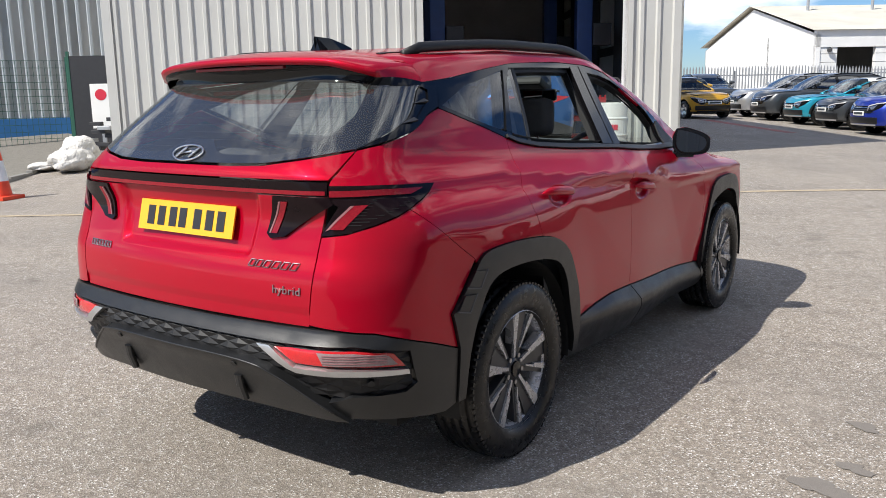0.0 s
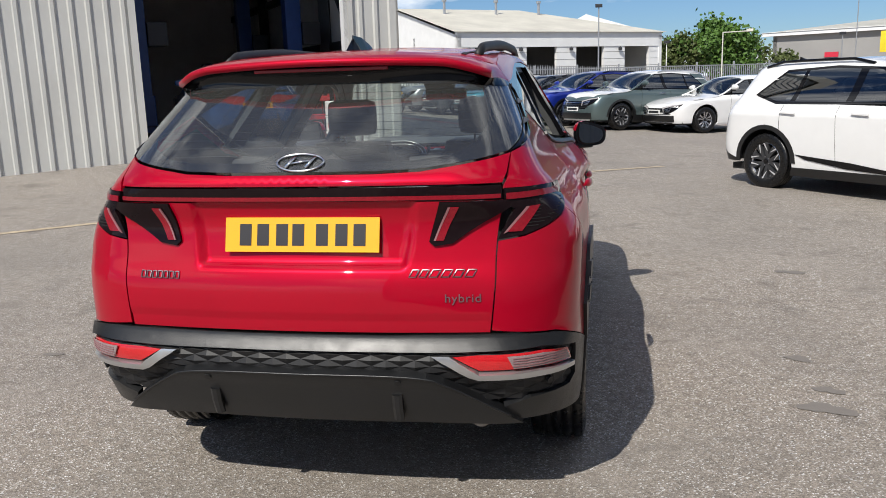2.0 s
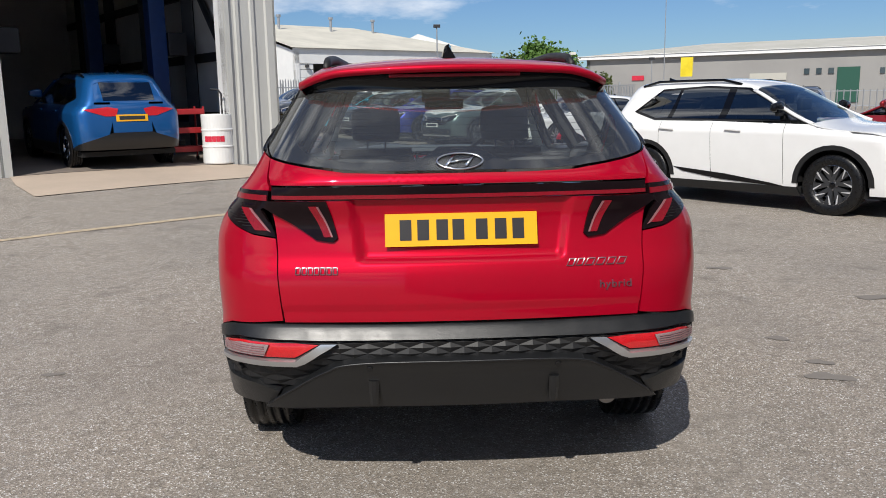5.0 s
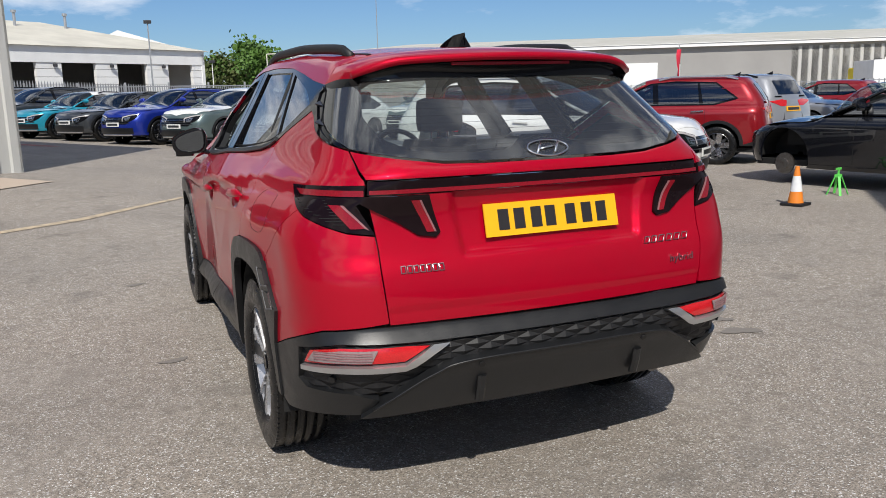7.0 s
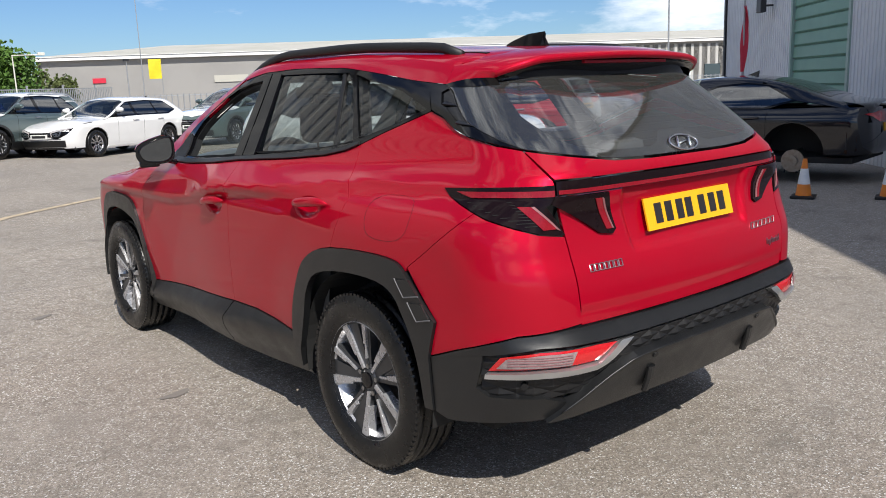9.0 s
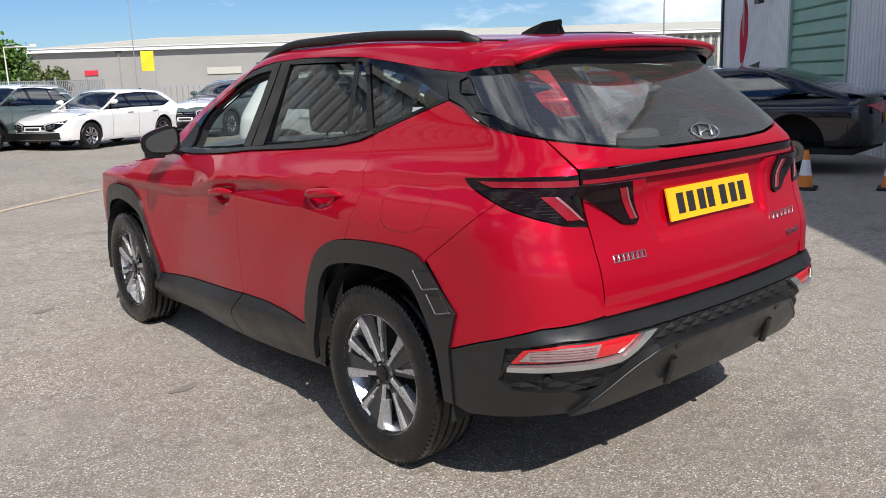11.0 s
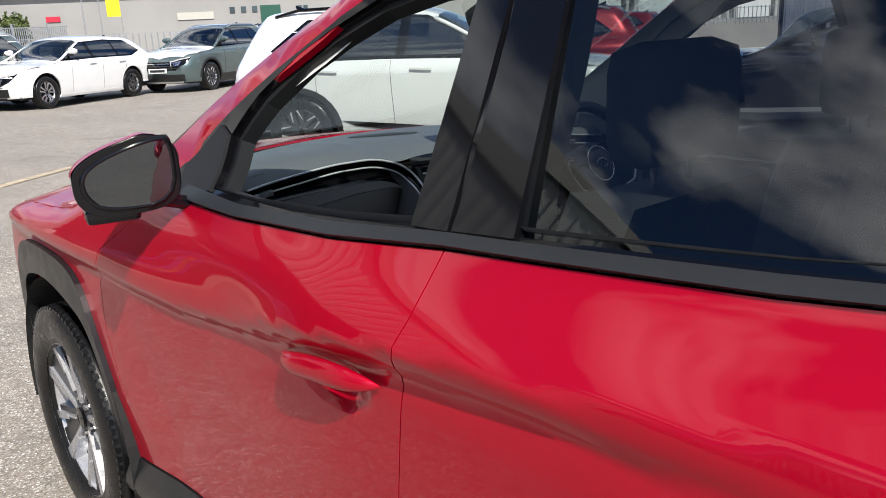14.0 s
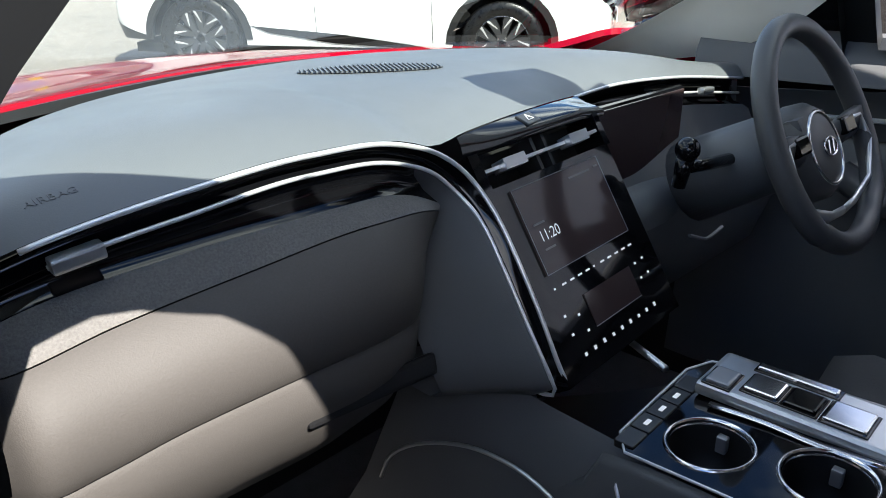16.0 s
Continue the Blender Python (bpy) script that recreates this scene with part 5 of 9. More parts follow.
    # dark core: floor, cabin and arch liners
    bm = boxes((-hw * 0.86, yr + 0.25, low - 0.02, hw * 0.86, yf - 0.3, low + 0.06), (-hw * 0.6, 0.42, low, hw * 0.6, wb - 0.42, 0.5), (-hw * 0.72, yf - 1.25, 0.5, hw * 0.72, yf - 0.7, belt - 0.17), (-hw * 0.7, yr + 0.45, 0.5, hw * 0.7, yr + 0.75, belt - 0.05))
    part("underbody", bm, SHELL, t)
    for sx in (-1, 1):
        for c in (0, wb):
            bm = bmesh.new()
            lathe(bm, [(sx * hw * 0.92, arc + 0.01), (sx * hw * 0.5, arc + 0.01), (sx * hw * 0.5, 0.05)], 28, "x")
            bmesh.ops.delete(bm, geom=[f for f in bm.faces if f.calc_center_median().z < -0.02], context="FACES")
            bmesh.ops.transform(bm, matrix=Matrix.Translation((0, c, wz)), verts=bm.verts)
            part("arch_liner", bm, SHELL, t)
    for sx in (-0.36, 0.36):
        for y_ in (wb * 0.32, wb * 0.62):
            bm = boxes((sx - 0.24, y_ - 0.08, 0.45, sx + 0.24, y_ + 0.06, belt + 0.10), (sx - 0.13, y_ - 0.06, belt + 0.12, sx + 0.13, y_ + 0.03, belt + 0.28), bevel=0.03)
            part("seat", bm, BLACK, t)
    bm = boxes((-hw * 0.78, wb * 0.62 + 0.45, belt - 0.25, hw * 0.78, wb * 0.62 + 0.75, belt - 0.04), bevel=0.04)
    part("dashboard", bm, BLACK, t)
    if rails and kind in ("suv", "estate"):
        for flip in (False, True):
            p = strip(B, [(hw * 0.60, roof_r + 0.25 + k * (roof_f - roof_r - 0.5) / 6) for k in range(7)], over=True, offset=0.045, flip=flip)
            p[0, 2] -= 0.045
            p[-1, 2] -= 0.045
            bm = bmesh.new()
            pipe(bm, p, 0.018, 6)
            part("roof_rail", bm, SILVER if chrome == "bright" else BLACKGLOSS, t)
    bm = bmesh.new()
    fy = roof_r + 0.28
    fz = float(B.over(np.array([0.0]), np.array([fy]))[0, 2])
    v = [bm.verts.new(q) for q in ((-0.03, fy, fz), (0.03, fy, fz), (0.03, fy + 0.16, fz), (-0.03, fy + 0.16, fz), (0, fy - 0.02, fz + 0.07))]
    for f in ((0, 1, 4), (1, 2, 4), (2, 3, 4), (3, 0, 4)):
        bm.faces.new([v[i] for i in f])
    part("aerial", bm, BLACKGLOSS, t)
    return t


WHITEP = paint("white_car_paint", (0.78, 0.78, 0.77), 0.05, 0.0, 0.25)
BLUEP = paint("deep_blue_paint", (0.008, 0.025, 0.26), 0.4, 0.4, 0.3)
VIVID = paint("vivid_blue_paint", (0.006, 0.085, 0.27), 0.4, 0.4, 0.3)
TEALP = paint("turquoise_paint", (0.02, 0.30, 0.42), 0.3, 0.4, 0.3)
GREYP = paint("dark_grey_paint", (0.055, 0.06, 0.065), 0.4, 0.5, 0.3)
SILVP = paint("silver_paint", (0.40, 0.41, 0.43), 0.3, 0.6, 0.3)
SAGEP = paint("grey_green_paint", (0.09, 0.125, 0.125), 0.3, 0.4, 0.3)
DKREDP = paint("deep_red_paint", (0.25, 0.006, 0.012), 0.3, 0.35, 0.3)
NAVYP = paint("black_blue_paint", (0.006, 0.007, 0.011), 0.3, 0.3, 0.25)
YELP = paint("amber_yellow_paint", (0.62, 0.33, 0.02), 0.2, 0.2, 0.3)

row = (-0.81, -0.59)
parked_car("parked_car", "white family crossover with black sill wedge and black roof rails", WHITEP, (5.467, 6.295), (0.607, -0.794), L=4.52, W=1.87, H=1.64, wb=2.64, wheels="star", wr=0.36, chrome="black", clad="wedge")
parked_car("parked_car", "white estate car parked nose out", WHITEP, (3.40, 19.73), (-0.857, -0.513), L=4.86, W=1.86, H=1.47, wb=2.80, kind="estate", clad=False, wheels="multi", wr=0.335, rails=False)
parked_car("parked_car", "grey green crossover with a white bonnet", SAGEP, (1.2, 20.2), row, L=4.52, W=1.87, H=1.64, wb=2.68, wheels="star", wr=0.36, bonnet=WHITEP, roofmat=WHITEP, chrome="bright")
parked_car("parked_car", "deep blue crossover parked nose out", BLUEP, (-0.33, 21.8), row, L=4.43, W=1.84, H=1.62, wb=2.66, wheels="five")
parked_car("parked_car", "dark grey small crossover", GREYP, (-1.75, 23.8), row, L=4.18, W=1.78, H=1.50, wb=2.58, wheels="five")
parked_car("parked_car", "turquoise small crossover with a pale roof", TEALP, (-3.05, 25.6), row, L=4.18, W=1.78, H=1.50, wb=2.58, wheels="five", roofmat=WHITEP)
parked_car("parked_car", "grey crossover parked nose out", GREYP, (-4.4, 27.6), row, L=4.5, W=1.86, H=1.65, wb=2.68, wheels="five")
parked_car("parked_car", "silver crossover parked nose out", SILVP, (-5.8, 29.7), row, L=4.5, W=1.86, H=1.65, wb=2.68, wheels="five")
parked_car("parked_car", "dark large crossover near the palisade", GREYP, (-8.2, 32.5), (0.55, -0.83), L=4.77, W=1.9, H=1.70, wb=2.77, wheels="five")
parked_car("parked_car", "red crossover seen from its tail", DKREDP, (7.72, 10.99), (-0.66, 0.745), L=4.38, W=1.81, H=1.60, wb=2.65, wheels="five", chrome="bright")
parked_car("parked_car", "silver crossover parked tail out", SILVP, (12.3, 14.2), (-0.2, 0.98), L=4.5, W=1.86, H=1.65, wb=2.68, wheels="five")
parked_car("parked_car", "silver hatchback parked nose out", SILVP, (17.0, 13.5), (0.3, -0.95), L=4.3, W=1.79, H=1.47, wb=2.64, kind="hatch", clad=False, wheels="multi", wr=0.32)
parked_car("parked_car", "red hatchback far across the yard", DKREDP, (21.0, 19.0), (-0.3, 0.95), L=4.1, W=1.76, H=1.48, wb=2.55, kind="hatch", clad=False, wheels="five", wr=0.32)
parked_car("parked_coupe", "black blue coupe raised on axle stands without wheels", NAVYP, (8.40, 5.74), (-0.16, 0.987), L=4.46, W=1.80, H=1.39, wb=2.70, kind="coupe", clad=False, lifted=True, group="", chrome=False)
x, y = gp(-2.75, -3.35)
parked_car("parked_car", "blue crossover on the workshop floor seen from its tail", VIVID, (x, y), (-0.595, 0.804), L=4.38, W=1.81, H=1.60, wb=2.65, wheels="five")
parked_car("parked_car", "dark grey green crossover with a white bonnet in the second row", SAGEP, (7.73, 20.88), (-0.857, -0.513), L=4.52, W=1.87, H=1.64, wb=2.68, wheels="star", wr=0.36, bonnet=WHITEP, chrome="bright")
parked_car("parked_car", "white crossover in the second row", WHITEP, (12.2, 27.6), (-0.857, -0.513), L=4.5, W=1.86, H=1.65, wb=2.68, wheels="five")
parked_car("parked_car", "silver crossover in the second row", SILVP, (11.6, 23.4), (-0.75, -0.66), L=4.52, W=1.87, H=1.64, wb=2.68, wheels="star")
parked_car("parked_car", "amber yellow hatchback beyond the workshop corner", YELP, (-6.75, 26.6), (0.75, -0.66), L=3.95, W=1.73, H=1.47, wb=2.52, kind="hatch", clad=False, wheels="five", wr=0.31)

# ---------- the red crossover ----------
hero = thing("red_crossover_car", "metallic red crossover with grey cladding, standing on asphalt", "car")
H = HERO
R_OUT = [(-0.50, 0.445), (-0.466, 0.579), (-0.414, 0.685), (-0.349, 0.776), (-0.254, 0.834), (-0.145, 0.862), (0.022, 0.877), (0.188, 0.879), (0.292, 0.867), (0.336, 0.838), (0.476, 0.685), (0.442, 0.558)]
R_IN = [(-0.44, 0.384), (-0.374, 0.547), (-0.336, 0.65), (-0.268, 0.73), (-0.158, 0.768), (0.013, 0.787), (0.185, 0.782), (0.274, 0.747), (0.323, 0.674), (0.358, 0.60), (0.385, 0.50), (0.40, 0.36)]
def rounded(pts, n=3):
    """A line bent smoothly through its corners, n pieces to each stretch."""
    p = np.array([pts[0]] + list(pts) + [pts[-1]], float)
    out = []
    for i in range(1, len(p) - 2):
        a, b, c, d = p[i - 1:i + 3]
        out += [tuple(0.5 * (2 * b + (c - a) * w + (2 * a - 5 * b + 4 * c - d) * w ** 2 + (3 * b - a - 3 * c + d) * w ** 3)) for w in np.arange(n) / n]
    return out + [tuple(pts[-1])]


F_OUT = [(-2.30, 0.365), (-2.299, 0.54), (-2.336, 0.672), (-2.389, 0.803), (-2.481, 0.864), (-2.68, 0.880), (-2.87, 0.868), (-2.98, 0.81), (-3.06, 0.69), (-3.10, 0.55)]
F_IN = [(-2.335, 0.40), (-2.343, 0.568), (-2.396, 0.70), (-2.489, 0.753), (-2.69, 0.787), (-2.87, 0.765), (-2.96, 0.71), (-3.02, 0.60), (-3.05, 0.45)]
R_OUT = rounded(R_OUT[:10]) + R_OUT[10:]
R_IN, F_OUT, F_IN = rounded(R_IN), rounded(F_OUT), rounded(F_IN)
DOORLINE = [(-1.068, 1.147), (-1.062, 1.07), (-1.075, 0.99), (-1.09, 0.85), (-1.11, 0.68), (-1.11, 0.468)]
FENDLINE = [(-1.98, 1.10), (-2.20, 0.96), (-2.262, 0.86), (-2.275, 0.745), (-2.25, 0.58), (-2.235, 0.388)]
REARLINE = [(-0.163, 1.243), (-0.145, 1.18), (-0.115, 1.115), (-0.066, 1.05), (-0.075, 0.985), (-0.13, 0.866)]
BELT = [(-1.94, 1.100), (-1.633, 1.106), (-1.316, 1.124), (-1.068, 1.147), (-0.63, 1.172), (-0.38, 1.194), (-0.24, 1.218), (-0.163, 1.243), (-0.019, 1.294), (0.214, 1.370)]
M = 2 * H.send                                             # s of the tail's mirror image is M - s
SIDES = ((False, "right"), (True, "left"))
st = 0.015
HANDLES = {"rear": (-0.325, 1.000, -0.305, 1.012), "front": (-1.250, 0.930, -1.250, 0.950)}     # bowl centre, handle centre


def bowl_line(which):
    cs, cz, *_ = HANDLES[which]
    return [(cs + 0.105 * math.cos(a), cz + 0.046 * math.sin(a)) for a in np.linspace(0, 2 * math.pi, 32, endpoint=False)]


def twin(poly):
    """An outline from one half of the tail, closed over the middle."""
    return poly + [(M - s, z) for s, z in poly[::-1]]


def sill_facet(vo):
    """The cladding steps outwards below the doors, over a facet that narrows towards the rear arch."""
    top = np.interp(vo[:, 0], [-2.3, -1.8, -1.11, -0.878, -0.50], [0.372, 0.424, 0.468, 0.474, 0.445])
    deep = np.interp(vo[:, 0], [-2.3, -1.1, -0.50], [0.055, 0.074, 0.012])
    return 0.048 * np.clip((top - vo[:, 1]) / deep, 0, 1) * np.interp(vo[:, 0], [-2.3, -1.1, -0.75, -0.50], [0.8, 1, 0.75, 0.15]) - 0.034 * np.clip((top - deep - 0.03 - vo[:, 1]) / 0.10, 0, 1)


for flip, _ in SIDES:
    fd = panel("front_door", H, BELT[:4] + DOORLINE[1:] + [(-1.8, 0.424)] + FENDLINE[::-1], RED, hero, step=st, flip=flip, holes=[bowl_line("front")])
    rd = panel("rear_door", H, DOORLINE[::-1] + BELT[4:8] + REARLINE[1:] + R_OUT[15::-1] + [(-0.878, 0.474)], RED, hero, step=st, flip=flip, holes=[bowl_line("rear")])
    qp = panel("quarter_panel", H, REARLINE[::-1] + BELT[8:] + [(0.448, 1.304), (0.690, 1.241), (0.772, 1.226), (0.838, 1.145), (0.842, 1.130), (0.468, 1.122), (0.505, 1.096), (0.581, 1.061), (0.613, 1.042), (0.344, 0.8545)] + R_OUT[27:15:-1], RED, hero, step=st, flip=flip)
    panel("rear_corner", H, [(0.344, 0.8545), (0.613, 1.042), (0.652, 1.017), (0.723, 0.983), (0.79, 0.958), (0.864, 0.946), (0.8705, 0.907), (0.8838, 0.80), (0.8950, 0.690), (0.85, 0.684), (0.726, 0.668), (0.615, 0.62), (0.442, 0.560), (0.476, 0.685)], RED, hero, step=st, flip=flip)
    panel("front_wing", H, [(-1.98, 1.098), (-2.2, 1.060), (-2.6, 1.01), (-3.0, 0.965), (-3.25, 0.91), (-3.42, 0.86), (-3.30, 0.70), (-3.10, 0.66)] + F_OUT[21::-1] + [(-2.235, 0.388)] + FENDLINE[4:0:-1], RED, hero, step=st, flip=flip)
    panel("wing_top", H, [(0.70, 2.50), (0.80, 2.2), (0.845, 2.5), (0.835, 2.9), (0.79, 3.2), (0.70, 3.36), (0.66, 3.2), (0.69, 2.9)], RED, hero, step=st, over=True, flip=flip, offset=0.001)
    # cladding
    ra = panel("rear_arch_cladding", H, R_OUT + [(0.446, 0.36)] + R_IN[::-1] + [(-0.455, 0.30), (-0.50, 0.30)], CLAD, hero, offset=0.012, rim=0.03, step=0.03, flip=flip)
    panel("front_arch_cladding", H, F_OUT + F_IN[::-1] + [(-2.335, 0.365)], CLAD, hero, offset=0.014, rim=0.03, step=0.03, flip=flip)
    panel("front_sill_cladding", H, [(-2.30, 0.372), (-2.235, 0.386), (-1.8, 0.422), (-1.118, 0.466), (-1.17, 0.39), (-1.21, 0.30), (-1.22, 0.235), (-2.33, 0.225)], CLAD, hero, offset=0.004, rim=0.03, step=0.02, flip=flip, relief=sill_facet)
    panel("rear_sill_cladding", H, [(-1.113, 0.466), (-0.878, 0.472), (-0.50, 0.443), (-0.50, 0.30), (-0.46, 0.235), (-1.215, 0.235), (-1.205, 0.30), (-1.165, 0.39)], CLAD, hero, offset=0.004, rim=0.03, step=0.02, flip=flip, relief=sill_facet)
    for q in ([(0.296, 0.812), (0.365, 0.820), (0.414, 0.766), (0.340, 0.752)], [(0.359, 0.738), (0.425, 0.746), (0.462, 0.692), (0.400, 0.677)]):
        panel("arch_vent", H, q, CLAD, ra, offset=0.019, rim=0.012, gap=0.004, step=0.03, flip=flip)
        (a0, b0), (a2, b2), (a3, b3) = q[0], q[2], q[3]
        bm = bmesh.new()
        pipe(bm, strip(H, [(a0, b0), ((a0 + a3) / 2, (b0 + b3) / 2), (a3, b3), ((a2 + a3) / 2, (b2 + b3) / 2), (a2, b2)], offset=0.018, flip=flip), 0.0028, 6)
        part("arch_vent_edge", bm, VENTEDGE, ra)
    # window surround and glass
    FRONTWIN = [(-1.79, 1.135), (-1.46, 1.140), (-1.143, 1.162), (-1.190, 1.515), (-1.32, 1.503), (-1.44, 1.478), (-1.56, 1.430), (-1.64, 1.390), (-1.735, 1.315), (-1.80, 1.235)]
    REARWIN = [(-0.955, 1.178), (-0.60, 1.198), (-0.36, 1.216), (-0.215, 1.250), (-0.30, 1.39), (-0.36, 1.47), (-0.43, 1.527), (-0.75, 1.534), (-1.03, 1.535)]
    QUARTER = [(-0.18, 1.265), (0.0, 1.317), (0.185, 1.378), (-0.02, 1.45), (-0.20, 1.485), (-0.37, 1.517)]
    top = [(0.245, 1.463), (0.053, 1.481), (-0.18, 1.513), (-0.455, 1.546), (-0.715, 1.556), (-0.916, 1.560), (-1.205, 1.552), (-1.38, 1.525), (-1.54, 1.455), (-1.70, 1.365), (-1.88, 1.250), (-2.02, 1.150)]
    frame_ = panel("window_surround", H, BELT + [(0.170, 1.434)] + top, BLACKGLOSS, hero, holes=[FRONTWIN, REARWIN, QUARTER], step=0.04, flip=flip, offset=0.002, rim=0.02)
    panel("belt_rubber", H, BELT[:8] + [(-0.17, 1.258), (-0.24, 1.236), (-0.38, 1.212), (-0.63, 1.192), (-1.068, 1.165), (-1.316, 1.144), (-1.633, 1.127), (-1.90, 1.128)], RUBBER, hero, step=0.04, flip=flip, offset=0.010, rim=0.012)
    panel("quarter_glass", H, QUARTER, HEROTINT, frame_, gap=0, rim=0, step=0.05, flip=flip, offset=-0.004, fair=True)
    if flip:
        panel("rear_door_glass", H, REARWIN, HEROTINT, frame_, gap=0, rim=0, step=0.05, flip=flip, offset=-0.006, fair=True)
    else:
        panel("rear_door_glass", H, [(-0.34, 1.220), (-0.215, 1.250), (-0.30, 1.39), (-0.36, 1.47), (-0.43, 1.527), (-0.475, 1.528)], HEROTINT, frame_, gap=0, rim=0, step=0.05, flip=flip, offset=-0.006)
    panel("glass_divider", H, [(-0.350, 1.215), (-0.328, 1.218), (-0.465, 1.53), (-0.488, 1.53)], BLACK, frame_, gap=0, rim=0.02, step=0.05, flip=flip, offset=-0.004)
    panel("pillar_cover", H, [(-1.060, 1.168), (-0.955, 1.175), (-1.030, 1.54), (-1.118, 1.545)], BLACKGLOSS, frame_, gap=0, rim=0.01, step=0.05, flip=flip, offset=0.006, fair=True)
    panel("pillar_cover", H, [(-1.146, 1.163), (-1.072, 1.166), (-1.130, 1.545), (-1.193, 1.538)], BLACKGLOSS, frame_, gap=0, rim=0.01, step=0.05, flip=flip, offset=0.006, fair=True)
    # slotted trim on the rear pillar
    gar = panel("pillar_garnish", H, [(0.170, 1.434), (0.242, 1.463), (0.50, 1.337), (0.774, 1.228), (0.690, 1.243), (0.448, 1.306), (0.218, 1.372)], BLACKGLOSS, hero, step=0.025, flip=flip, offset=0.004)
    # two blade-like fins over a recessed field, inside a raised edge
    panel("garnish_edge", H, [(0.186, 1.432), (0.242, 1.456), (0.275, 1.444), (0.245, 1.432), (0.268, 1.390), (0.690, 1.250), (0.690, 1.243), (0.448, 1.306), (0.222, 1.374)], BLACKGLOSS, gar, gap=0, offset=0.010, rim=0.008, step=0.03, flip=flip)
    for (a0, b0), (a1, b1) in (((0.282, 1.398), (0.41, 1.386)), ((0.450, 1.334), (0.575, 1.311))):
        bm = bmesh.new()
        q = [strip(H, [p_], offset=o_, flip=flip)[0] for p_, o_ in (((a0, b0 + 0.006), 0.006), ((a0, b0 - 0.010), 0.020), ((a1, b1), 0.007), ((a0, b0 - 0.014), 0.006))]
        v = [bm.verts.new(p_) for p_ in q]
        for f in ((0, 1, 2), (1, 3, 2), (0, 3, 1)):
            bm.faces.new([v[i] for i in f])
        part("fin", bm, BLACKSATIN, gar)
    # fuel flap
    if flip:
        flap = soften([(0.080, 1.078), (0.30, 1.090), (0.345, 1.04), (0.320, 0.935), (0.12, 0.928), (0.085, 0.99)], 2)
        bm = bmesh.new()
        pipe(bm, strip(H, list(flap), offset=0.0002, flip=flip), 0.0008, 4, closed=True)
        part("fuel_flap", bm, SHELL, qp)
    # tail lamps
    lamp = panel("tail_lamp", H, [(0.468, 1.124), (0.505, 1.097), (0.581, 1.062), (0.652, 1.018), (0.723, 0.984), (0.79, 0.960), (0.866, 0.948), (0.815, 1.055), (0.840, 1.078), (0.842, 1.130)], LAMPDARK, hero, offset=0.004, step=0.015, flip=flip)
    panel("lamp_strip", H, [(0.54, 1.112), (0.838, 1.115), (0.838, 1.094), (0.60, 1.092)], LAMPDIM, lamp, gap=0, rim=0.006, offset=0.0085, step=0.015, flip=flip)
    panel("lamp_claw", H, [(0.735, 1.058), (0.772, 1.058), (0.838, 0.972), (0.80, 0.972)], LAMPDIM, lamp, gap=0, rim=0.004, offset=0.008, step=0.02, flip=flip)
    panel("lamp_blade", H, [(0.772, 1.058), (0.781, 1.058), (0.849, 0.966), (0.838, 0.972)], LAMPEDGE, lamp, gap=0, rim=0.004, offset=0.009, step=0.02, flip=flip)
    for k in range(9):
        z_ = 1.075 - 0.011 * k
        bm = bmesh.new()
        pipe(bm, strip(H, [(0.588 + 0.0205 * k, z_), (0.722 + 0.008 * k, z_)], offset=0.0055, flip=flip), 0.0016, 4)
        part("lamp_rib", bm, SHELL, lamp)
    lamp2 = panel("inner_tail_lamp", H, [(0.838, 1.094), (1.020, 1.094), (1.052, 0.945), (1.036, 0.930), (0.985, 0.938), (0.826, 1.064)], LAMPDARK, hero, offset=0.010, step=0.03, flip=flip)
    panel("lamp_claw", H, [(0.966, 1.075), (0.990, 1.075), (1.032, 0.948), (1.010, 0.948)], LAMPDIM, lamp2, gap=0, rim=0.004, offset=0.014, step=0.02, flip=flip)
    panel("lamp_blade", H, [(0.990, 1.075), (0.996, 1.075), (1.037, 0.948), (1.032, 0.948)], LAMPEDGE, lamp2, gap=0, rim=0.004, offset=0.016, step=0.02, flip=flip)
    # low lamps and bright trim
    ref = panel("bumper_lamp", H, [(0.645, 0.536), (0.68, 0.590), (0.776, 0.612), (0.935, 0.610), (0.995, 0.603), (0.93, 0.552), (0.78, 0.553)], LAMPRED, hero, offset=-0.004, step=0.03, flip=flip)
    panel("reversing_lens", H, [(0.672, 0.552), (0.695, 0.585), (0.776, 0.602), (0.865, 0.602), (0.85, 0.560), (0.78, 0.560)], REVLENS, ref, gap=0, rim=0.004, offset=0.003, step=0.03, flip=flip)
    for z_ in (0.568, 0.577, 0.586, 0.594):
        bm = bmesh.new()
        pipe(bm, strip(H, [(0.70, z_ - 0.004), (0.74, z_), (0.78, z_), (0.82, z_), (0.852, z_)], offset=0.004, flip=flip), 0.0014, 4)
        part("lens_rib", bm, LAMPEDGE, ref)
    panel("bright_trim", H, [(0.640, 0.512), (0.643, 0.532), (0.78, 0.548), (0.93, 0.546), (1.00, 0.606), (1.045, 0.606), (0.955, 0.535), (0.93, 0.523), (0.78, 0.524)], SILVER, hero, offset=0.010, rim=0.03, step=0.03, flip=flip)
    # handles in their bowls
    inw = 1 if flip else -1
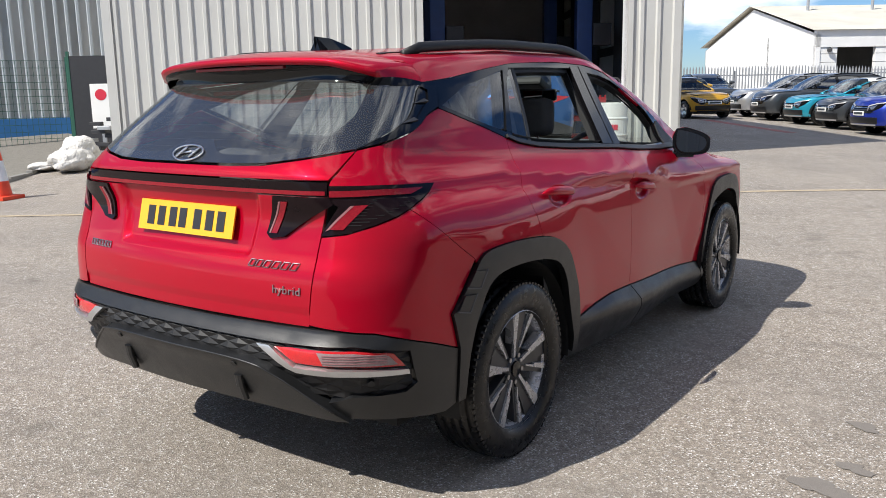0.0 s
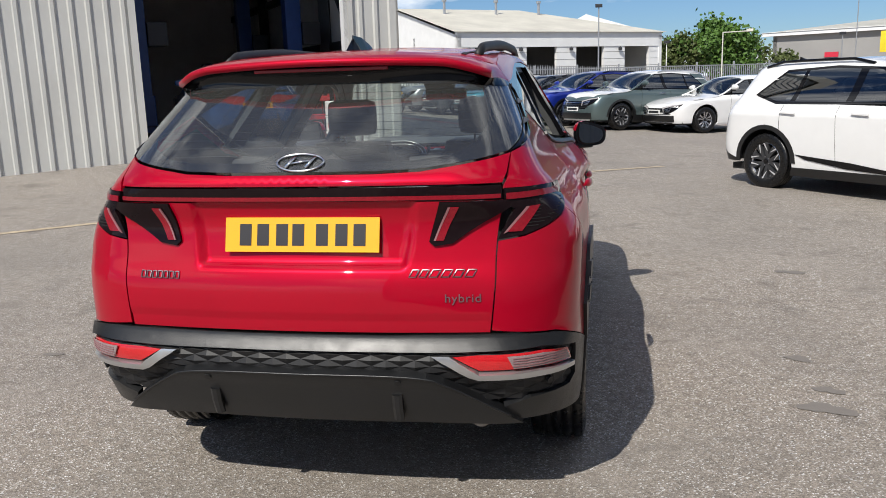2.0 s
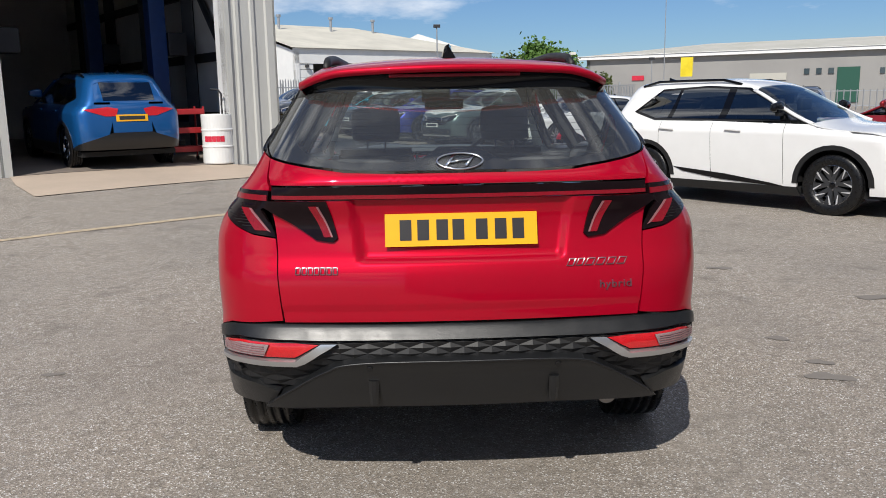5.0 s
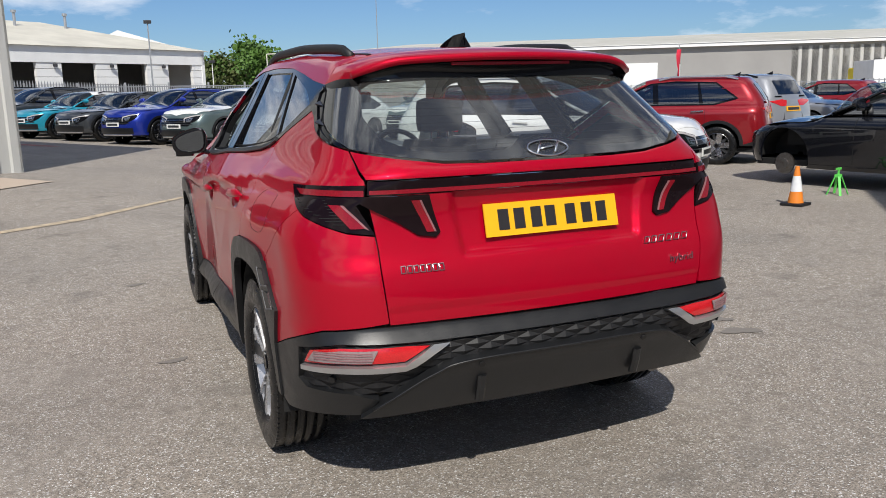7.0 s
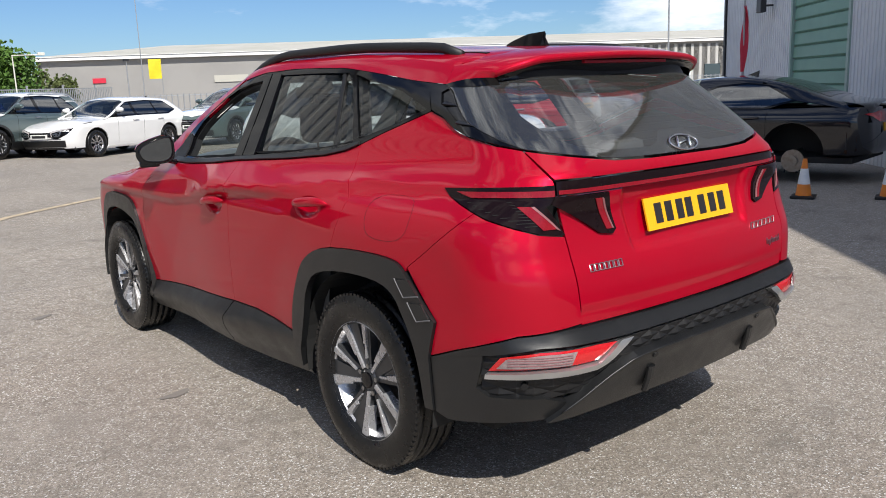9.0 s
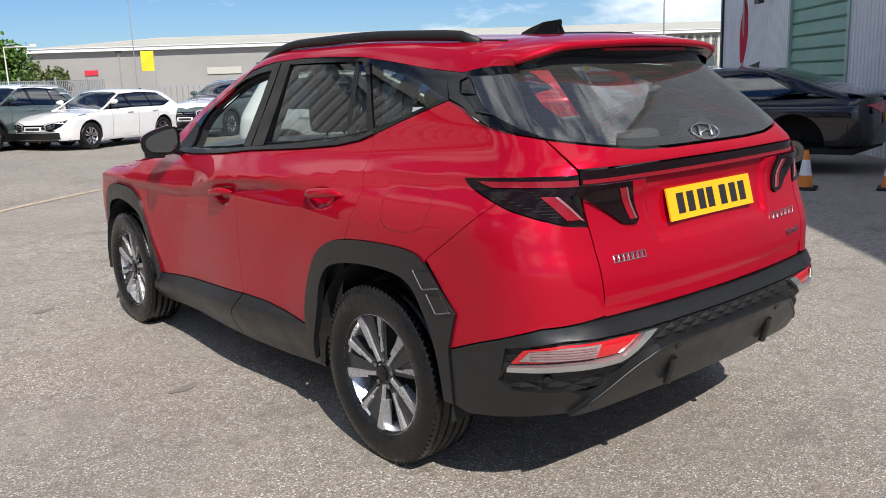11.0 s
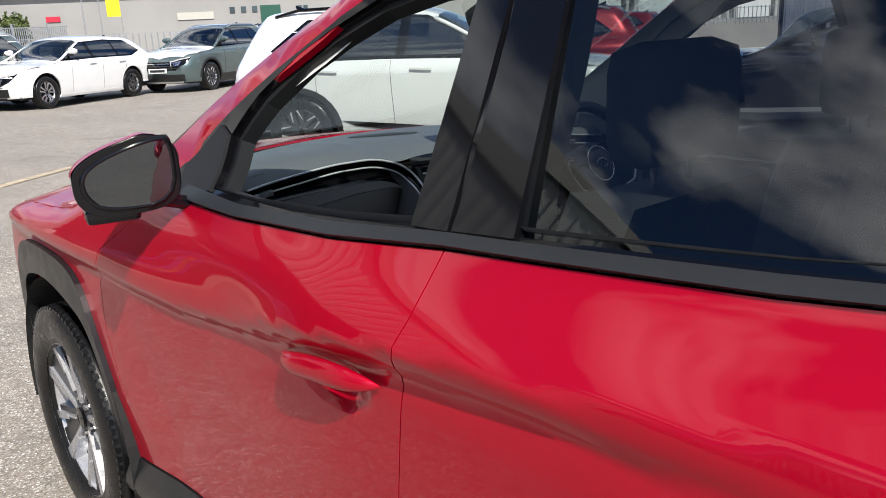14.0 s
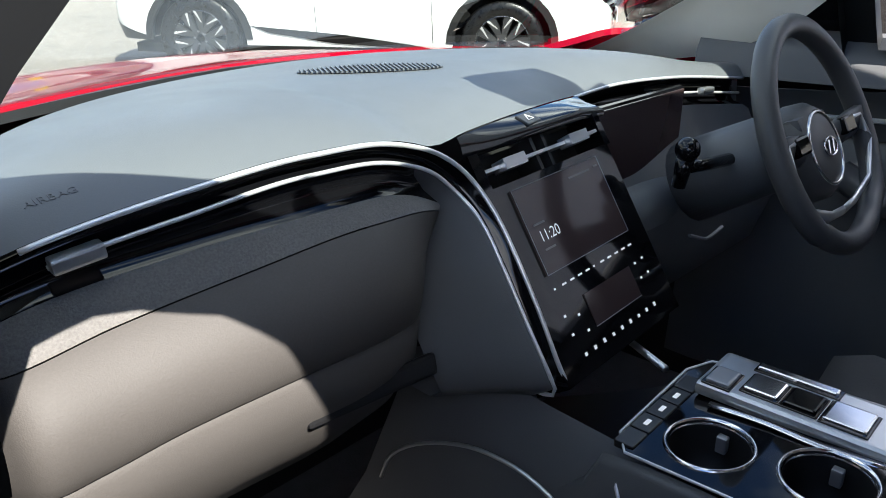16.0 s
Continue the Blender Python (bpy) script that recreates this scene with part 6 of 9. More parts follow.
    for dd, which in ((rd, "rear"), (fd, "front")):
        cs, cz, hs, hz = HANDLES[which]
        panel("handle_bowl", H, bowl_line(which), RED, dd, gap=0, rim=0.0, step=0.010, flip=flip, relief=lambda vo, c=(cs, cz): -0.022 * ramp(np.hypot((vo[:, 0] - c[0]) / 0.105, (vo[:, 1] - c[1]) / 0.046), 1.0, 0.35))
        bm = bmesh.new()
        rings = []
        for k in range(17):
            u = -1 + 2 * k / 16
            c_ = strip(H, [(hs + 0.130 * u, hz + 0.010 * u)], offset=0.026 - 0.020 * abs(u) ** 5, flip=flip)[0]
            hh, hd = 0.0205 * (1 - abs(u) ** 3.6) ** 0.8 + 0.0014, 0.014 * (1 - abs(u) ** 4) + 0.001
            rings.append([bm.verts.new((c_[0] + hd * math.cos(q) * -inw, c_[1], c_[2] + hh * math.sin(q) * (1.0 if math.sin(q) > 0 else 0.8))) for q in np.linspace(0, 2 * math.pi, 14, endpoint=False)])
        for ra_, rb_ in zip(rings, rings[1:]):
            for j in range(14):
                bm.faces.new((ra_[j], ra_[(j + 1) % 14], rb_[(j + 1) % 14], rb_[j]))
        bm.faces.new(rings[0][::-1])
        bm.faces.new(rings[-1])
        part("handle", bm, RED, dd, smooth=True)
    # door mirrors
    sg = -1 if flip else 1

    def mirror_shell(grow, cap_only):
        """The mirror's housing, tall at the door and low at its tip; or just its upper front cap."""
        bm = bmesh.new()
        bmesh.ops.create_uvsphere(bm, u_segments=40, v_segments=24, radius=1.0)
        for v in bm.verts:
            x, y, z = v.co
            px = lambda q, e: math.copysign(abs(q) ** e, q)
            X, Y, Z = px(x, 0.7) * 0.118, max(px(y, 0.8) * 0.10, -0.014), px(z, 0.62) * 0.084
            Z *= 1.0 - (0.42 if Z > 0 else -0.02) * max(-0.35, X / 0.118)
            v.co = (sg * X * grow, Y * grow, Z * grow)
        if cap_only:
            bmesh.ops.delete(bm, geom=[f for f in bm.faces if f.calc_center_median().z < 0.016 or f.calc_center_median().y < -0.013], context="FACES")
        return bm
    cap = part("door_mirror", mirror_shell(1.0, False), BLACKGLOSS, hero, "gloss black door mirror with a red upper cap", smooth=True)
    cap.matrix_basis = pose(sg * 0.915, 1.885, 1.135 if sg > 0 else 1.170, 0, 0, sg * 12 if flip else 26) @ Matrix.Scale(0.86, 4)
    part("mirror_cap", mirror_shell(1.025, True), RED, cap, "red mirror cap", smooth=True)
    bm = bmesh.new()
    ol = [(-0.108, -0.074), (-0.110, 0.086), (-0.075, 0.092), (0.02, 0.066), (0.09, 0.034), (0.108, 0.0), (0.098, -0.040), (0.06, -0.074)]
    ol = soften(ol, 2)
    v0 = [bm.verts.new((sg * a, -0.012, b)) for a, b in ol]
    v1 = [bm.verts.new((sg * a * 0.93, -0.026, b * 0.92)) for a, b in ol]
    v2 = [bm.verts.new((sg * a * 0.88, -0.020, b * 0.86)) for a, b in ol]
    for q0, q1 in ((v0, v1), (v1, v2)):
        for i in range(len(ol)):
            bm.faces.new((q0[i], q0[(i + 1) % len(ol)], q1[(i + 1) % len(ol)], q1[i]))
    part("mirror_bezel", bm, BLACKGLOSS, cap, smooth=True)
    bm = bmesh.new()
    bm.faces.new([bm.verts.new((sg * a * 0.885, -0.0205, b * 0.865)) for a, b in ol])
    part("mirror_glass", bm, MIRROR, cap, "mirror glass")
    bm = bmesh.new()
    box(bm, -0.10, -0.012, -0.10, 0.02, 0.05, -0.06, bevel=0.012)
    pipe(bm, [(-sg * 0.06, 0.02, -0.06), (-sg * 0.14, 0.03, -0.085), (-sg * 0.20, 0.04, -0.09)], 0.02, 8, flat=(0.035, 0.018))
    part("mirror_foot", bm, BLACKGLOSS, cap)
    panel("mirror_sail", H, [(-1.95, 1.108), (-1.79, 1.128), (-1.80, 1.235), (-1.85, 1.252), (-1.97, 1.16)], BLACK, hero, offset=0.008, rim=0.02, step=0.04, flip=flip)
    # wheels
    for wy in (0, 2.68):
        wheel(hero, sg * 0.905, wy, 0.347, 0.352, 0.238, 0.225, "hero", turn=(14 if wy else 50) * (1 if flip else -1), face=MACHINED, fine=True)
    # red roof pillar beside the windscreen
    panel("front_pillar", H, [(0.505, 1.20), (0.49, 1.36), (0.555, 1.55), (0.640, 1.8), (0.715, 2.05), (0.755, 2.18), (0.805, 2.42), (0.84, 2.36), (0.812, 2.2), (0.775, 2.05), (0.705, 1.80), (0.628, 1.55), (0.56, 1.37), (0.535, 1.25)], RED, hero, step=0.04, over=True, flip=flip, offset=0.001, gap=0)
    # roof rails
    pts = []
    for k in range(19):
        u = k / 18
        y_ = -0.20 + 1.74 * u
        zz = float(H.over(np.array([0.50]), np.array([y_]))[0, 2])
        lift = 0.030 * ramp(u, 0.0, 0.07) * ramp(u, 1.0, 0.70)
        pts.append((sg * (0.500 + 0.02 * math.sin(math.pi * u)), y_, zz + lift - 0.006))
    bm = bmesh.new()
    pipe(bm, pts, 0.02, 10, flat=(0.016, 0.020))
    part("roof_rail", bm, BLACK, hero, "black roof rail", smooth=True)
    panel("roof_ditch", H, [(0.452, -0.30), (0.470, -0.30), (0.452, 1.30), (0.438, 1.30)], BLACK, hero, over=True, flip=flip, offset=0.003, gap=0, rim=0.006, step=0.05)

# roof, spoiler, screens, bonnet
panel("roof", H, [(-0.578, -0.24), (-0.50, -0.36), (0.50, -0.36), (0.578, -0.24), (0.562, -0.04), (0.540, 0.18), (0.520, 0.46), (0.512, 0.72), (0.510, 0.92), (0.516, 1.22), (0.49, 1.36), (0, 1.42), (-0.49, 1.36), (-0.516, 1.22), (-0.510, 0.92), (-0.512, 0.72), (-0.520, 0.46), (-0.540, 0.18), (-0.562, -0.04)], RED, hero, step=0.04, over=True)
panel("windscreen", H, [(-0.485, 1.365), (0, 1.425), (0.485, 1.365), (0.55, 1.55), (0.635, 1.8), (0.71, 2.05), (0.75, 2.18), (0.80, 2.42), (0.5, 2.56), (0, 2.60), (-0.5, 2.56), (-0.80, 2.42), (-0.75, 2.18), (-0.71, 2.05), (-0.635, 1.8), (-0.55, 1.55)], GLASS, hero, step=0.06, over=True, gap=0.004)
panel("screen_shade_band", H, [(-0.47, 1.36), (0, 1.42), (0.47, 1.36), (0.525, 1.52), (0, 1.55), (-0.525, 1.52)], BLACK, hero, step=0.06, over=True, gap=0, rim=0, offset=-0.006)
panel("bonnet", H, [(-0.72, 2.48), (-0.5, 2.58), (0, 2.62), (0.5, 2.58), (0.72, 2.48), (0.70, 2.9), (0.67, 3.2), (0.5, 3.36), (0, 3.44), (-0.5, 3.36), (-0.67, 3.2), (-0.70, 2.9)], RED, hero, step=0.05, over=True, offset=0.003)
panel("scuttle", H, [(-0.74, 2.44), (0, 2.58), (0.74, 2.44), (0.72, 2.50), (0, 2.64), (-0.72, 2.50)], BLACK, hero, step=0.06, over=True, offset=-0.006)
# the roof's rounded sides, down to the window surround
edge_y, edge_x = [-0.24, -0.04, 0.18, 0.46, 0.72, 0.92, 1.22, 1.36], [0.578, 0.562, 0.540, 0.520, 0.512, 0.510, 0.516, 0.49]
line_s, line_z = zip(*top[:9][::-1])
side_seam = {}
for flip, _ in SIDES:
    bm = bmesh.new()
    cols = []
    for k in range(33):
        s_ = 0.245 - 1.64 * k / 32
        b_ = strip(H, [(s_, float(np.interp(s_, line_s, line_z)) - 0.002)], offset=0.004)[0]
        xe = float(np.interp(b_[1], edge_y, edge_x)) - 0.004
        xs = np.array([xe + (b_[0] - xe) * w for w in (0, 0.3, 0.55, 0.8, 1)])
        q = H.over(xs, np.full(5, b_[1]))
        zs = q[:, 2] + (b_[2] - q[-1, 2]) * np.linspace(0, 1, 5) ** 1.5 + 0.002
        row_ = [(-x if flip else x, b_[1], z) for x, z in zip(xs, zs)]
        side_seam.setdefault(flip, row_)
        cols.append([bm.verts.new(p) for p in row_])
    for a, b in zip(cols, cols[1:]):
        for i in range(4):
            bm.faces.new((a[i], b[i], b[i + 1], a[i + 1]))
    part("roof_side", bm, RED, hero, smooth=True)
# spoiler: a lip that runs on from the roof and hangs over the rear glass
bm = bmesh.new()
top_ = []
for k in range(33):
    u = -1 + 2 * k / 32
    x = 0.580 * u
    back = -0.60 + 0.085 * u * u + 0.05 * max(0, abs(u) - 0.86) / 0.14
    zt = 1.560 - 0.022 * u * u - 0.034 * (max(0, abs(u) - 0.72) / 0.28) ** 1.6
    fr = -0.345 + 0.10 * max(0, abs(u) - 0.78) / 0.22
    zf_ = float(H.over(np.array([min(abs(x), 0.575)]), np.array([fr]))[0, 2]) + 0.002
    top_.append([(x * 0.965, fr, zf_), (x * 0.985, (fr + back) / 2, (zf_ + zt) / 2 + 0.008), (x, back + 0.02, zt + 0.004), (x, back, zt - 0.004), (x, back + 0.003, zt - 0.017), (x * 0.99, back + 0.014, zt - 0.024)])
def wing_end(r, flip):
    """The spoiler's end, drawn down to the top of the rear pillar."""
    foot = Vector(strip(H, [(0.245, 1.463)], offset=0.004, flip=flip)[0])
    tip = Vector(r[5])
    return [tuple(foot.lerp(tip, w) + Vector((0, 0, 0.008 * math.sin(math.pi * w)))) for w in (0, 0.45, 0.86, 0.93, 0.97, 1)]


top_[0][0], top_[-1][0] = side_seam[True][0], side_seam[False][0]
ends = wing_end(top_[0], True), wing_end(top_[-1], False)
half_ = [[tuple((a + b) / 2 + (0.006 if i == 2 else 0) * (0 if c < 0 else 1) for i, (a, b, c) in enumerate(zip(p, q, q))) for p, q in zip(r, e)] for r, e in ((top_[0], ends[0]), (top_[-1], ends[1]))]
half_[0][0], half_[1][0] = side_seam[True][2], side_seam[False][2]
rows_ = [[bm.verts.new(p) for p in r] for r in [ends[0], half_[0]] + top_ + [half_[1], ends[1]]]
for a, b in zip(rows_, rows_[1:]):
    for i in range(len(a) - 1):
        bm.faces.new((a[i], b[i], b[i + 1], a[i + 1]))
sp = part("spoiler", bm, RED, hero, smooth=True)
bm = bmesh.new()
def under_glass(r):
    """Where the spoiler's underside meets the glass."""
    x = r[5][0]
    return tuple(lay(H, np.array([(H.s_of(abs(x) * 0.98, -0.47), 1.475 - 0.02 * (x / 0.6) ** 2)]), False, -0.003, x < 0)[0][0])


rows_ = [[bm.verts.new(p) for p in ((r[5][0], r[5][1] + 0.001, r[5][2] + 0.001), (r[5][0] * 0.985, r[5][1] + 0.06, r[5][2] - 0.006), under_glass(r))] for r in top_]
for a, b in zip(rows_, rows_[1:]):
    for i in range(len(a) - 1):
        bm.faces.new((a[i], a[i + 1], b[i + 1], b[i]))
part("spoiler_underside", bm, BLACKGLOSS, sp, smooth=True)
# the closed sides below the spoiler's ends
for flip, k_end in ((False, -1), (True, 0)):
    tip, gl = Vector(top_[k_end][5]), under_glass(top_[k_end])
    foot = Vector(strip(H, [(0.245, 1.463)], offset=0.004, flip=flip)[0])
    s_tip = H.s_of(abs(gl[0]), gl[1])
    bm = bmesh.new()
    cols = []
    for j in range(9):
        w = j / 8
        e = foot.lerp(tip, w) + Vector((0, 0, 0.008 * math.sin(math.pi * w)))
        g = Vector(strip(H, [(0.245 + (s_tip - 0.245) * w, 1.451 - 0.001 * w)], offset=0.001, flip=flip)[0])
        cols.append([bm.verts.new(e.lerp(g, q)) for q in (0, 0.5, 1)])
    for a, b in zip(cols, cols[1:]):
        for i in range(2):
            bm.faces.new((a[i], b[i], b[i + 1], a[i + 1]))
    part("spoiler_side_filler", bm, BLACKGLOSS, sp, smooth=True)
bm = boxes((-0.24, -0.566, 1.519, 0.24, -0.550, 1.531), bevel=0.003)
part("brake_lamp", bm, LAMPDIM, sp)
# rear glass with its printed border
GL = [(0.245, 1.463), (0.50, 1.335), (0.776, 1.228), (0.867, 1.214), (0.963, 1.200), (1.077, 1.186), (1.231, 1.182), (1.47, 1.181)]
rise_ = [(0.40, 1.470), (0.62, 1.495), (0.80, 1.503), (1.05, 1.505)]
outer = rise_[::-1] + GL[:-1]
outer = outer + [(M - s, z) for s, z in outer[::-1]]
inner = [(1.05, 1.480), (0.86, 1.478), (0.74, 1.440), (0.80, 1.34), (0.90, 1.262), (0.985, 1.228), (1.10, 1.214), (1.30, 1.212), (1.345, 1.225), (1.40, 1.262)]
inner = inner + [(M - s, z) for s, z in inner[::-1]]
rg = panel("rear_window", H, outer, PRIVGLASS, hero, step=0.05, gap=0.003, offset=0.001)
panel("glass_border", H, outer, BLACKGLOSS, rg, holes=[inner], step=0.05, gap=0.004, rim=0, offset=-0.003)
for k in range(9):
    z_ = 1.235 + 0.026 * k
    bm = bmesh.new()
    pipe(bm, strip(H, [(0.90 - 0.012 * k + j * (M - 1.8 + 0.024 * k) / 10, z_) for j in range(11)], offset=-0.004), 0.0009, 4)
    part("heater_wire", bm, SHELL, rg)
# oval emblem on the glass: two rings and a slanted bar shape
bm = bmesh.new()
cz, cw, ch = 1.209, 0.078, 0.0245
ov = [(H.send + cw * math.cos(a), cz + ch * math.sin(a)) for a in np.linspace(0, 2 * math.pi, 36, endpoint=False)]
pipe(bm, strip(H, ov, offset=0.006, flip=True), 0.004, 6, closed=True)
for sgn in (-1, 1):
    pipe(bm, strip(H, [(H.send + 0.034 * sgn - 0.014, cz - 0.016), (H.send + 0.034 * sgn, cz), (H.send + 0.034 * sgn + 0.014, cz + 0.017)], offset=0.006, flip=True), 0.0055, 6)
pipe(bm, strip(H, [(H.send - 0.032, cz - 0.004), (H.send, cz + 0.001), (H.send + 0.034, cz + 0.005)], offset=0.006, flip=True), 0.004, 6)
part("emblem", bm, CHROME, rg, "chrome oval emblem", smooth=True)

# tailgate
TG = [(0.8435, 1.094), (0.847, 1.06), (0.872, 0.907), (0.885, 0.80), (0.897, 0.682)]
def scoop(vo):
    s, z = np.minimum(vo[:, 0], M - vo[:, 0]), vo[:, 1]
    edge = 1.105 + (1.05 - z) * 0.16
    return -0.020 * ramp(s, edge - 0.018, edge + 0.008) * ramp(z, 0.872, 0.886) - 0.006 * ramp(z, 0.733, 0.724)
tg = panel("tailgate", H, twin(TG), RED, hero, step=0.012, relief=scoop)
panel("tailgate_top", H, twin([(0.8435, 1.147), (0.776, 1.2250), (0.867, 1.211), (0.963, 1.197), (1.077, 1.183), (1.231, 1.179)]), RED, hero, step=0.03)
bar = panel("light_bar", H, twin([(0.846, 1.097), (0.846, 1.143)]), LAMPDARK, hero, step=0.04, offset=-0.002, gap=0.001)
panel("light_strip", H, twin([(0.852, 1.100), (0.852, 1.114)]), LAMPDIM, bar, step=0.05, offset=0.001, gap=0, rim=0.004)
# yellow plate and its marks
pz0, pz1 = 0.948, 1.056
def onplate(x, z, off=0.0):
    """A place on the plate's plane."""
    y = -0.860 + (z - pz0) / (pz1 - pz0) * 0.028
    return Vector((x, y - off, z))
bm = bmesh.new()
v = [bm.verts.new(onplate(x, z, o)) for o in (0.0, 0.006) for x, z in ((-0.26, pz0), (0.26, pz0), (0.26, pz1), (-0.26, pz1))]
for f in ((3, 2, 1, 0), (4, 5, 6, 7), (0, 1, 5, 4), (1, 2, 6, 5), (2, 3, 7, 6), (3, 0, 4, 7)):
    bm.faces.new([v[i] for i in f])
plate = part("number_plate", bm, YELLOW, tg, "yellow number plate with dark marks")
for x0 in (-0.21, -0.15, -0.085, -0.03, 0.05, 0.115, 0.175):
    bm = bmesh.new()
    v = [bm.verts.new(onplate(x, z, o)) for o in (0.0055, 0.0075) for x, z in ((x0, pz0 + 0.020), (x0 + 0.040, pz0 + 0.020), (x0 + 0.040, pz1 - 0.020), (x0, pz1 - 0.020))]
    for f in ((4, 5, 6, 7), (0, 1, 5, 4), (1, 2, 6, 5), (2, 3, 7, 6), (3, 0, 4, 7)):
        bm.faces.new([v[i] for i in f])
    part("plate_mark", bm, PLATEINK, plate)


def lettering(text, size, x, z, parent, material, slant=0.0, mirror=False):
    """Raised letters on the tailgate, centred at x."""
    c = bpy.data.curves.new("lettering", "FONT")
    c.body, c.size, c.extrude, c.align_x, c.shear = text, size, 0.002, "CENTER", slant
    c.space_character = 1.08
    tmp = bpy.data.objects.new("lettering", c)
    scene.collection.objects.link(tmp)
    me = bpy.data.meshes.new_from_object(tmp.evaluated_get(bpy.context.evaluated_depsgraph_get()))
    bpy.data.objects.remove(tmp)
    n = len(me.vertices)
    co = np.zeros(n * 3)
    me.vertices.foreach_get("co", co)
    co = co.reshape(-1, 3)
    s = H.send + (x + co[:, 0])
    p, nn = lay(H, np.stack([s, z + co[:, 1]], 1), False, 0.0, True)
    p = p + nn * (0.003 + co[:, 2:3])
    me.vertices.foreach_set("co", p.ravel())
    me.update()
    return mesh_ob("lettering", me, material, parent)


lettering("hybrid", 0.034, 0.507, 0.777, tg, BADGE)
for x0, x1, z, h, n_, lean in ((-0.543, -0.420, 0.846, 0.0095, 7, 0.0), (0.358, 0.545, 0.857, 0.0095, 6, 0.006)):
    w = (x1 - x0) / n_
    for k in range(n_):
        x = x0 + w * (k + 0.5)
        bm = bmesh.new()
        pipe(bm, strip(H, [(H.send + x + q * w * 0.34 + lean * e, z + h * e) for q, e in ((-1, -1), (0, -1), (1, -1), (1, 0), (1, 1), (0, 1), (-1, 1), (-1, 0))], offset=0.003, flip=True), 0.0021, 5, closed=True)
        part("badge_block", bm, BADGE, tg, "chrome badge block")

# rear bumper: ledge, folded dark band, lower apron
panel("bumper_ledge", H, twin([(0.444, 0.556), (0.615, 0.618), (0.726, 0.664), (0.85, 0.680), (1.2, 0.676)]) [:5] + [(M - s, z) for s, z in [(1.2, 0.676), (0.85, 0.680), (0.726, 0.664), (0.615, 0.618), (0.444, 0.556)]] + [(M - s, z) for s, z in [(0.64, 0.592), (0.776, 0.622), (1.0, 0.615), (1.2, 0.616)]] + [(1.2, 0.616), (1.0, 0.615), (0.776, 0.622), (0.64, 0.592)], CLAD, hero, step=0.03, offset=0.006, rim=0.03)
# a field of flat-sided diamonds behind the lamps and the apron
cols_, rows_z = 37, 10
du, dz = (M - 2 * 0.625) / (cols_ - 1), 0.0225
node = np.array([(0.625 + du * i, 0.632 - dz * j) for j in range(rows_z) for i in range(cols_)])
half_node = np.stack([np.minimum(node[:, 0], M - node[:, 0]), node[:, 1]], 1)
pts_, nor_ = lay(H, half_node, False, 0.0, False)
far_ = node[:, 0] > M / 2
pts_[far_, 0] *= -1
nor_[far_, 0] *= -1
proud = np.array([0.0 if (i + j) % 2 else -0.0075 for j in range(rows_z) for i in range(cols_)]) - 0.006
pts_ = pts_ + nor_ * proud[:, None]
bm = bmesh.new()
vv = [bm.verts.new(p) for p in pts_]
for j in range(rows_z - 1):
    for i in range(cols_ - 1):
        a, b, c, d = (vv[j * cols_ + i], vv[j * cols_ + i + 1], vv[(j + 1) * cols_ + i + 1], vv[(j + 1) * cols_ + i])
        for f in (((a, b, c), (a, c, d)) if (i + j) % 2 == 0 else ((a, b, d), (b, c, d))):
            bm.faces.new(f)
part("folded_band", bm, BLACK, hero, "black diamond-faceted bumper band")
for flip, _ in SIDES:
    panel("bumper_corner", H, [(0.446, 0.558), (0.64, 0.600), (0.628, 0.53), (0.615, 0.475), (0.648, 0.447), (0.79, 0.440), (0.86, 0.410), (0.82, 0.352), (0.503, 0.340), (0.448, 0.358)], CLAD, hero, step=0.03, offset=0.004, rim=0.03, flip=flip)
    for sy, sz in ((0.74, 0.488),):
        bm = bmesh.new()
        q = lay(H, np.array([(sy, sz)]), False, -0.012, flip)
        tube(bm, q[0][0], q[0][0] + q[1][0] * 0.014, 0.012, n=16)
        part("parking_sensor", bm, BLACK, hero)
ap = panel("lower_apron", H, twin([(0.80, 0.352), (0.84, 0.385), (1.015, 0.520), (1.06, 0.542), (1.2, 0.552)])[:5] + [(M - s, z) for s, z in [(1.2, 0.552), (1.06, 0.542), (1.015, 0.520), (0.84, 0.385), (0.80, 0.352)]] + [(M - 1.1, 0.362), (1.1, 0.362)], CLAD, hero, step=0.03, offset=0.022, rim=0.05)
bm = bmesh.new()
pipe(bm, strip(H, rounded([(0.84, 0.387), (0.93, 0.455), (1.015, 0.518), (1.06, 0.540), (1.2, 0.550), (M / 2, 0.551), (M - 1.2, 0.550), (M - 1.06, 0.540), (M - 1.015, 0.518), (M - 0.93, 0.455), (M - 0.84, 0.387)], 4), offset=0.022), 0.0045, 6)
part("apron_lip", bm, CLAD, ap, smooth=True)
for sgn in (-1, 1):
    bm = bmesh.new()
    q = strip(H, [(H.send + sgn * 0.31, 0.478), (H.send + sgn * 0.31, 0.395)], offset=0.022)
    pipe(bm, [q[0], (q[0] + q[1]) / 2 + np.array([0, -0.012, 0]), q[1] + np.array([0, -0.014, -0.008])], 0.02, 8, flat=(0.018, 0.012))
    part("apron_fin", bm, CLAD, ap)
    bm = bmesh.new()
    q = lay(H, np.array([(H.send + sgn * 0.32, 0.528)]), False, 0.018, False)
    tube(bm, q[0][0], q[0][0] + q[1][0] * 0.008, 0.011, n=16)
    part("parking_sensor", bm, BLACK, ap)
bm = bmesh.new()
tube(bm, (0.55, -0.70, 0.335), (0.55, -0.60, 0.335), 0.035, n=16)
part("exhaust_pipe", bm, STEEL, hero)
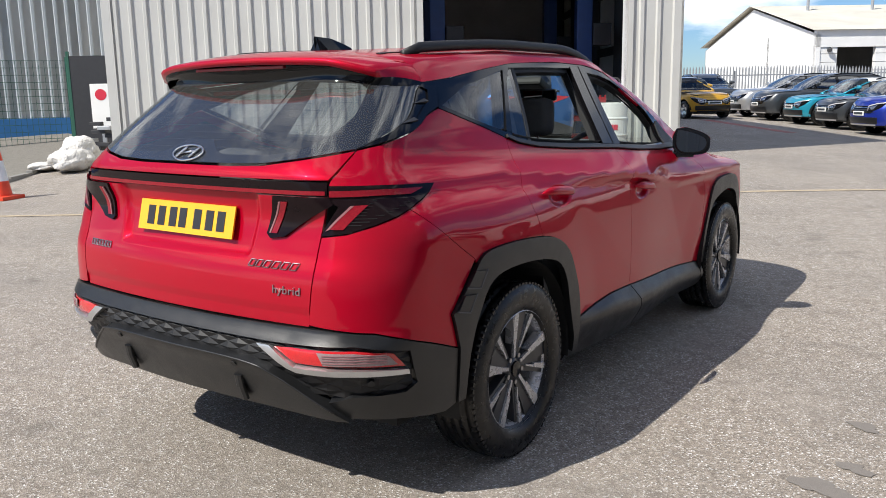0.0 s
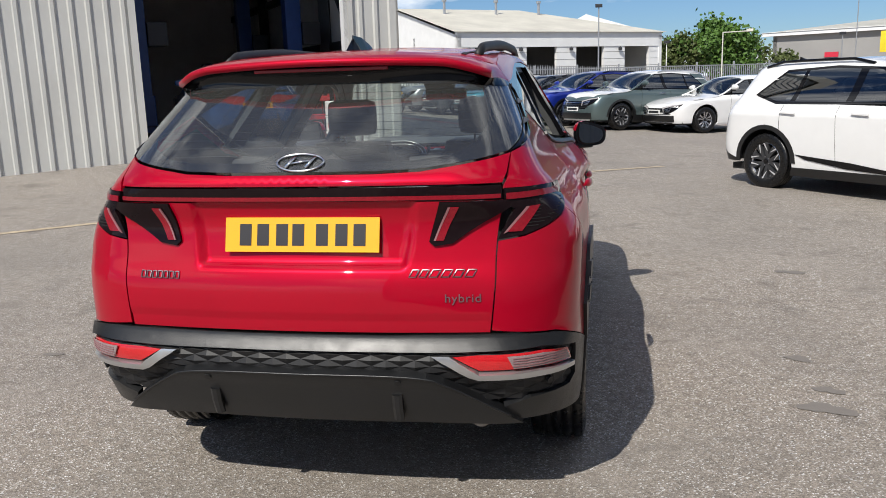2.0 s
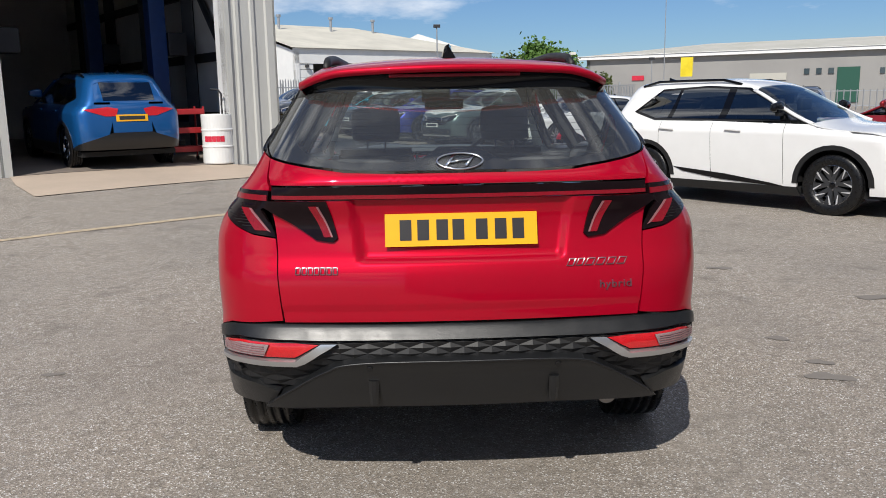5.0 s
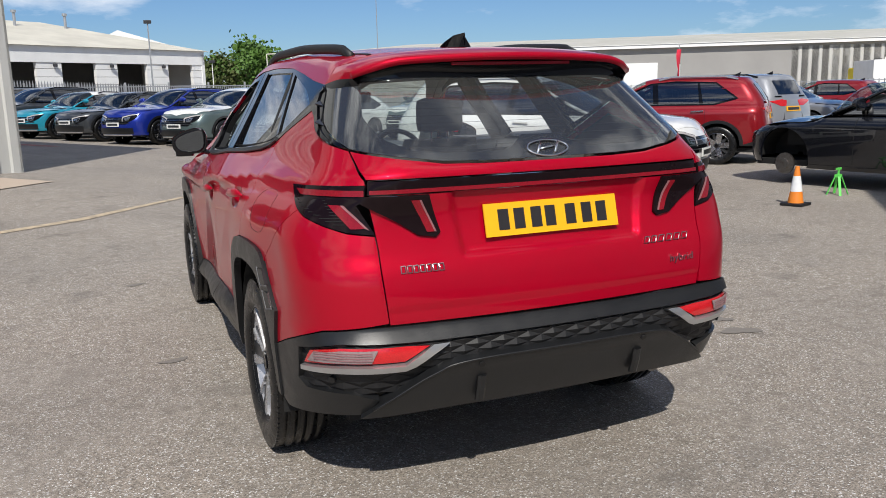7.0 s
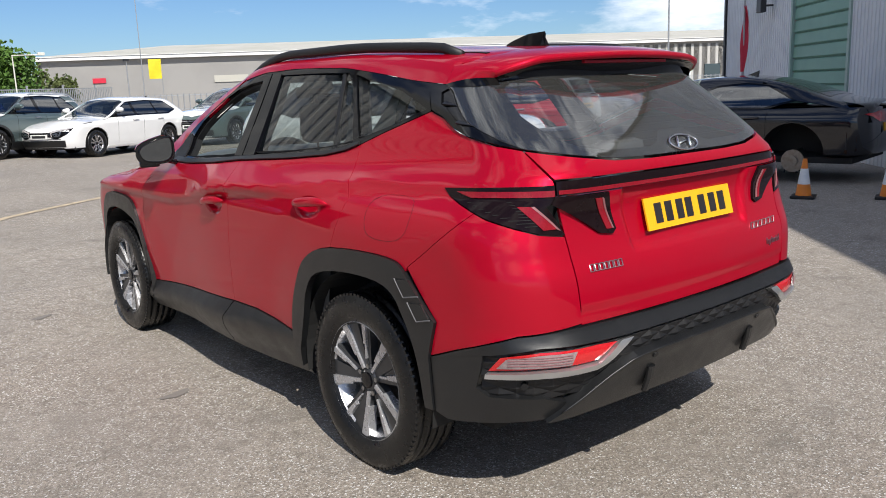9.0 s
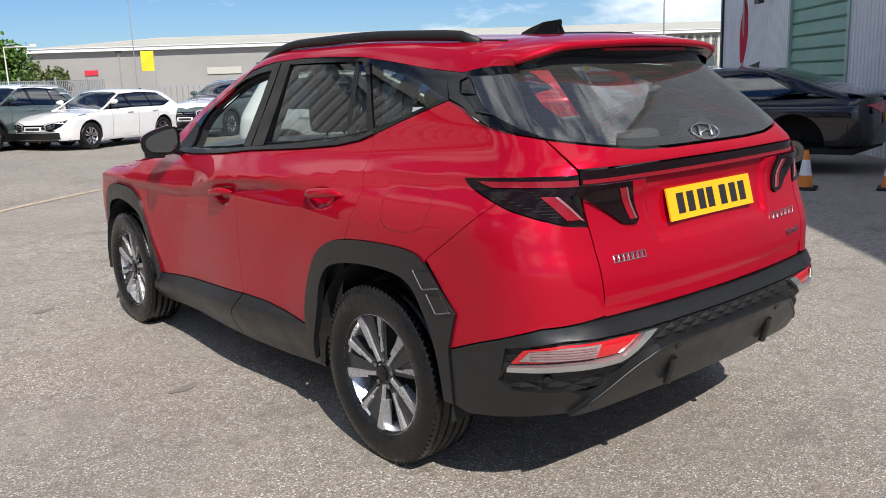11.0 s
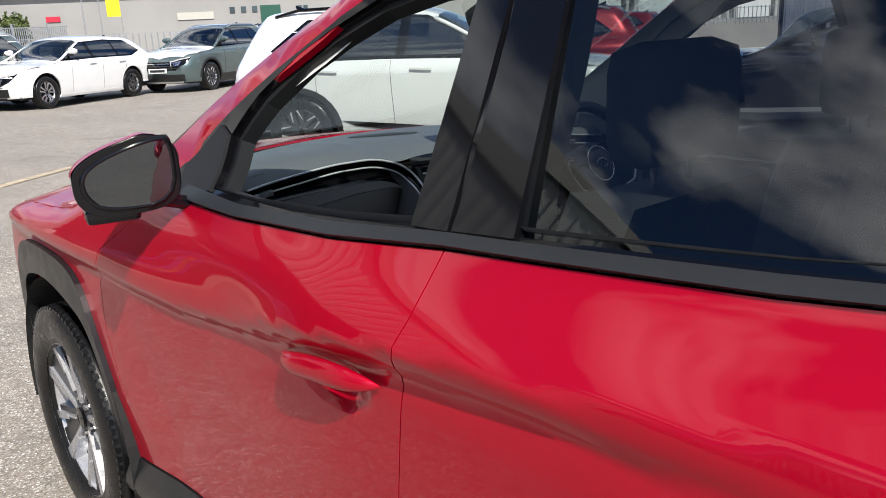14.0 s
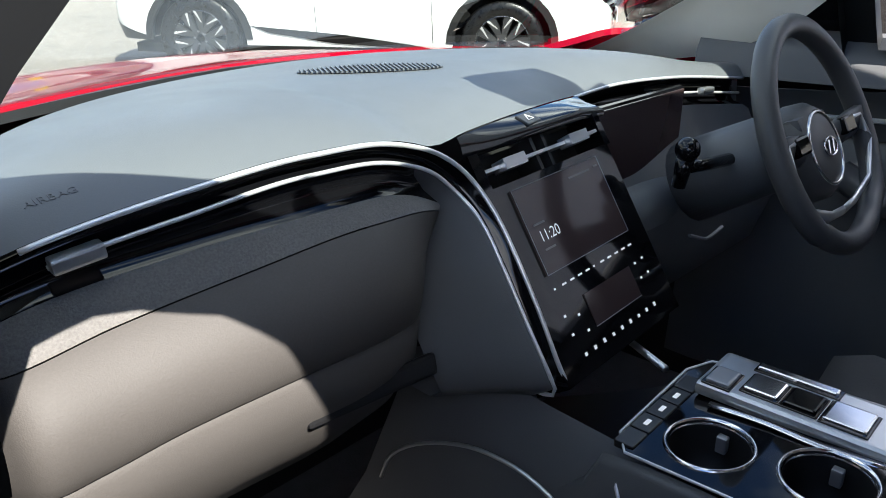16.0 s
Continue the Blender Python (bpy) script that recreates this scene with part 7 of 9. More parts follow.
# nose
NM = 2 * H.sbeg
def nose_twin(poly):
    return poly + [(NM - s, z) for s, z in poly[::-1]]
panel("front_bumper", H, nose_twin([(-3.42, 0.86), (-3.30, 0.70), (-3.10, 0.66), (-3.10, 0.52)]), RED, hero, step=0.06)
panel("front_apron", H, nose_twin([(-3.10, 0.515), (-3.06, 0.40), (-3.08, 0.24)]), CLAD, hero, step=0.06, offset=0.006)
panel("grille", H, nose_twin([(-3.62, 0.84), (-3.72, 0.50)]), BLACKGLOSS, hero, step=0.06, offset=0.01)
for flip, _ in SIDES:
    panel("headlamp", H, [(-3.46, 0.72), (-3.60, 0.72), (-3.64, 0.56), (-3.50, 0.56)], LAMPCLEAR, hero, step=0.05, offset=0.012, flip=flip)
# aerial fin
bm = bmesh.new()
fz = 1.605
prof = [(0.085, 0.030, 0.0), (0.07, 0.030, 0.018), (0.03, 0.026, 0.032), (-0.04, 0.016, 0.052), (-0.115, 0.003, 0.056), (-0.12, 0.003, 0.045), (-0.125, 0.028, 0.0)]
lv = [[bm.verts.new((sx * w * (1 if z == 0 else 0.8), y - 0.02, fz + z)) for y, w, z in prof] for sx in (-1, 1)]
ctr = [bm.verts.new((0, y - 0.02 - (0.012 if z > 0.04 else 0), fz + z + 0.002)) for y, w, z in prof]
base = [[bm.verts.new((sx * w, y - 0.02, fz - 0.012)) for y, w, z in prof] for sx in (-1, 1)]
for i in range(len(prof) - 1):
    bm.faces.new((lv[0][i], ctr[i], ctr[i + 1], lv[0][i + 1]))
    bm.faces.new((lv[1][i], lv[1][i + 1], ctr[i + 1], ctr[i]))
    bm.faces.new((base[0][i], lv[0][i], lv[0][i + 1], base[0][i + 1]))
    bm.faces.new((base[1][i], base[1][i + 1], lv[1][i + 1], lv[1][i]))
part("aerial_fin", bm, BLACKGLOSS, hero, "gloss black shark fin aerial")
# dark inside of the skin, underbody, liners
for flip, _ in SIDES:
    panel("inner_skin", H, [(-2.29, 0.30), (-2.2, 1.0), (-1.95, 1.09), (-1.1, 1.125), (-0.4, 1.165), (-0.189, 1.2), (0.2, 1.33), (0.72, 1.2), (0.8, 0.62), (0.46, 0.50), (0.42, 0.62), (0.30, 0.80), (0.0, 0.84), (-0.28, 0.79), (-0.40, 0.62), (-0.46, 0.28)], SHELL, hero, step=0.08, offset=-0.028, gap=0, rim=0, flip=flip)
part("floor_pan", boxes((-0.66, -0.50, 0.235, 0.66, 3.2, 0.30)), SHELL, hero)
part("engine_bay", boxes((-0.66, 2.55, 0.30, 0.66, 3.3, 0.92)), SHELL, hero)
part("rear_beam", boxes((-0.6, -0.62, 0.34, 0.6, -0.45, 0.66)), SHELL, hero)
for sx in (-1, 1):
    for c in (0, 2.68):
        bm = bmesh.new()
        lathe(bm, [(sx * 0.885, 0.43), (sx * 0.5, 0.43), (sx * 0.5, 0.05)], 40, "x")
        bmesh.ops.delete(bm, geom=[f for f in bm.faces if f.calc_center_median().z < -0.05], context="FACES")
        bmesh.ops.transform(bm, matrix=Matrix.Translation((0, c, 0.352)), verts=bm.verts)
        part("arch_liner", bm, SHELL, hero)

# ---------- inside the red car ----------
DASH = mat("soft_dark_grey_plastic", (0.125, 0.132, 0.140), 0.46, vary=0.15, scale=5, bump=0.25, bscale=700, dist=0.001, rvary=0.05)
DASHLOW = mat("grained_black_plastic", (0.095, 0.098, 0.102), 0.45, vary=0.2, scale=6, bump=0.25, bscale=700, dist=0.001)
FABRIC = mat("woven_grey_fabric", (0.10, 0.094, 0.09), 0.8, vary=0.2, scale=20, fine=0.6, fscale=420, bump=0.6, bscale=420, dist=0.002)
PADSKIN = mat("grained_soft_pad", (0.068, 0.062, 0.058), 0.62, spec=0.3, vary=0.12, scale=5, fine=0.15, fscale=500, bump=0.3, bscale=600, dist=0.001)
LEATHER = mat("black_leather", (0.070, 0.070, 0.073), 0.42, vary=0.2, scale=20, bump=0.3, bscale=500, dist=0.001)
SEATCLOTH = mat("dark_seat_cloth", (0.085, 0.086, 0.09), 0.8, vary=0.3, scale=9, bump=0.5, bscale=300, dist=0.002)
GREIGE = mat("pale_grey_headlining", (0.84, 0.82, 0.77), 0.8, vary=0.15, scale=8, bump=0.3, bscale=500, dist=0.001)
SCREEN = mat("dark_display_glass", (0.045, 0.030, 0.030), 0.10, spec=0.35)
LINE = mat("bright_trim_line", (0.80, 0.80, 0.81), 0.30, 0.55, vary=0.08, scale=20)
DOORTOP = mat("satin_grey_door_capping", (0.13, 0.132, 0.138), 0.5, vary=0.15, scale=6, bump=0.2, bscale=600, dist=0.001)
CARPET = mat("black_carpet", (0.075, 0.074, 0.074), 0.9, vary=0.4, scale=30, bump=0.6, bscale=300)
ICON = mat("lit_icon_print", (0.75, 0.76, 0.78), 0.5)
ICON.node_tree.nodes["Principled BSDF"].inputs["Emission Color"].default_value = (0.85, 0.88, 0.92, 1)
ICON.node_tree.nodes["Principled BSDF"].inputs["Emission Strength"].default_value = 0.12

dash_front = curve([(-0.66, 2.012), (-0.581, 2.000), (-0.47, 1.985), (-0.341, 1.968), (-0.267, 1.958), (-0.227, 1.954), (-0.185, 1.952), (-0.12, 1.966), (0.0, 1.988), (0.10, 2.006), (0.20, 2.026), (0.30, 2.030), (0.46, 2.012), (0.66, 2.000), (0.73, 1.998)])
dash_edge = curve([(-0.66, 1.060), (-0.581, 1.081), (-0.47, 1.098), (-0.341, 1.109), (-0.267, 1.108), (-0.227, 1.101), (-0.185, 1.089), (-0.12, 1.091), (0.0, 1.090), (0.10, 1.087), (0.20, 1.081), (0.30, 1.083), (0.46, 1.078), (0.66, 1.055), (0.73, 1.045)])
dash_back = curve([(-0.66, 2.055), (-0.643, 2.085), (-0.57, 2.205), (-0.464, 2.316), (-0.298, 2.409), (0.0, 2.462), (0.298, 2.405), (0.464, 2.305), (0.57, 2.215), (0.65, 2.14), (0.70, 2.08), (0.73, 2.05)])


def loft(name, rows, material, parent, label="", smooth=True, close=False):
    bm = bmesh.new()
    vv = [[bm.verts.new(p) for p in r] for r in rows]
    for a, b in zip(vv, vv[1:]):
        for i in range(len(a) - 1):
            bm.faces.new((a[i], b[i], b[i + 1], a[i + 1]))
    if close:
        bm.faces.new(vv[0])
        bm.faces.new(vv[-1][::-1])
    return part(name, bm, material, parent, label, smooth=smooth)


def along(pts, n):
    """n places along a smooth line through points."""
    p = np.array(pts, float)
    d = np.r_[0, np.cumsum(np.linalg.norm(np.diff(p, axis=0), axis=1))]
    f = [curve(list(zip(d, p[:, i]))) for i in range(3)]
    t = np.linspace(0, d[-1], n)
    return np.stack([f[0](t), f[1](t), f[2](t)], 1)


def dash_top(x, w):
    """A place on the dashboard's upper face: w = 0 at the front lip, 1 at the far roll."""
    f, b, e = float(dash_front(x)), float(dash_back(x)), float(dash_edge(x))
    low = 0.016 * float(ramp(x, 0.15, 0.6))
    far = 1.100 - low - 0.020 * float(ramp(abs(x), 0.5, 0.70))
    z = e + (far - e) * w + (0.016 + 0.012 * float(ramp(abs(x), 0.66, 0.4))) * (1 - (1 - min(1, w * 3.2)) ** 2) * (1 - w ** 3)
    return Vector((x, f + (b - f) * w, z))


rows_d = []
for x in np.linspace(-0.66, 0.73, 70):
    b = dash_top(x, 1.0)
    rows_d.append([(x, b.y + 0.14, 1.02), (x, b.y + 0.035, b.z - 0.030), (x, b.y + 0.020, b.z - 0.010)] + [tuple(dash_top(x, w)) for w in (1.0, 0.95, 0.85, 0.7, 0.55, 0.42, 0.3, 0.2, 0.13, 0.08, 0.045, 0.02, 0.0)])
dash = loft("dashboard", rows_d, DASH, hero, "dark grey dashboard")
for sgn in (-1, 1):
    loft("dash_end", [[(sgn * q, y, z) for y, z in ((2.20, 1.06), (2.06, 1.058), (2.02, 1.052), (2.015, 1.00), (2.00, 0.93), (2.02, 0.80), (2.2, 0.62))] for q in ((0.655, 0.672, 0.71) if sgn < 0 else (0.725, 0.735, 0.75))], DASHLOW, dash)
# the long vent band: a bright lip that runs over the passenger's side, turns and falls beside the stack
LIP = along([(-0.655, 2.011, 1.058), (-0.625, 2.005, 1.067), (-0.581, 1.999, 1.078), (-0.47, 1.984, 1.095), (-0.341, 1.967, 1.106), (-0.267, 1.957, 1.105), (-0.227, 1.952, 1.097), (-0.185, 1.946, 1.081), (-0.152, 1.936, 1.055), (-0.137, 1.910, 1.018), (-0.135, 1.870, 0.961), (-0.135, 1.832, 0.899), (-0.134, 1.806, 0.850), (-0.130, 1.796, 0.830)], 72)
VANE = along([(-0.655, 2.012, 1.036), (-0.557, 1.998, 1.060), (-0.472, 1.986, 1.072), (-0.342, 1.969, 1.086), (-0.267, 1.959, 1.085), (-0.227, 1.954, 1.076), (-0.192, 1.948, 1.061), (-0.168, 1.938, 1.038), (-0.159, 1.911, 1.012), (-0.158, 1.873, 0.960), (-0.158, 1.836, 0.902), (-0.157, 1.806, 0.855), (-0.152, 1.800, 0.836)], 72)
loft("vent_band", [[tuple(a + np.array([0, 0.001, -0.001])), tuple(a * 0.75 + b * 0.25 + np.array([0, 0.014, 0])), tuple((a + b) / 2 + np.array([0, 0.018, 0])), tuple(a * 0.2 + b * 0.8 + np.array([0, 0.014, 0])), tuple(b + np.array([0, 0.002, 0]))] for a, b in zip(LIP, VANE)], BLACKGLOSS, dash)
bm = bmesh.new()
pipe(bm, LIP[5:], 0.0028, 8)
part("bright_line", bm, LINE, dash, "bright chrome line", smooth=True)
bm = bmesh.new()
pipe(bm, list(VANE[7:]) + list(along([tuple(VANE[-1]), (-0.150, 1.803, 0.826), (-0.151, 1.820, 0.822), (-0.154, 1.850, 0.823), (-0.158, 1.946, 0.838)], 14))[1:], 0.0024, 8)
part("bright_line", bm, LINE, dash, "bright chrome line", smooth=True)
FAB = along([(-0.655, 2.010, 1.010), (-0.635, 2.007, 1.017), (-0.587, 2.001, 1.028), (-0.476, 1.986, 1.039), (-0.344, 1.968, 1.047), (-0.268, 1.958, 1.049), (-0.219, 1.952, 1.041), (-0.185, 1.947, 1.026)], 48)
TOPV = along([tuple(VANE[k]) for k in range(0, 43, 3)], 48)
loft("lower_groove", [[tuple(a), tuple(a * 0.7 + b * 0.3 + np.array([0, 0.012, 0])), tuple(a * 0.3 + b * 0.7 + np.array([0, 0.012, 0])), tuple(b)] for a, b in zip(TOPV, FAB)], BLACKGLOSS, dash)
SEAM = along([(-0.646, 2.010, 0.978), (-0.638, 1.984, 0.985), (-0.55, 1.970, 1.002), (-0.431, 1.955, 1.017), (-0.29, 1.936, 1.031), (-0.222, 1.930, 1.030), (-0.185, 1.945, 1.018)], 48)
LOWS = along([(-0.648, 1.985, 0.880), (-0.632, 1.948, 0.888), (-0.591, 1.941, 0.893), (-0.524, 1.932, 0.904), (-0.426, 1.919, 0.913), (-0.32, 1.908, 0.918), (-0.24, 1.925, 0.915), (-0.19, 1.985, 0.905)], 48)
loft("fabric_strip", [[tuple(a), tuple(a * 0.5 + b * 0.5 + np.array([0, -0.002, 0.002])), tuple(b)] for a, b in zip(FAB, SEAM)], FABRIC, dash, "woven grey fabric strip")
OUT = np.array([-0.12, -1.0, 0.25])
loft("lower_pad", [[tuple(a + (b - a) * w + OUT * 0.024 * (1 - float(ramp(k, 36, 47))) * math.sin(math.pi * w) ** 0.8 + np.array([0, 0, -0.0015])) for w in (0, 0.03, 0.12, 0.26, 0.42, 0.58, 0.74, 0.88, 0.97, 1)] for k, (a, b) in enumerate(zip(SEAM, LOWS))], PADSKIN, dash, "grained soft pad below the fabric")
loft("glove_box", [[tuple(b + np.array(o)) for o in ((0, 0.004, -0.003), (0, -0.001, -0.010), (0, 0.006, -0.055), (0, 0.040, -0.115), (0, 0.115, -0.19), (0, 0.26, -0.27))] for b in LOWS], PADSKIN, dash, "glove box lid")
part("glove_box_latch", boxes((-0.085, -0.004, -0.012, 0.085, 0.006, 0.014), bevel=0.005, m=pose(-0.31, 1.921, 0.855, -14, 0, -6)), BLACKSATIN, dash)
# the stack's flank beside the pad
loft("stack_flank", [[tuple(p), tuple(p + np.array([-0.006, 0.010, -0.004])), tuple(p + np.array([-0.018, 0.05, -0.012])), tuple(p + np.array([-0.055, 0.12, -0.03]))] for p in list(VANE[40:]) + list(along([tuple(VANE[-1]), (-0.151, 1.820, 0.822), (-0.158, 1.946, 0.838)], 8))[1:]], DASHLOW, dash)
# vent slider and vanes
part("vent_slider", boxes((-0.022, -0.006, -0.007, 0.022, 0.010, 0.007), bevel=0.003, m=pose(-0.562, 1.992, 1.060, 0, -8, -7)), SILVER, dash)
part("vent_frame", boxes((-0.012, -0.004, -0.033, 0.004, 0.012, 0.030), bevel=0.003, m=pose(-0.634, 2.004, 1.040, 0, -4, -7)), DASHLOW, dash)
part("vent_slider", boxes((-0.020, -0.006, -0.006, 0.020, 0.008, 0.006), bevel=0.003, m=pose(0.555, 1.990, 1.044, 0, 2, -2)), SILVER, dash)
xs_r = np.linspace(0.19, 0.725, 30)
loft("vent_band", [[(x, float(dash_front(x)), float(dash_edge(x)) - 0.002), (x, float(dash_front(x)) + 0.020, float(dash_edge(x)) - 0.008), (x, float(dash_front(x)) + 0.024, float(dash_edge(x)) - 0.030), (x, float(dash_front(x)) + 0.012, float(dash_edge(x)) - 0.046), (x, float(dash_front(x)) - 0.006, float(dash_edge(x)) - 0.050)] for x in xs_r], BLACKGLOSS, dash)
for dz, dy, r, first in ((-0.002, -0.001, 0.0026, 0), (-0.030, 0.004, 0.0024, 14)):
    bm = bmesh.new()
    pipe(bm, [(x, float(dash_front(x)) + dy, float(dash_edge(x)) + dz) for x in xs_r[first:]], r, 6)
    part("bright_line", bm, LINE, dash, smooth=True)
# loudspeaker grille let into the top
spk = [(-0.02 + 0.847 * u + 0.532 * v, 2.228 - 0.532 * u + 0.847 * v) for u, v in ((0.105 * math.cos(a), 0.036 * math.sin(a)) for a in np.linspace(0, 2 * math.pi, 40, endpoint=False))]


def on_dash(x, y, lift=0.0):
    f, b = float(dash_front(x)), float(dash_back(x))
    return dash_top(x, (y - f) / (b - f)) + Vector((0, 0, lift))


bm = bmesh.new()
bm.faces.new([bm.verts.new(on_dash(x, y, 0.0012)) for x, y in spk])
grille = part("speaker_grille", bm, BLACK, dash, "ribbed loudspeaker grille")
for k in range(-15, 16):
    u = 0.0066 * k
    h = 0.035 * math.sqrt(max(0.0, 1 - (u / 0.105) ** 2))
    bm = bmesh.new()
    pipe(bm, [on_dash(-0.02 + 0.847 * u + 0.532 * v, 2.228 - 0.532 * u + 0.847 * v, 0.0022) for v in (-h, 0, h)], 0.0017, 4)
    part("rib", bm, DASH, grille)
# driver's side
loft("driver_panel", [[(x, float(dash_front(x)) - 0.006, float(dash_edge(x)) - 0.050), (x, float(dash_front(x)) - 0.020, 0.99), (x, float(dash_front(x)) - 0.045, 0.94), (x, float(dash_front(x)) - 0.085, 0.90), (x, float(dash_front(x)) - 0.10, 0.86), (x, float(dash_front(x)) - 0.06, 0.74), (x, float(dash_front(x)) + 0.10, 0.58)] for x in np.linspace(0.15, 0.725, 34)], DASHLOW, dash)
clus = part("instrument_display", boxes((0.195, 1.990, 0.930, 0.468, 2.006, 1.066), bevel=0.006), BLACKGLOSS, dash)
part("display_glass", boxes((0.200, 1.986, 0.936, 0.463, 1.991, 1.061), bevel=0.002), SCREEN, clus, "dark display glass")
loft("display_ledge", [[(x, 1.992, 0.932), (x, 1.968, 0.930), (x, 1.945, 0.920), (x, 1.930, 0.895), (x, 1.932, 0.87)] for x in np.linspace(0.17, 0.60, 12)], DASH, dash)
bm = bmesh.new()
pipe(bm, along([(0.33, 1.885, 0.862), (0.37, 1.872, 0.850), (0.42, 1.872, 0.856)], 9), 0.003, 6)
part("pull_lip", bm, SILVERDIM, dash)
# centre stack: a leaning glossy panel that holds screen, vents and keys
LT, RT, LB, RB_ = Vector((-0.118, 1.958, 1.078)), Vector((0.132, 1.966, 1.084)), Vector((-0.118, 1.797, 0.838)), Vector((0.132, 1.806, 0.842))


def stack(u, v, off=0.0):
    """A place on the stack: u across from the left, v down."""
    p = LT.lerp(RT, u).lerp(LB.lerp(RB_, u), v)
    n = (RT - LT).cross(LB - LT).normalized()
    if n.y > 0:
        n = -n
    return p + n * off


def stack_box(name, u0, v0, u1, v1, d0, d1, material, parent, label=""):
    bm = bmesh.new()
    v = [bm.verts.new(stack(u, w, d)) for d in (d0, d1) for u, w in ((u0, v0), (u1, v0), (u1, v1), (u0, v1))]
    for f in ((0, 1, 2, 3), (4, 7, 6, 5), (0, 4, 5, 1), (1, 5, 6, 2), (2, 6, 7, 3), (3, 7, 4, 0)):
        bm.faces.new([v[i] for i in f])
    return part(name, bm, material, parent, label)


unit = stack_box("centre_panel", -0.07, 0.20, 1.03, 1.03, -0.05, 0.0, BLACKGLOSS, hero, "gloss black centre stack")
hood_rows = []
for k in range(17):
    u = -0.10 + 1.24 * k / 16
    x = LT.x + (RT.x - LT.x) * u
    f = stack(u, 0.030, 0.004)
    b = Vector((x + 0.02 * float(ramp(u, 0.8, 1.1)), float(dash_front(x)) - 0.002, float(dash_edge(x)) - 0.001))
    dip = 0.006 * float(ramp(u, 0.9, 1.14))
    hood_rows.append([tuple(b), tuple(b.lerp(f, 0.33) + Vector((0, 0, 0.002 - dip))), tuple(b.lerp(f, 0.7) + Vector((0, 0, 0.002 - dip))), tuple(f + Vector((0, 0, -dip))), tuple(stack(u, 0.055, 0.0) + Vector((0, 0, -dip)))])
loft("stack_hood", hood_rows, BLACKGLOSS, unit, "gloss black hood with the hazard key")
stack_box("stack_cheek_left", -0.07, 0.045, 0.0, 0.205, -0.05, 0.002, BLACKGLOSS, unit)
stack_box("stack_cheek_right", 1.0, 0.045, 1.05, 0.205, -0.05, 0.002, BLACKGLOSS, unit)
stack_box("vent_recess", 0.0, 0.045, 1.0, 0.205, -0.055, -0.045, SHELL, unit)
stack_box("vent_vane", 0.01, 0.118, 0.99, 0.132, -0.03, 0.0, SILVER, unit)
for u in (0.20, 0.76):
    stack_box("vent_slider", u - 0.085, 0.102, u + 0.085, 0.150, -0.01, 0.010, SILVER, unit)
for u in (0.44, 0.54):
    stack_box("vent_divider", u - 0.012, 0.05, u + 0.012, 0.20, -0.04, -0.004, BLACK, unit)
hz = part("hazard_key", boxes((-0.018, -0.011, -0.003, 0.018, 0.011, 0.003), bevel=0.002, m=pose(0.008, 1.972, 1.0835, 22, 0, 10)), BLACKSATIN, unit)
bm = bmesh.new()
hm = pose(0.008, 1.972, 1.0870, 22, 0, 10)
pipe(bm, [hm @ Vector(p) for p in ((0, 0.006, 0), (0.007, -0.005, 0), (-0.007, -0.005, 0))], 0.0009, 4, closed=True)
part("hazard_mark", bm, ICON, hz)
scr = stack_box("touch_screen", 0.105, 0.235, 0.86, 0.605, -0.004, 0.0025, SCREEN, unit, "dark reflecting touch screen")
bm = bmesh.new()
pipe(bm, [stack(u, v, 0.003) for u, v in ((0.105, 0.235), (0.86, 0.235), (0.86, 0.605), (0.105, 0.605))], 0.0006, 4, closed=True)
part("screen_edge", bm, SILVERDIM, scr)


def print_text(text, size, u, v, parent, material):
    """Flat letters on the stack."""
    c = bpy.data.curves.new("lettering", "FONT")
    c.body, c.size = text, size
    tmp = bpy.data.objects.new("lettering", c)
    scene.collection.objects.link(tmp)
    me = bpy.data.meshes.new_from_object(tmp.evaluated_get(bpy.context.evaluated_depsgraph_get()))
    bpy.data.objects.remove(tmp)
    n = len(me.vertices)
    co = np.zeros(n * 3)
    me.vertices.foreach_get("co", co)
    w, h = (RT - LT).length, (LB - LT).length
    me.vertices.foreach_set("co", np.array([tuple(stack(u + x / w, v - y / h, 0.0034)) for x, y, z in co.reshape(-1, 3)]).ravel())
    me.update()
    return mesh_ob("lettering", me, material, parent)


DIMPRINT = mat("dim_print", (0.16, 0.15, 0.145), 0.5)
print_text("11:20", 0.019, 0.16, 0.475, scr, ICON)
for u0, v0, w in ((0.155, 0.395, 0.09), (0.165, 0.505, 0.085), (0.56, 0.275, 0.20), (0.80, 0.27, 0.04)):
    stack_box("screen_line", u0, v0, u0 + w, v0 + 0.009, 0.0025, 0.0032, DIMPRINT, scr)
for k in range(11):
    stack_box("key_mark", 0.115 + 0.07 * k, 0.662, (0.127 if k in (0, 5) else 0.148) + 0.07 * k, 0.670, 0.0, 0.0008, ICON, unit)
for k in range(9):
    stack_box("key_mark", 0.13 + 0.085 * k, 0.948 - 0.002 * (k % 3), 0.148 + 0.085 * k, 0.962, 0.0, 0.0008, ICON, unit)
for u0, v0 in ((0.10, 0.775), (0.10, 0.855), (0.20, 0.80), (0.22, 0.875), (0.80, 0.745), (0.80, 0.815), (0.88, 0.74), (0.88, 0.81)):
    stack_box("key_mark", u0, v0, u0 + 0.016, v0 + 0.010, 0.0, 0.0008, ICON, unit)
stack_box("climate_display", 0.30, 0.745, 0.74, 0.885, 0.0, 0.0015, SCREEN, unit)
stack_box("climate_display_edge", 0.30, 0.885, 0.74, 0.889, 0.0, 0.0018, SILVERDIM, unit)
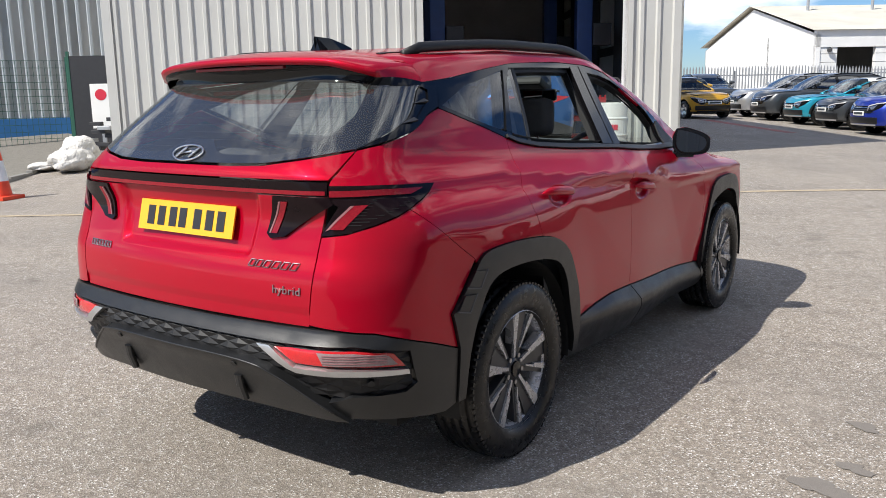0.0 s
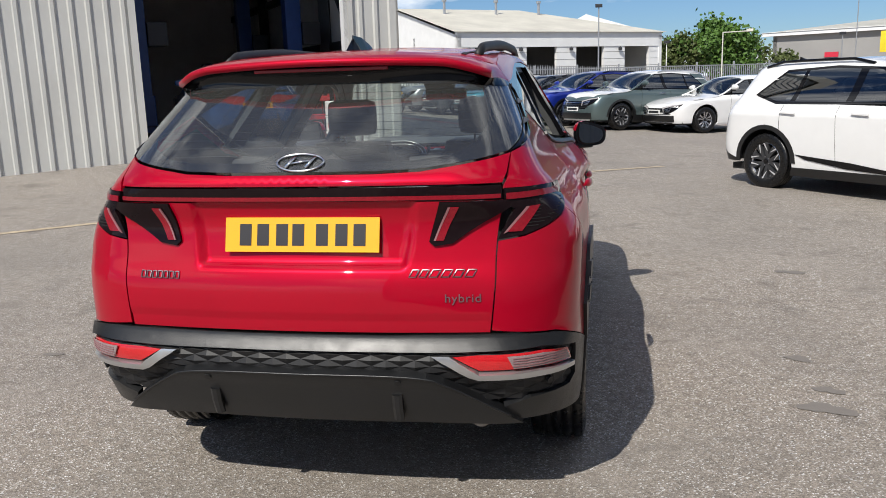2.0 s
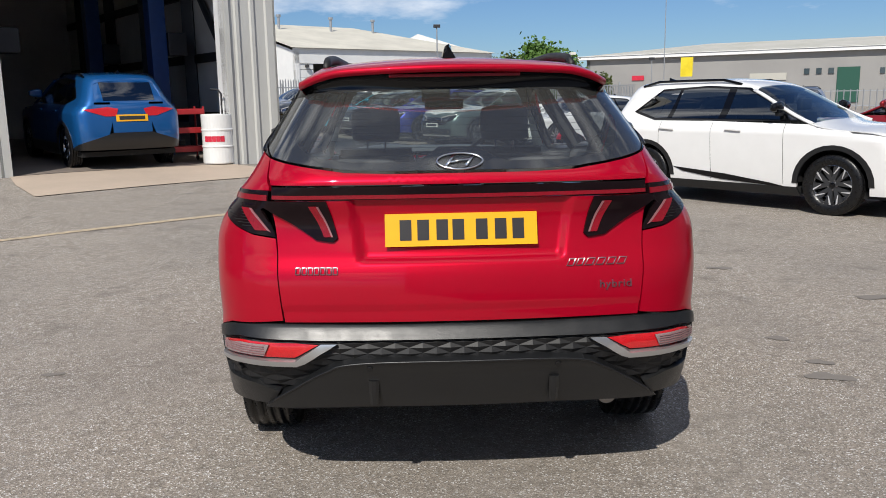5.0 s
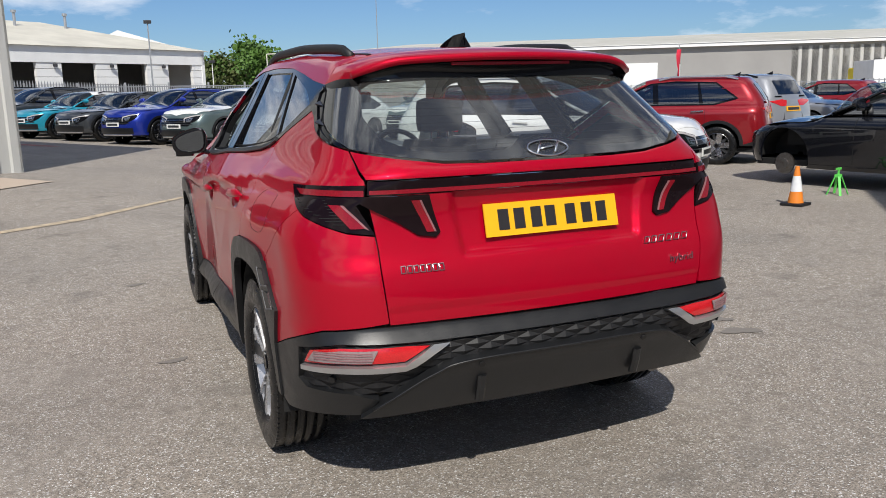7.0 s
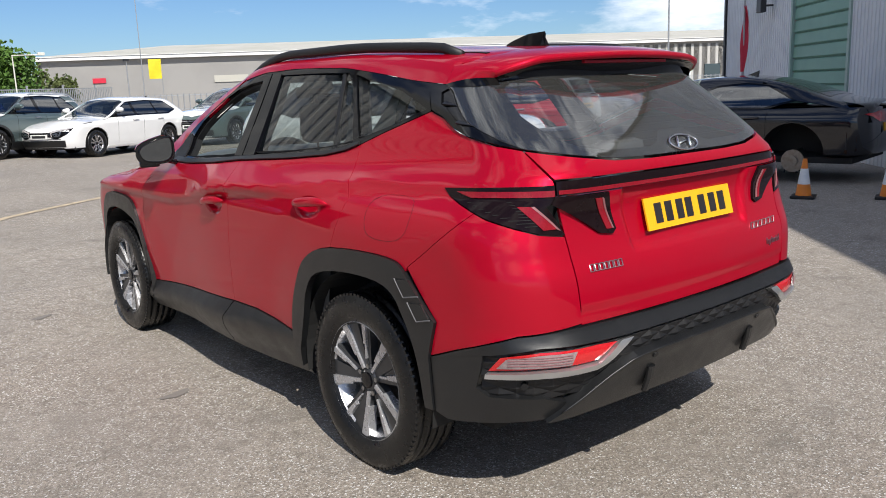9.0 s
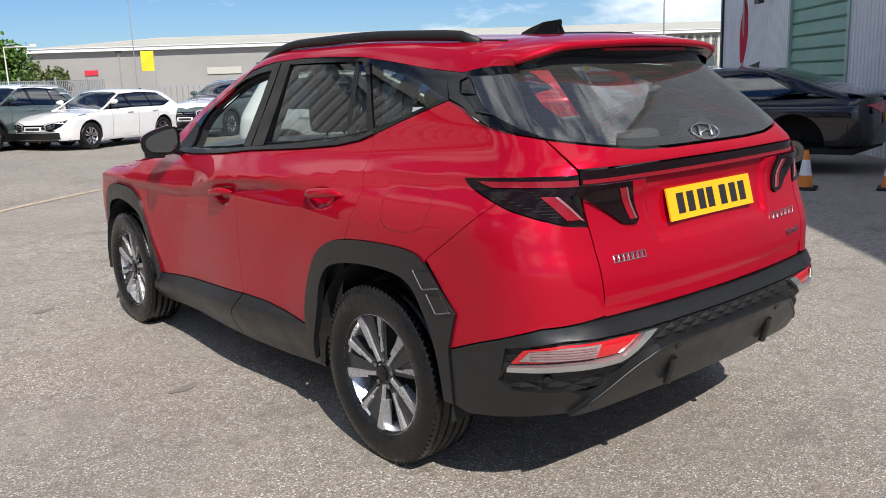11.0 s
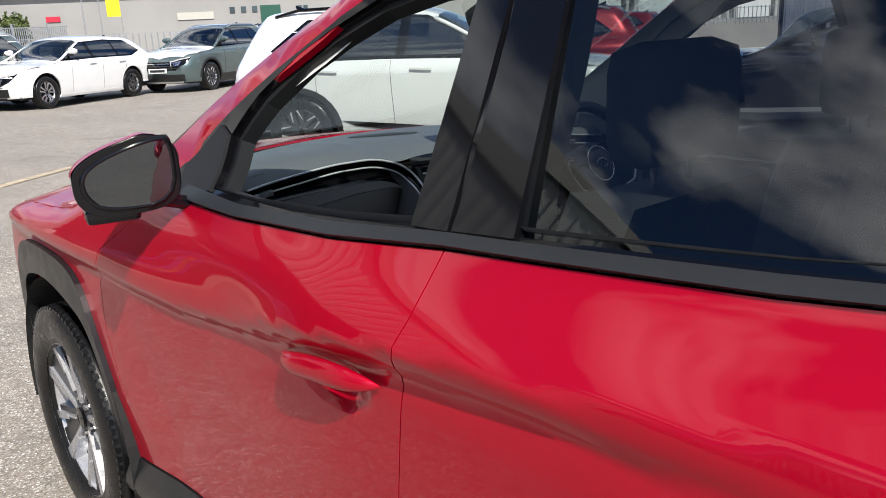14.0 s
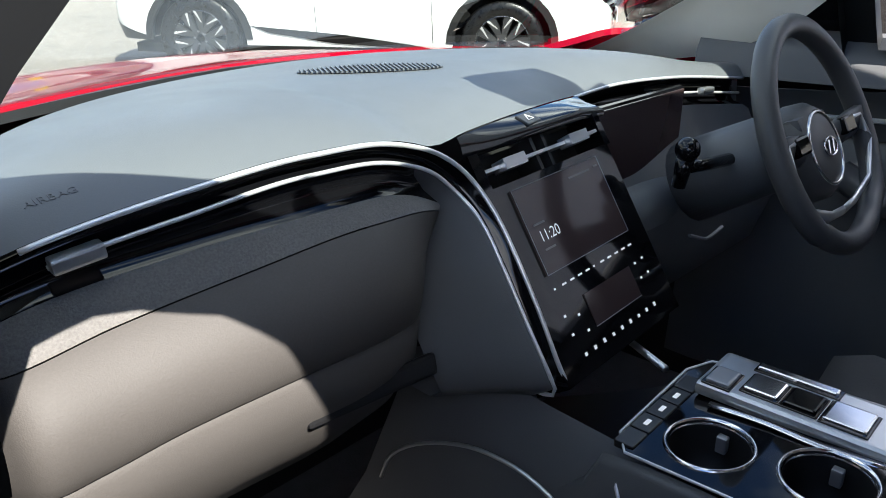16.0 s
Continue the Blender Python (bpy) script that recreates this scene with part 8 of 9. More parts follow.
# embossed word on the passenger's side of the dash
c = bpy.data.curves.new("lettering", "FONT")
c.body, c.size, c.extrude, c.align_x, c.space_character = "AIRBAG", 0.0115, 0.0003, "CENTER", 1.1
tmp = bpy.data.objects.new("lettering", c)
scene.collection.objects.link(tmp)
me = bpy.data.meshes.new_from_object(tmp.evaluated_get(bpy.context.evaluated_depsgraph_get()))
bpy.data.objects.remove(tmp)
for v in me.vertices:
    x = -0.560 + v.co.x
    v.co = on_dash(x, float(dash_front(x)) + 0.030 + v.co.y, 0.0004 + v.co.z)
mesh_ob("lettering", me, DOORTOP, dash)
# console between the seats
cons = loft("centre_console", [[(-0.135, y, 0.42), (-0.13, y, z - 0.06), (-0.125, y, z - 0.012), (-0.118, y, z), (-0.112, y, z - 0.085), (0.118, y, z - 0.085), (0.125, y, z), (0.14, y, z - 0.012), (0.155, y, z - 0.06), (0.16, y, 0.42)] for y, z in ((1.06, 0.80), (1.30, 0.802), (1.50, 0.796), (1.66, 0.790), (1.715, 0.782), (1.735, 0.74), (1.80, 0.70), (1.95, 0.62), (2.10, 0.50))], DASHLOW, hero, "black centre console", close=True)
cons.matrix_basis = pose(0, 0.015, 0.016, 0, -3, 0)


def console_h(y):
    return 0.806 - 0.05 * max(0.0, y - 1.45)


CUPS = ((-0.053, 1.628), (-0.036, 1.515))
CUPR = 0.043
PLATE = [(-0.118, 1.36), (0.125, 1.36), (0.125, 1.62), (0.105, 1.700), (0.07, 1.716), (-0.09, 1.712), (-0.118, 1.69)]
vo, tri = fill(PLATE, [[(cx + CUPR * math.cos(a), cy + CUPR * math.sin(a)) for a in np.linspace(0, 2 * math.pi, 28, endpoint=False)] for cx, cy in CUPS], 0.03)
bm = bmesh.new()
vs = [bm.verts.new((x, y, console_h(y))) for x, y in vo]
for f in tri:
    bm.faces.new([vs[k] for k in f])
part("console_top", bm, BLACKGLOSS, cons)
bm = bmesh.new()
pipe(bm, [(x, y, console_h(y) + 0.0005) for x, y in PLATE], 0.0018, 6, closed=True)
part("bright_line", bm, LINE, cons, smooth=True)
part("armrest_lid", boxes((-0.125, 1.02, 0.76, 0.135, 1.36, 0.835), bevel=0.02), LEATHER, cons, smooth=True)
for cx, cy in CUPS:
    hz_ = console_h(cy)
    bm = bmesh.new()
    lathe(bm, [(0.0, CUPR + 0.0045), (0.0028, CUPR + 0.003), (0.0028, CUPR + 0.0015), (-0.004, CUPR - 0.001)], 40, "z")
    ringo = part("cup_ring", bm, CHROME, cons, "chrome cup holder ring", smooth=True)
    ringo.matrix_basis = pose(cx, cy, hz_, -2)
    bm = bmesh.new()
    lathe(bm, [(0.0, CUPR - 0.0002), (-0.035, CUPR - 0.002), (-0.072, CUPR - 0.005), (-0.072, 0.0)], 32, "z")
    cup = part("cup_well", bm, BLACK, cons, smooth=True)
    cup.matrix_basis = pose(cx, cy, hz_)
    part("cup_grip", boxes((cx + 0.030, cy - 0.006, hz_ - 0.03, cx + 0.040, cy + 0.006, hz_ - 0.010), bevel=0.002), SILVERDIM, cons)
sel = part("selector_panel", boxes((0.022, 1.37, 0.797, 0.112, 1.685, 0.813), bevel=0.007), SILVER, cons, "satin silver gear selector panel")
for y0, y1, x0, x1, m_ in ((1.598, 1.636, 0.040, 0.078, CHROME), (1.557, 1.592, 0.040, 0.078, BLACKGLOSS), (1.505, 1.550, 0.038, 0.080, CHROME), (1.55, 1.64, 0.090, 0.104, CHROME), (1.400, 1.455, 0.034, 0.088, BLACKSATIN), (1.648, 1.676, 0.030, 0.066, SILVERDIM)):
    part("key_bezel", boxes((x0 - 0.003, y0 - 0.003, 0.811, x1 + 0.003, y1 + 0.003, 0.8145), bevel=0.001), BLACKGLOSS, sel)
    part("selector_key", boxes((x0, y0, 0.811, x1, y1, 0.8185), bevel=0.003), m_, sel)
bm = bmesh.new()
pipe(bm, along([(0.012, 1.66, 0.799), (0.014, 1.60, 0.802), (0.010, 1.54, 0.803), (0.016, 1.47, 0.804)], 10), 0.004, 6, flat=(0.006, 0.0016))
part("light_inlay", bm, CHROME, cons, smooth=True)
for k in range(5):
    part("console_key", boxes((-0.108 + 0.033 * k, 1.686, 0.787, -0.077 + 0.033 * k, 1.709, 0.7965), bevel=0.0015), BLACKSATIN, cons)
    if 0 < k < 4:
        part("key_mark", boxes((-0.098 + 0.033 * k, 1.694, 0.796, -0.087 + 0.033 * k, 1.699, 0.7972)), ICON, cons)
bm = bmesh.new()
pipe(bm, along([(-0.121, 1.45, 0.778), (-0.122, 1.60, 0.774), (-0.120, 1.695, 0.768), (-0.134, 1.685, 0.742), (-0.148, 1.60, 0.722), (-0.152, 1.54, 0.716)], 22), 0.0022, 6)
part("bright_line", bm, LINE, cons, smooth=True)
KNEE = [((-0.156, 1.946, 0.834), (-0.175, 2.02, 0.76), (-0.185, 2.08, 0.60), (-0.20, 2.20, 0.38)), ((-0.152, 1.86, 0.816), (-0.168, 1.90, 0.76), (-0.180, 1.93, 0.60), (-0.195, 1.98, 0.38)), ((-0.138, 1.80, 0.800), (-0.160, 1.82, 0.752), (-0.176, 1.84, 0.60), (-0.19, 1.86, 0.38)), ((-0.124, 1.72, 0.784), (-0.156, 1.73, 0.742), (-0.174, 1.74, 0.60), (-0.19, 1.75, 0.38)), ((-0.126, 1.60, 0.772), (-0.156, 1.60, 0.72), (-0.174, 1.60, 0.60), (-0.19, 1.60, 0.38)), ((-0.126, 1.20, 0.772), (-0.156, 1.20, 0.72), (-0.174, 1.20, 0.60), (-0.19, 1.20, 0.38))]
loft("console_flank", KNEE, DASHLOW, hero, "black console flank")
bm = bmesh.new()
pipe(bm, along([(-0.186, 1.997, 0.640), (-0.184, 1.980, 0.680), (-0.178, 1.944, 0.712), (-0.168, 1.861, 0.745), (-0.164, 1.807, 0.747), (-0.166, 1.74, 0.730), (-0.172, 1.68, 0.690)], 24), 0.0026, 6)
part("bright_line", bm, SILVER, cons, smooth=True)
bm = bmesh.new()
pipe(bm, [(0.150, 1.895, 0.765), (0.105, 1.815, 0.780), (0.052, 1.735, 0.795)], 0.005, 8)
part("stay", bm, SILVER, cons, smooth=True)
# steering wheel
WM = pose(0.366, 1.738, 1.036, -27, 0, 0)
sw = part("steering_wheel", boxes((-0.055, -0.012, -0.045, 0.055, 0.03, 0.04), bevel=0.02, m=WM), LEATHER, hero, "black leather steering wheel")
bm = bmesh.new()
pipe(bm, [WM @ Vector((0.161 * math.cos(a), -0.012, (0.161 if math.sin(a) > -0.75 else 0.152) * math.sin(a))) for a in np.linspace(0, 2 * math.pi, 56, endpoint=False)], 0.0165, 12, closed=True)
part("wheel_rim", bm, LEATHER, sw, smooth=True)
bm = bmesh.new()
lathe(bm, [(-0.02, 0.072), (0.004, 0.070), (0.018, 0.058), (0.024, 0.035), (0.025, 0.0)], 36, "x")
bmesh.ops.transform(bm, matrix=WM @ pose(0, 0.008, -0.016, 0, 0, -90), verts=bm.verts)
part("airbag_cover", bm, LEATHER, sw, smooth=True)
bm = bmesh.new()
pipe(bm, [WM @ Vector((0.052 * math.cos(a), -0.012, 0.052 * math.sin(a) - 0.016)) for a in np.linspace(0, 2 * math.pi, 40, endpoint=False)], 0.003, 6, closed=True)
part("bright_ring", bm, CHROME, sw, smooth=True)
bm = bmesh.new()
pipe(bm, [WM @ Vector((0.022 * math.cos(a), -0.019, 0.013 * math.sin(a) - 0.016)) for a in np.linspace(0, 2 * math.pi, 30, endpoint=False)], 0.0016, 5, closed=True)
for sx in (-1, 1):
    pipe(bm, [WM @ Vector((0.008 * sx - 0.004, -0.019, -0.025)), WM @ Vector((0.008 * sx + 0.004, -0.019, -0.007))], 0.002, 5)
part("emblem", bm, CHROME, sw, "chrome oval emblem")
for sx in (-1, 1):
    bm = bmesh.new()
    pipe(bm, [WM @ Vector(p) for p in ((sx * 0.05, 0.0, -0.010), (sx * 0.11, -0.006, -0.002), (sx * 0.160, -0.012, 0.002))], 0.016, 8, flat=(0.010, 0.024))
    part("spoke", bm, LEATHER, sw, smooth=True)
    bm = bmesh.new()
    pipe(bm, [WM @ Vector(p) for p in ((sx * 0.075, -0.012, 0.004), (sx * 0.14, -0.018, 0.006), (sx * 0.152, -0.018, -0.03), (sx * 0.12, -0.014, -0.085), (sx * 0.05, -0.008, -0.105), (0, -0.008, -0.108))], 0.006, 6, flat=(0.004, 0.008))
    part("bright_spoke", bm, SILVER, sw, smooth=True)
    bm = boxes((sx * 0.092 - 0.022, -0.022, -0.012, sx * 0.092 + 0.022, -0.008, 0.014), bevel=0.004, m=WM)
    part("thumb_keys", bm, BLACKGLOSS, sw)
bm = bmesh.new()
tube(bm, WM @ Vector((0, 0.02, 0)), WM @ Vector((0, 0.20, -0.01)), 0.055, 0.065, 20)
part("column_cover", bm, DASHLOW, sw, smooth=True)
bm = bmesh.new()
pipe(bm, [(0.31, 1.83, 1.000), (0.25, 1.845, 1.000), (0.212, 1.853, 1.003)], 0.009, 8)
tube(bm, (0.213, 1.858, 0.975), (0.209, 1.850, 1.020), 0.010, 0.013, 14)
bmesh.ops.create_uvsphere(bm, u_segments=16, v_segments=10, radius=0.0175, matrix=Matrix.Translation((0.207, 1.848, 1.030)))
part("column_stalk", bm, BLACKGLOSS, sw, smooth=True)
# seats
def car_seat(x, y, wide, high, name, drop=0.0):
    w = wide / 2
    s_ = loft(name, [[(x - w, yy, z - 0.10), (x - w, yy, z), (x - w * 0.8, yy, z + 0.025), (x - w * 0.55, yy, z), (x + w * 0.55, yy, z), (x + w * 0.8, yy, z + 0.025), (x + w, yy, z), (x + w, yy, z - 0.10)] for yy, z in ((y + 0.52, 0.53), (y + 0.50, 0.60), (y + 0.44, 0.625), (y + 0.2, 0.61), (y, 0.585))], SEATCLOTH, hero, "dark cloth seat", close=True)
    rows_b = []
    for k in range(9):
        u = k / 8
        z = 0.56 + high * u
        yy = y + 0.02 - 0.17 * u
        ww = w * (1.0 - 0.22 * u ** 3)
        rows_b.append([(x - ww, yy - 0.10, z), (x - ww, yy + 0.02, z), (x - ww * 0.8, yy + 0.05, z), (x - ww * 0.5, yy + 0.02, z), (x + ww * 0.5, yy + 0.02, z), (x + ww * 0.8, yy + 0.05, z), (x + ww, yy + 0.02, z), (x + ww, yy - 0.10, z)])
    loft("backrest", rows_b, SEATCLOTH, s_, close=True)
    bm = boxes((x - 0.135, y - 0.235, 0.56 + high + 0.035 - drop, x + 0.135, y - 0.135, 0.56 + high + 0.225 - drop), bevel=0.045)
    part("headrest", bm, SEATCLOTH, s_, smooth=True)
    for sx in (-0.05, 0.05):
        bm = bmesh.new()
        tube(bm, (x + sx, y - 0.18, 0.56 + high - 0.02 - drop), (x + sx, y - 0.18, 0.56 + high + 0.06 - drop), 0.006)
        part("headrest_post", bm, CHROME, s_)
    return s_


car_seat(-0.36, 1.20, 0.50, 0.61, "front_seat")
car_seat(0.36, 1.20, 0.50, 0.61, "front_seat")
car_seat(-0.36, -0.06, 0.60, 0.54, "rear_seat", 0.12)
car_seat(0.36, -0.06, 0.60, 0.54, "rear_seat", 0.12)
bm = boxes((-0.76, -0.3, 0.27, 0.76, 2.4, 0.36))
part("carpet", bm, CARPET, hero)
bm = boxes((-0.62, -0.62, 0.64, 0.62, -0.30, 0.70))
part("boot_floor", bm, CARPET, hero)
# door cards, sills of the windows, seals, headlining, pillars
for flip, _ in SIDES:
    sgn = -1 if flip else 1
    for nm, a, b in (("door_card", -2.10, -1.08), ("door_card", -1.05, -0.16)):
        pts = [(a, 0.40), (a, 1.075 if a < -2 else 1.118), ((a + b) / 2, 1.115 if a < -2 else 1.128), (b, 1.128 if a < -2 else 1.15), (b + (0 if a < -2 else -0.2), 0.45)]
        dc = panel(nm, H, pts, DASHLOW, hero, offset=-0.085, gap=0, rim=-0.002, step=0.06, flip=flip, label="black door card")
        loft("window_sill", [[tuple(lay(H, np.array([(s_, float(np.interp(s_, [p[0] for p in BELT], [p[1] for p in BELT])) + 0.036 - 0.030 * (k / 3) ** 2)]), False, 0.003 - 0.090 * k / 3, flip)[0][0]) for k in range(4)] for s_ in np.linspace(a, b, 24)], DOORTOP, dc, "broad grey capping along the window")
        bm = bmesh.new()
        pipe(bm, strip(H, [(a + 0.15 + j * (b - a - 0.3) / 8, 1.02 + 0.01 * j / 8) for j in range(9)], offset=-0.094, flip=flip), 0.005, 6)
        part("bright_line", bm, LINE, dc)
        bm = bmesh.new()
        pipe(bm, strip(H, [(a + 0.30, 0.88), (a + 0.40, 0.84), (b - 0.2, 0.85)], offset=-0.12, flip=flip), 0.028, 8)
        part("armrest", bm, LEATHER, dc, smooth=True)
    for win, wd in ((FRONTWIN, 0.045), (REARWIN, 0.035)):
        wo = shrink(win, -wd)
        panel("window_seal", H, wo, RUBBER, hero, holes=[shrink(win, 0.012)], offset=-0.018, gap=0, rim=0.03, step=0.05, flip=flip)
    panel("pillar_trim", H, [(0.38, 1.30), (0.445, 1.45), (0.525, 1.62), (0.588, 1.80), (0.622, 1.90), (0.655, 2.016), (0.685, 2.129), (0.715, 2.25), (0.74, 2.42), (0.85, 2.42), (0.84, 2.30), (0.80, 2.10), (0.71, 1.80), (0.635, 1.55), (0.56, 1.36)], GREIGE, hero, over=True, offset=-0.035, gap=0, rim=0, step=0.05, flip=flip, label="pale grey pillar trim")
    panel("roof_side_trim", H, [(-1.82, 1.25), (-1.735, 1.335), (-1.56, 1.448), (-1.32, 1.522), (-1.18, 1.53), (-1.18, 1.562), (-1.38, 1.545), (-1.60, 1.45), (-1.80, 1.335), (-1.95, 1.215)], GREIGE, hero, offset=-0.030, gap=0, rim=0, step=0.05, flip=flip)
    panel("centre_pillar_trim", H, [(-1.13, 1.14), (-0.97, 1.15), (-1.04, 1.55), (-1.18, 1.55)], DASHLOW, hero, offset=-0.05, gap=0, rim=0, step=0.05, flip=flip)
    panel("rear_pillar_trim", H, [(-0.32, 1.20), (-0.14, 1.25), (-0.34, 1.52), (-0.46, 1.53)], DASHLOW, hero, offset=-0.05, gap=0, rim=0, step=0.05, flip=flip)
panel("headlining", H, [(-0.50, -0.30), (0.50, -0.30), (0.50, 0.5), (0.49, 1.25), (0, 1.36), (-0.49, 1.25), (-0.50, 0.5)], GREIGE, hero, over=True, offset=-0.045, gap=0, rim=0, step=0.08, label="pale grey headlining")
# inside mirror and its sensor box
bm = boxes((-0.125, -0.02, -0.033, 0.125, 0.025, 0.036), bevel=0.014, m=pose(0.05, 1.66, 1.405, 8, 0, 14))
rvm = part("inside_mirror", bm, BLACKGLOSS, hero, "black inside mirror")
bm = boxes((-0.117, -0.0225, -0.027, 0.117, -0.020, 0.030), m=pose(0.05, 1.66, 1.405, 8, 0, 14))
part("mirror_glass", bm, MIRROR, rvm)
bm = boxes((-0.09, -0.06, -0.03, 0.09, 0.09, 0.02), bevel=0.015, m=pose(0.0, 1.70, 1.475, -24, 0, 0))
part("sensor_box", bm, BLACK, rvm)

# ---------- fences, posts, cones, trees, the far edge of the yard ----------
PO, PD = Vector((-14.0, 36.5, 0)), Vector((0.86, 0.51, 0)).normalized()
PN = Vector((PD.y, -PD.x, 0))


def pp(s, out=0.0):
    v = PO + PD * s + PN * out
    return (v.x, v.y)


pal = thing("palisade_fence", "galvanised steel palisade fence before the white building", "fence")
bm = bmesh.new()
n_p = 230
for k in range(n_p):
    s = 0.15 * k
    x, y = pp(s)
    z = rise(x, y)
    v = [bm.verts.new((x + PD.x * a, y + PD.y * a, z + h_)) for a, h_ in ((-0.035, 0.05), (0.035, 0.05), (0.035, 2.0), (0.0, 2.15), (-0.035, 2.0))]
    w_ = [bm.verts.new(u_.co + Vector((-PN.x, -PN.y, 0)) * 0.012) for u_ in v]
    bm.faces.new(v)
    bm.faces.new(w_[::-1])
    for i in range(5):
        bm.faces.new((v[i], w_[i], w_[(i + 1) % 5], v[(i + 1) % 5]))
ob = part("pale", bm, GALV, pal)
ob["kind"] = "stuff"
for zz in (0.45, 1.75):
    bm = bmesh.new()
    a, b = pp(0, -0.03), pp(0.15 * n_p, -0.03)
    slab(bm, a, b, zz + 0.35, zz + 0.41, 0.03, PN)
    part("rail", bm, GALV, pal)
for k in range(13):
    x, y = pp(2.75 * k, -0.08)
    part("post", boxes((x - 0.05, y - 0.05, 0, x + 0.05, y + 0.05, 2.35)), GALV, pal)

def lamp_post(x, y, h, label, arm=0.0, heads=1, material=None, r=0.05):
    t = thing("lamp_post", label, "lamp post", pose(x, y, rise(x, y)))
    bm = bmesh.new()
    tube(bm, (0, 0, 0), (0, 0, h), r, r * 0.6, 10)
    part("pole", bm, material or GALV, t)
    for k in range(heads):
        part("lamp_head", boxes((-0.18 + arm, -0.12, h - 0.02, 0.18 + arm, 0.12, h + 0.14), bevel=0.02), STEELDARK if not arm else (material or GALV), t)
    if arm:
        bm = bmesh.new()
        tube(bm, (0, 0, h - 0.02), (arm, 0, h + 0.02), r * 0.6)
        part("arm", bm, material or GALV, t)
    return t


CREAMPOLE = mat("cream_painted_steel", (0.68, 0.66, 0.58), 0.5, vary=0.2)
lamp_post(1.3, 40.5, 5.0, "grey lamp post with a floodlight before the white building")
lamp_post(8.6, 48.5, 4.0, "cream lamp post with a flat arm", arm=1.5, material=CREAMPOLE)
lamp_post(17.0, 52.0, 9.5, "thin tall grey mast", r=0.035)
lamp_post(17.0, 54.9, 3.9, "lamp post with a camera head")
lamp_post(30.0, 20.5, 6.5, "grey lamp post before the long building")
lamp_post(5.6, 51.0, 3.6, "white flagless pole before the white building", material=WHITEWALL, r=0.04)


def banner(x, y, h, w, z0, z1, material, label, rot, curved=False):
    t = thing("banner_flag", label, "flag", pose(x, y, rise(x, y), 0, 0, rot))
    bm = bmesh.new()
    tube(bm, (0, 0, 0), (0, 0, h), 0.03, 0.012, 8)
    part("pole", bm, GALV, t)
    bm = bmesh.new()
    rows_f = []
    for k in range(13):
        u = k / 12
        z = z0 + (z1 - z0) * u
        ww = w * (1 if not curved else (0.55 + 0.45 * u if u < 0.75 else math.sqrt(max(0.02, 1 - ((u - 0.75) / 0.26) ** 2))))
        rows_f.append([bm.verts.new((0.02 + ww * j / 6, 0.05 * math.sin(3 * j / 6 + 4 * u), z)) for j in range(7)])
    for a, b in zip(rows_f, rows_f[1:]):
        for j in range(6):
            bm.faces.new((a[j], a[j + 1], b[j + 1], b[j]))
    part("cloth", bm, material, t, smooth=True)
    if curved and abs(w) > 0.3:
        part("marking", boxes((w * 0.35, -0.06, z0 + (z1 - z0) * 0.45, w * 0.65, -0.055, z0 + (z1 - z0) * 0.75)), WHITEWALL, t)
    return t


banner(25.3, 70.4, 4.9, -1.1, 3.0, 4.7, FLAGYELLOW, "yellow banner flag on a pole", -30)
banner(11.2, 12.5, 2.35, -0.32, 0.9, 2.25, FLAGRED, "red feather flag on a pole", 40, True)
banner(9.67, 4.69, 2.6, -0.10, 1.5, 2.52, FLAGRED, "red feather flag beside the grey shed", 70, True)

# traffic cones
CONEOR = mat("orange_cone_plastic", (0.75, 0.22, 0.02), 0.5, vary=0.25, scale=10, tint=(0.42, 0.12, 0.03))
CONERED = mat("red_cone_plastic", (0.70, 0.06, 0.02), 0.5, vary=0.25, scale=10)
CONEWH = mat("reflective_white_sleeve", (0.72, 0.74, 0.76), 0.4, vary=0.2, scale=12)


def cone(x, y, label, material, base, size=1.0):
    t = thing("traffic_cone", label, "traffic cone", pose(x, y, rise(x, y), 0, 0, 20), group="traffic cones")
    part("base", boxes((-0.19 * size, -0.19 * size, 0, 0.19 * size, 0.19 * size, 0.05 * size), bevel=0.012), base, t)
    for nm, z0, z1, m_ in (("body", 0.05, 0.24, material), ("sleeve", 0.24, 0.50, CONEWH), ("tip", 0.50, 0.66, material)):
        bm = bmesh.new()
        f_ = lambda z: (0.135 - 0.155 * z) * size + (0.0015 if nm == "sleeve" else 0)
        tube(bm, (0, 0, z0 * size), (0, 0, z1 * size), f_(z0), f_(z1), 28)
        part(nm, bm, m_, t, smooth=False)
    return t


for x, y in ((6.1, 3.93), (6.8, 2.15), (7.25, 1.38)):
    cone(x, y, "orange and white traffic cone with a dark base", CONEOR, BLACK, 0.70)
cone(-9.9, 3.42, "red and white traffic cone", CONERED, CONERED, 1.15)

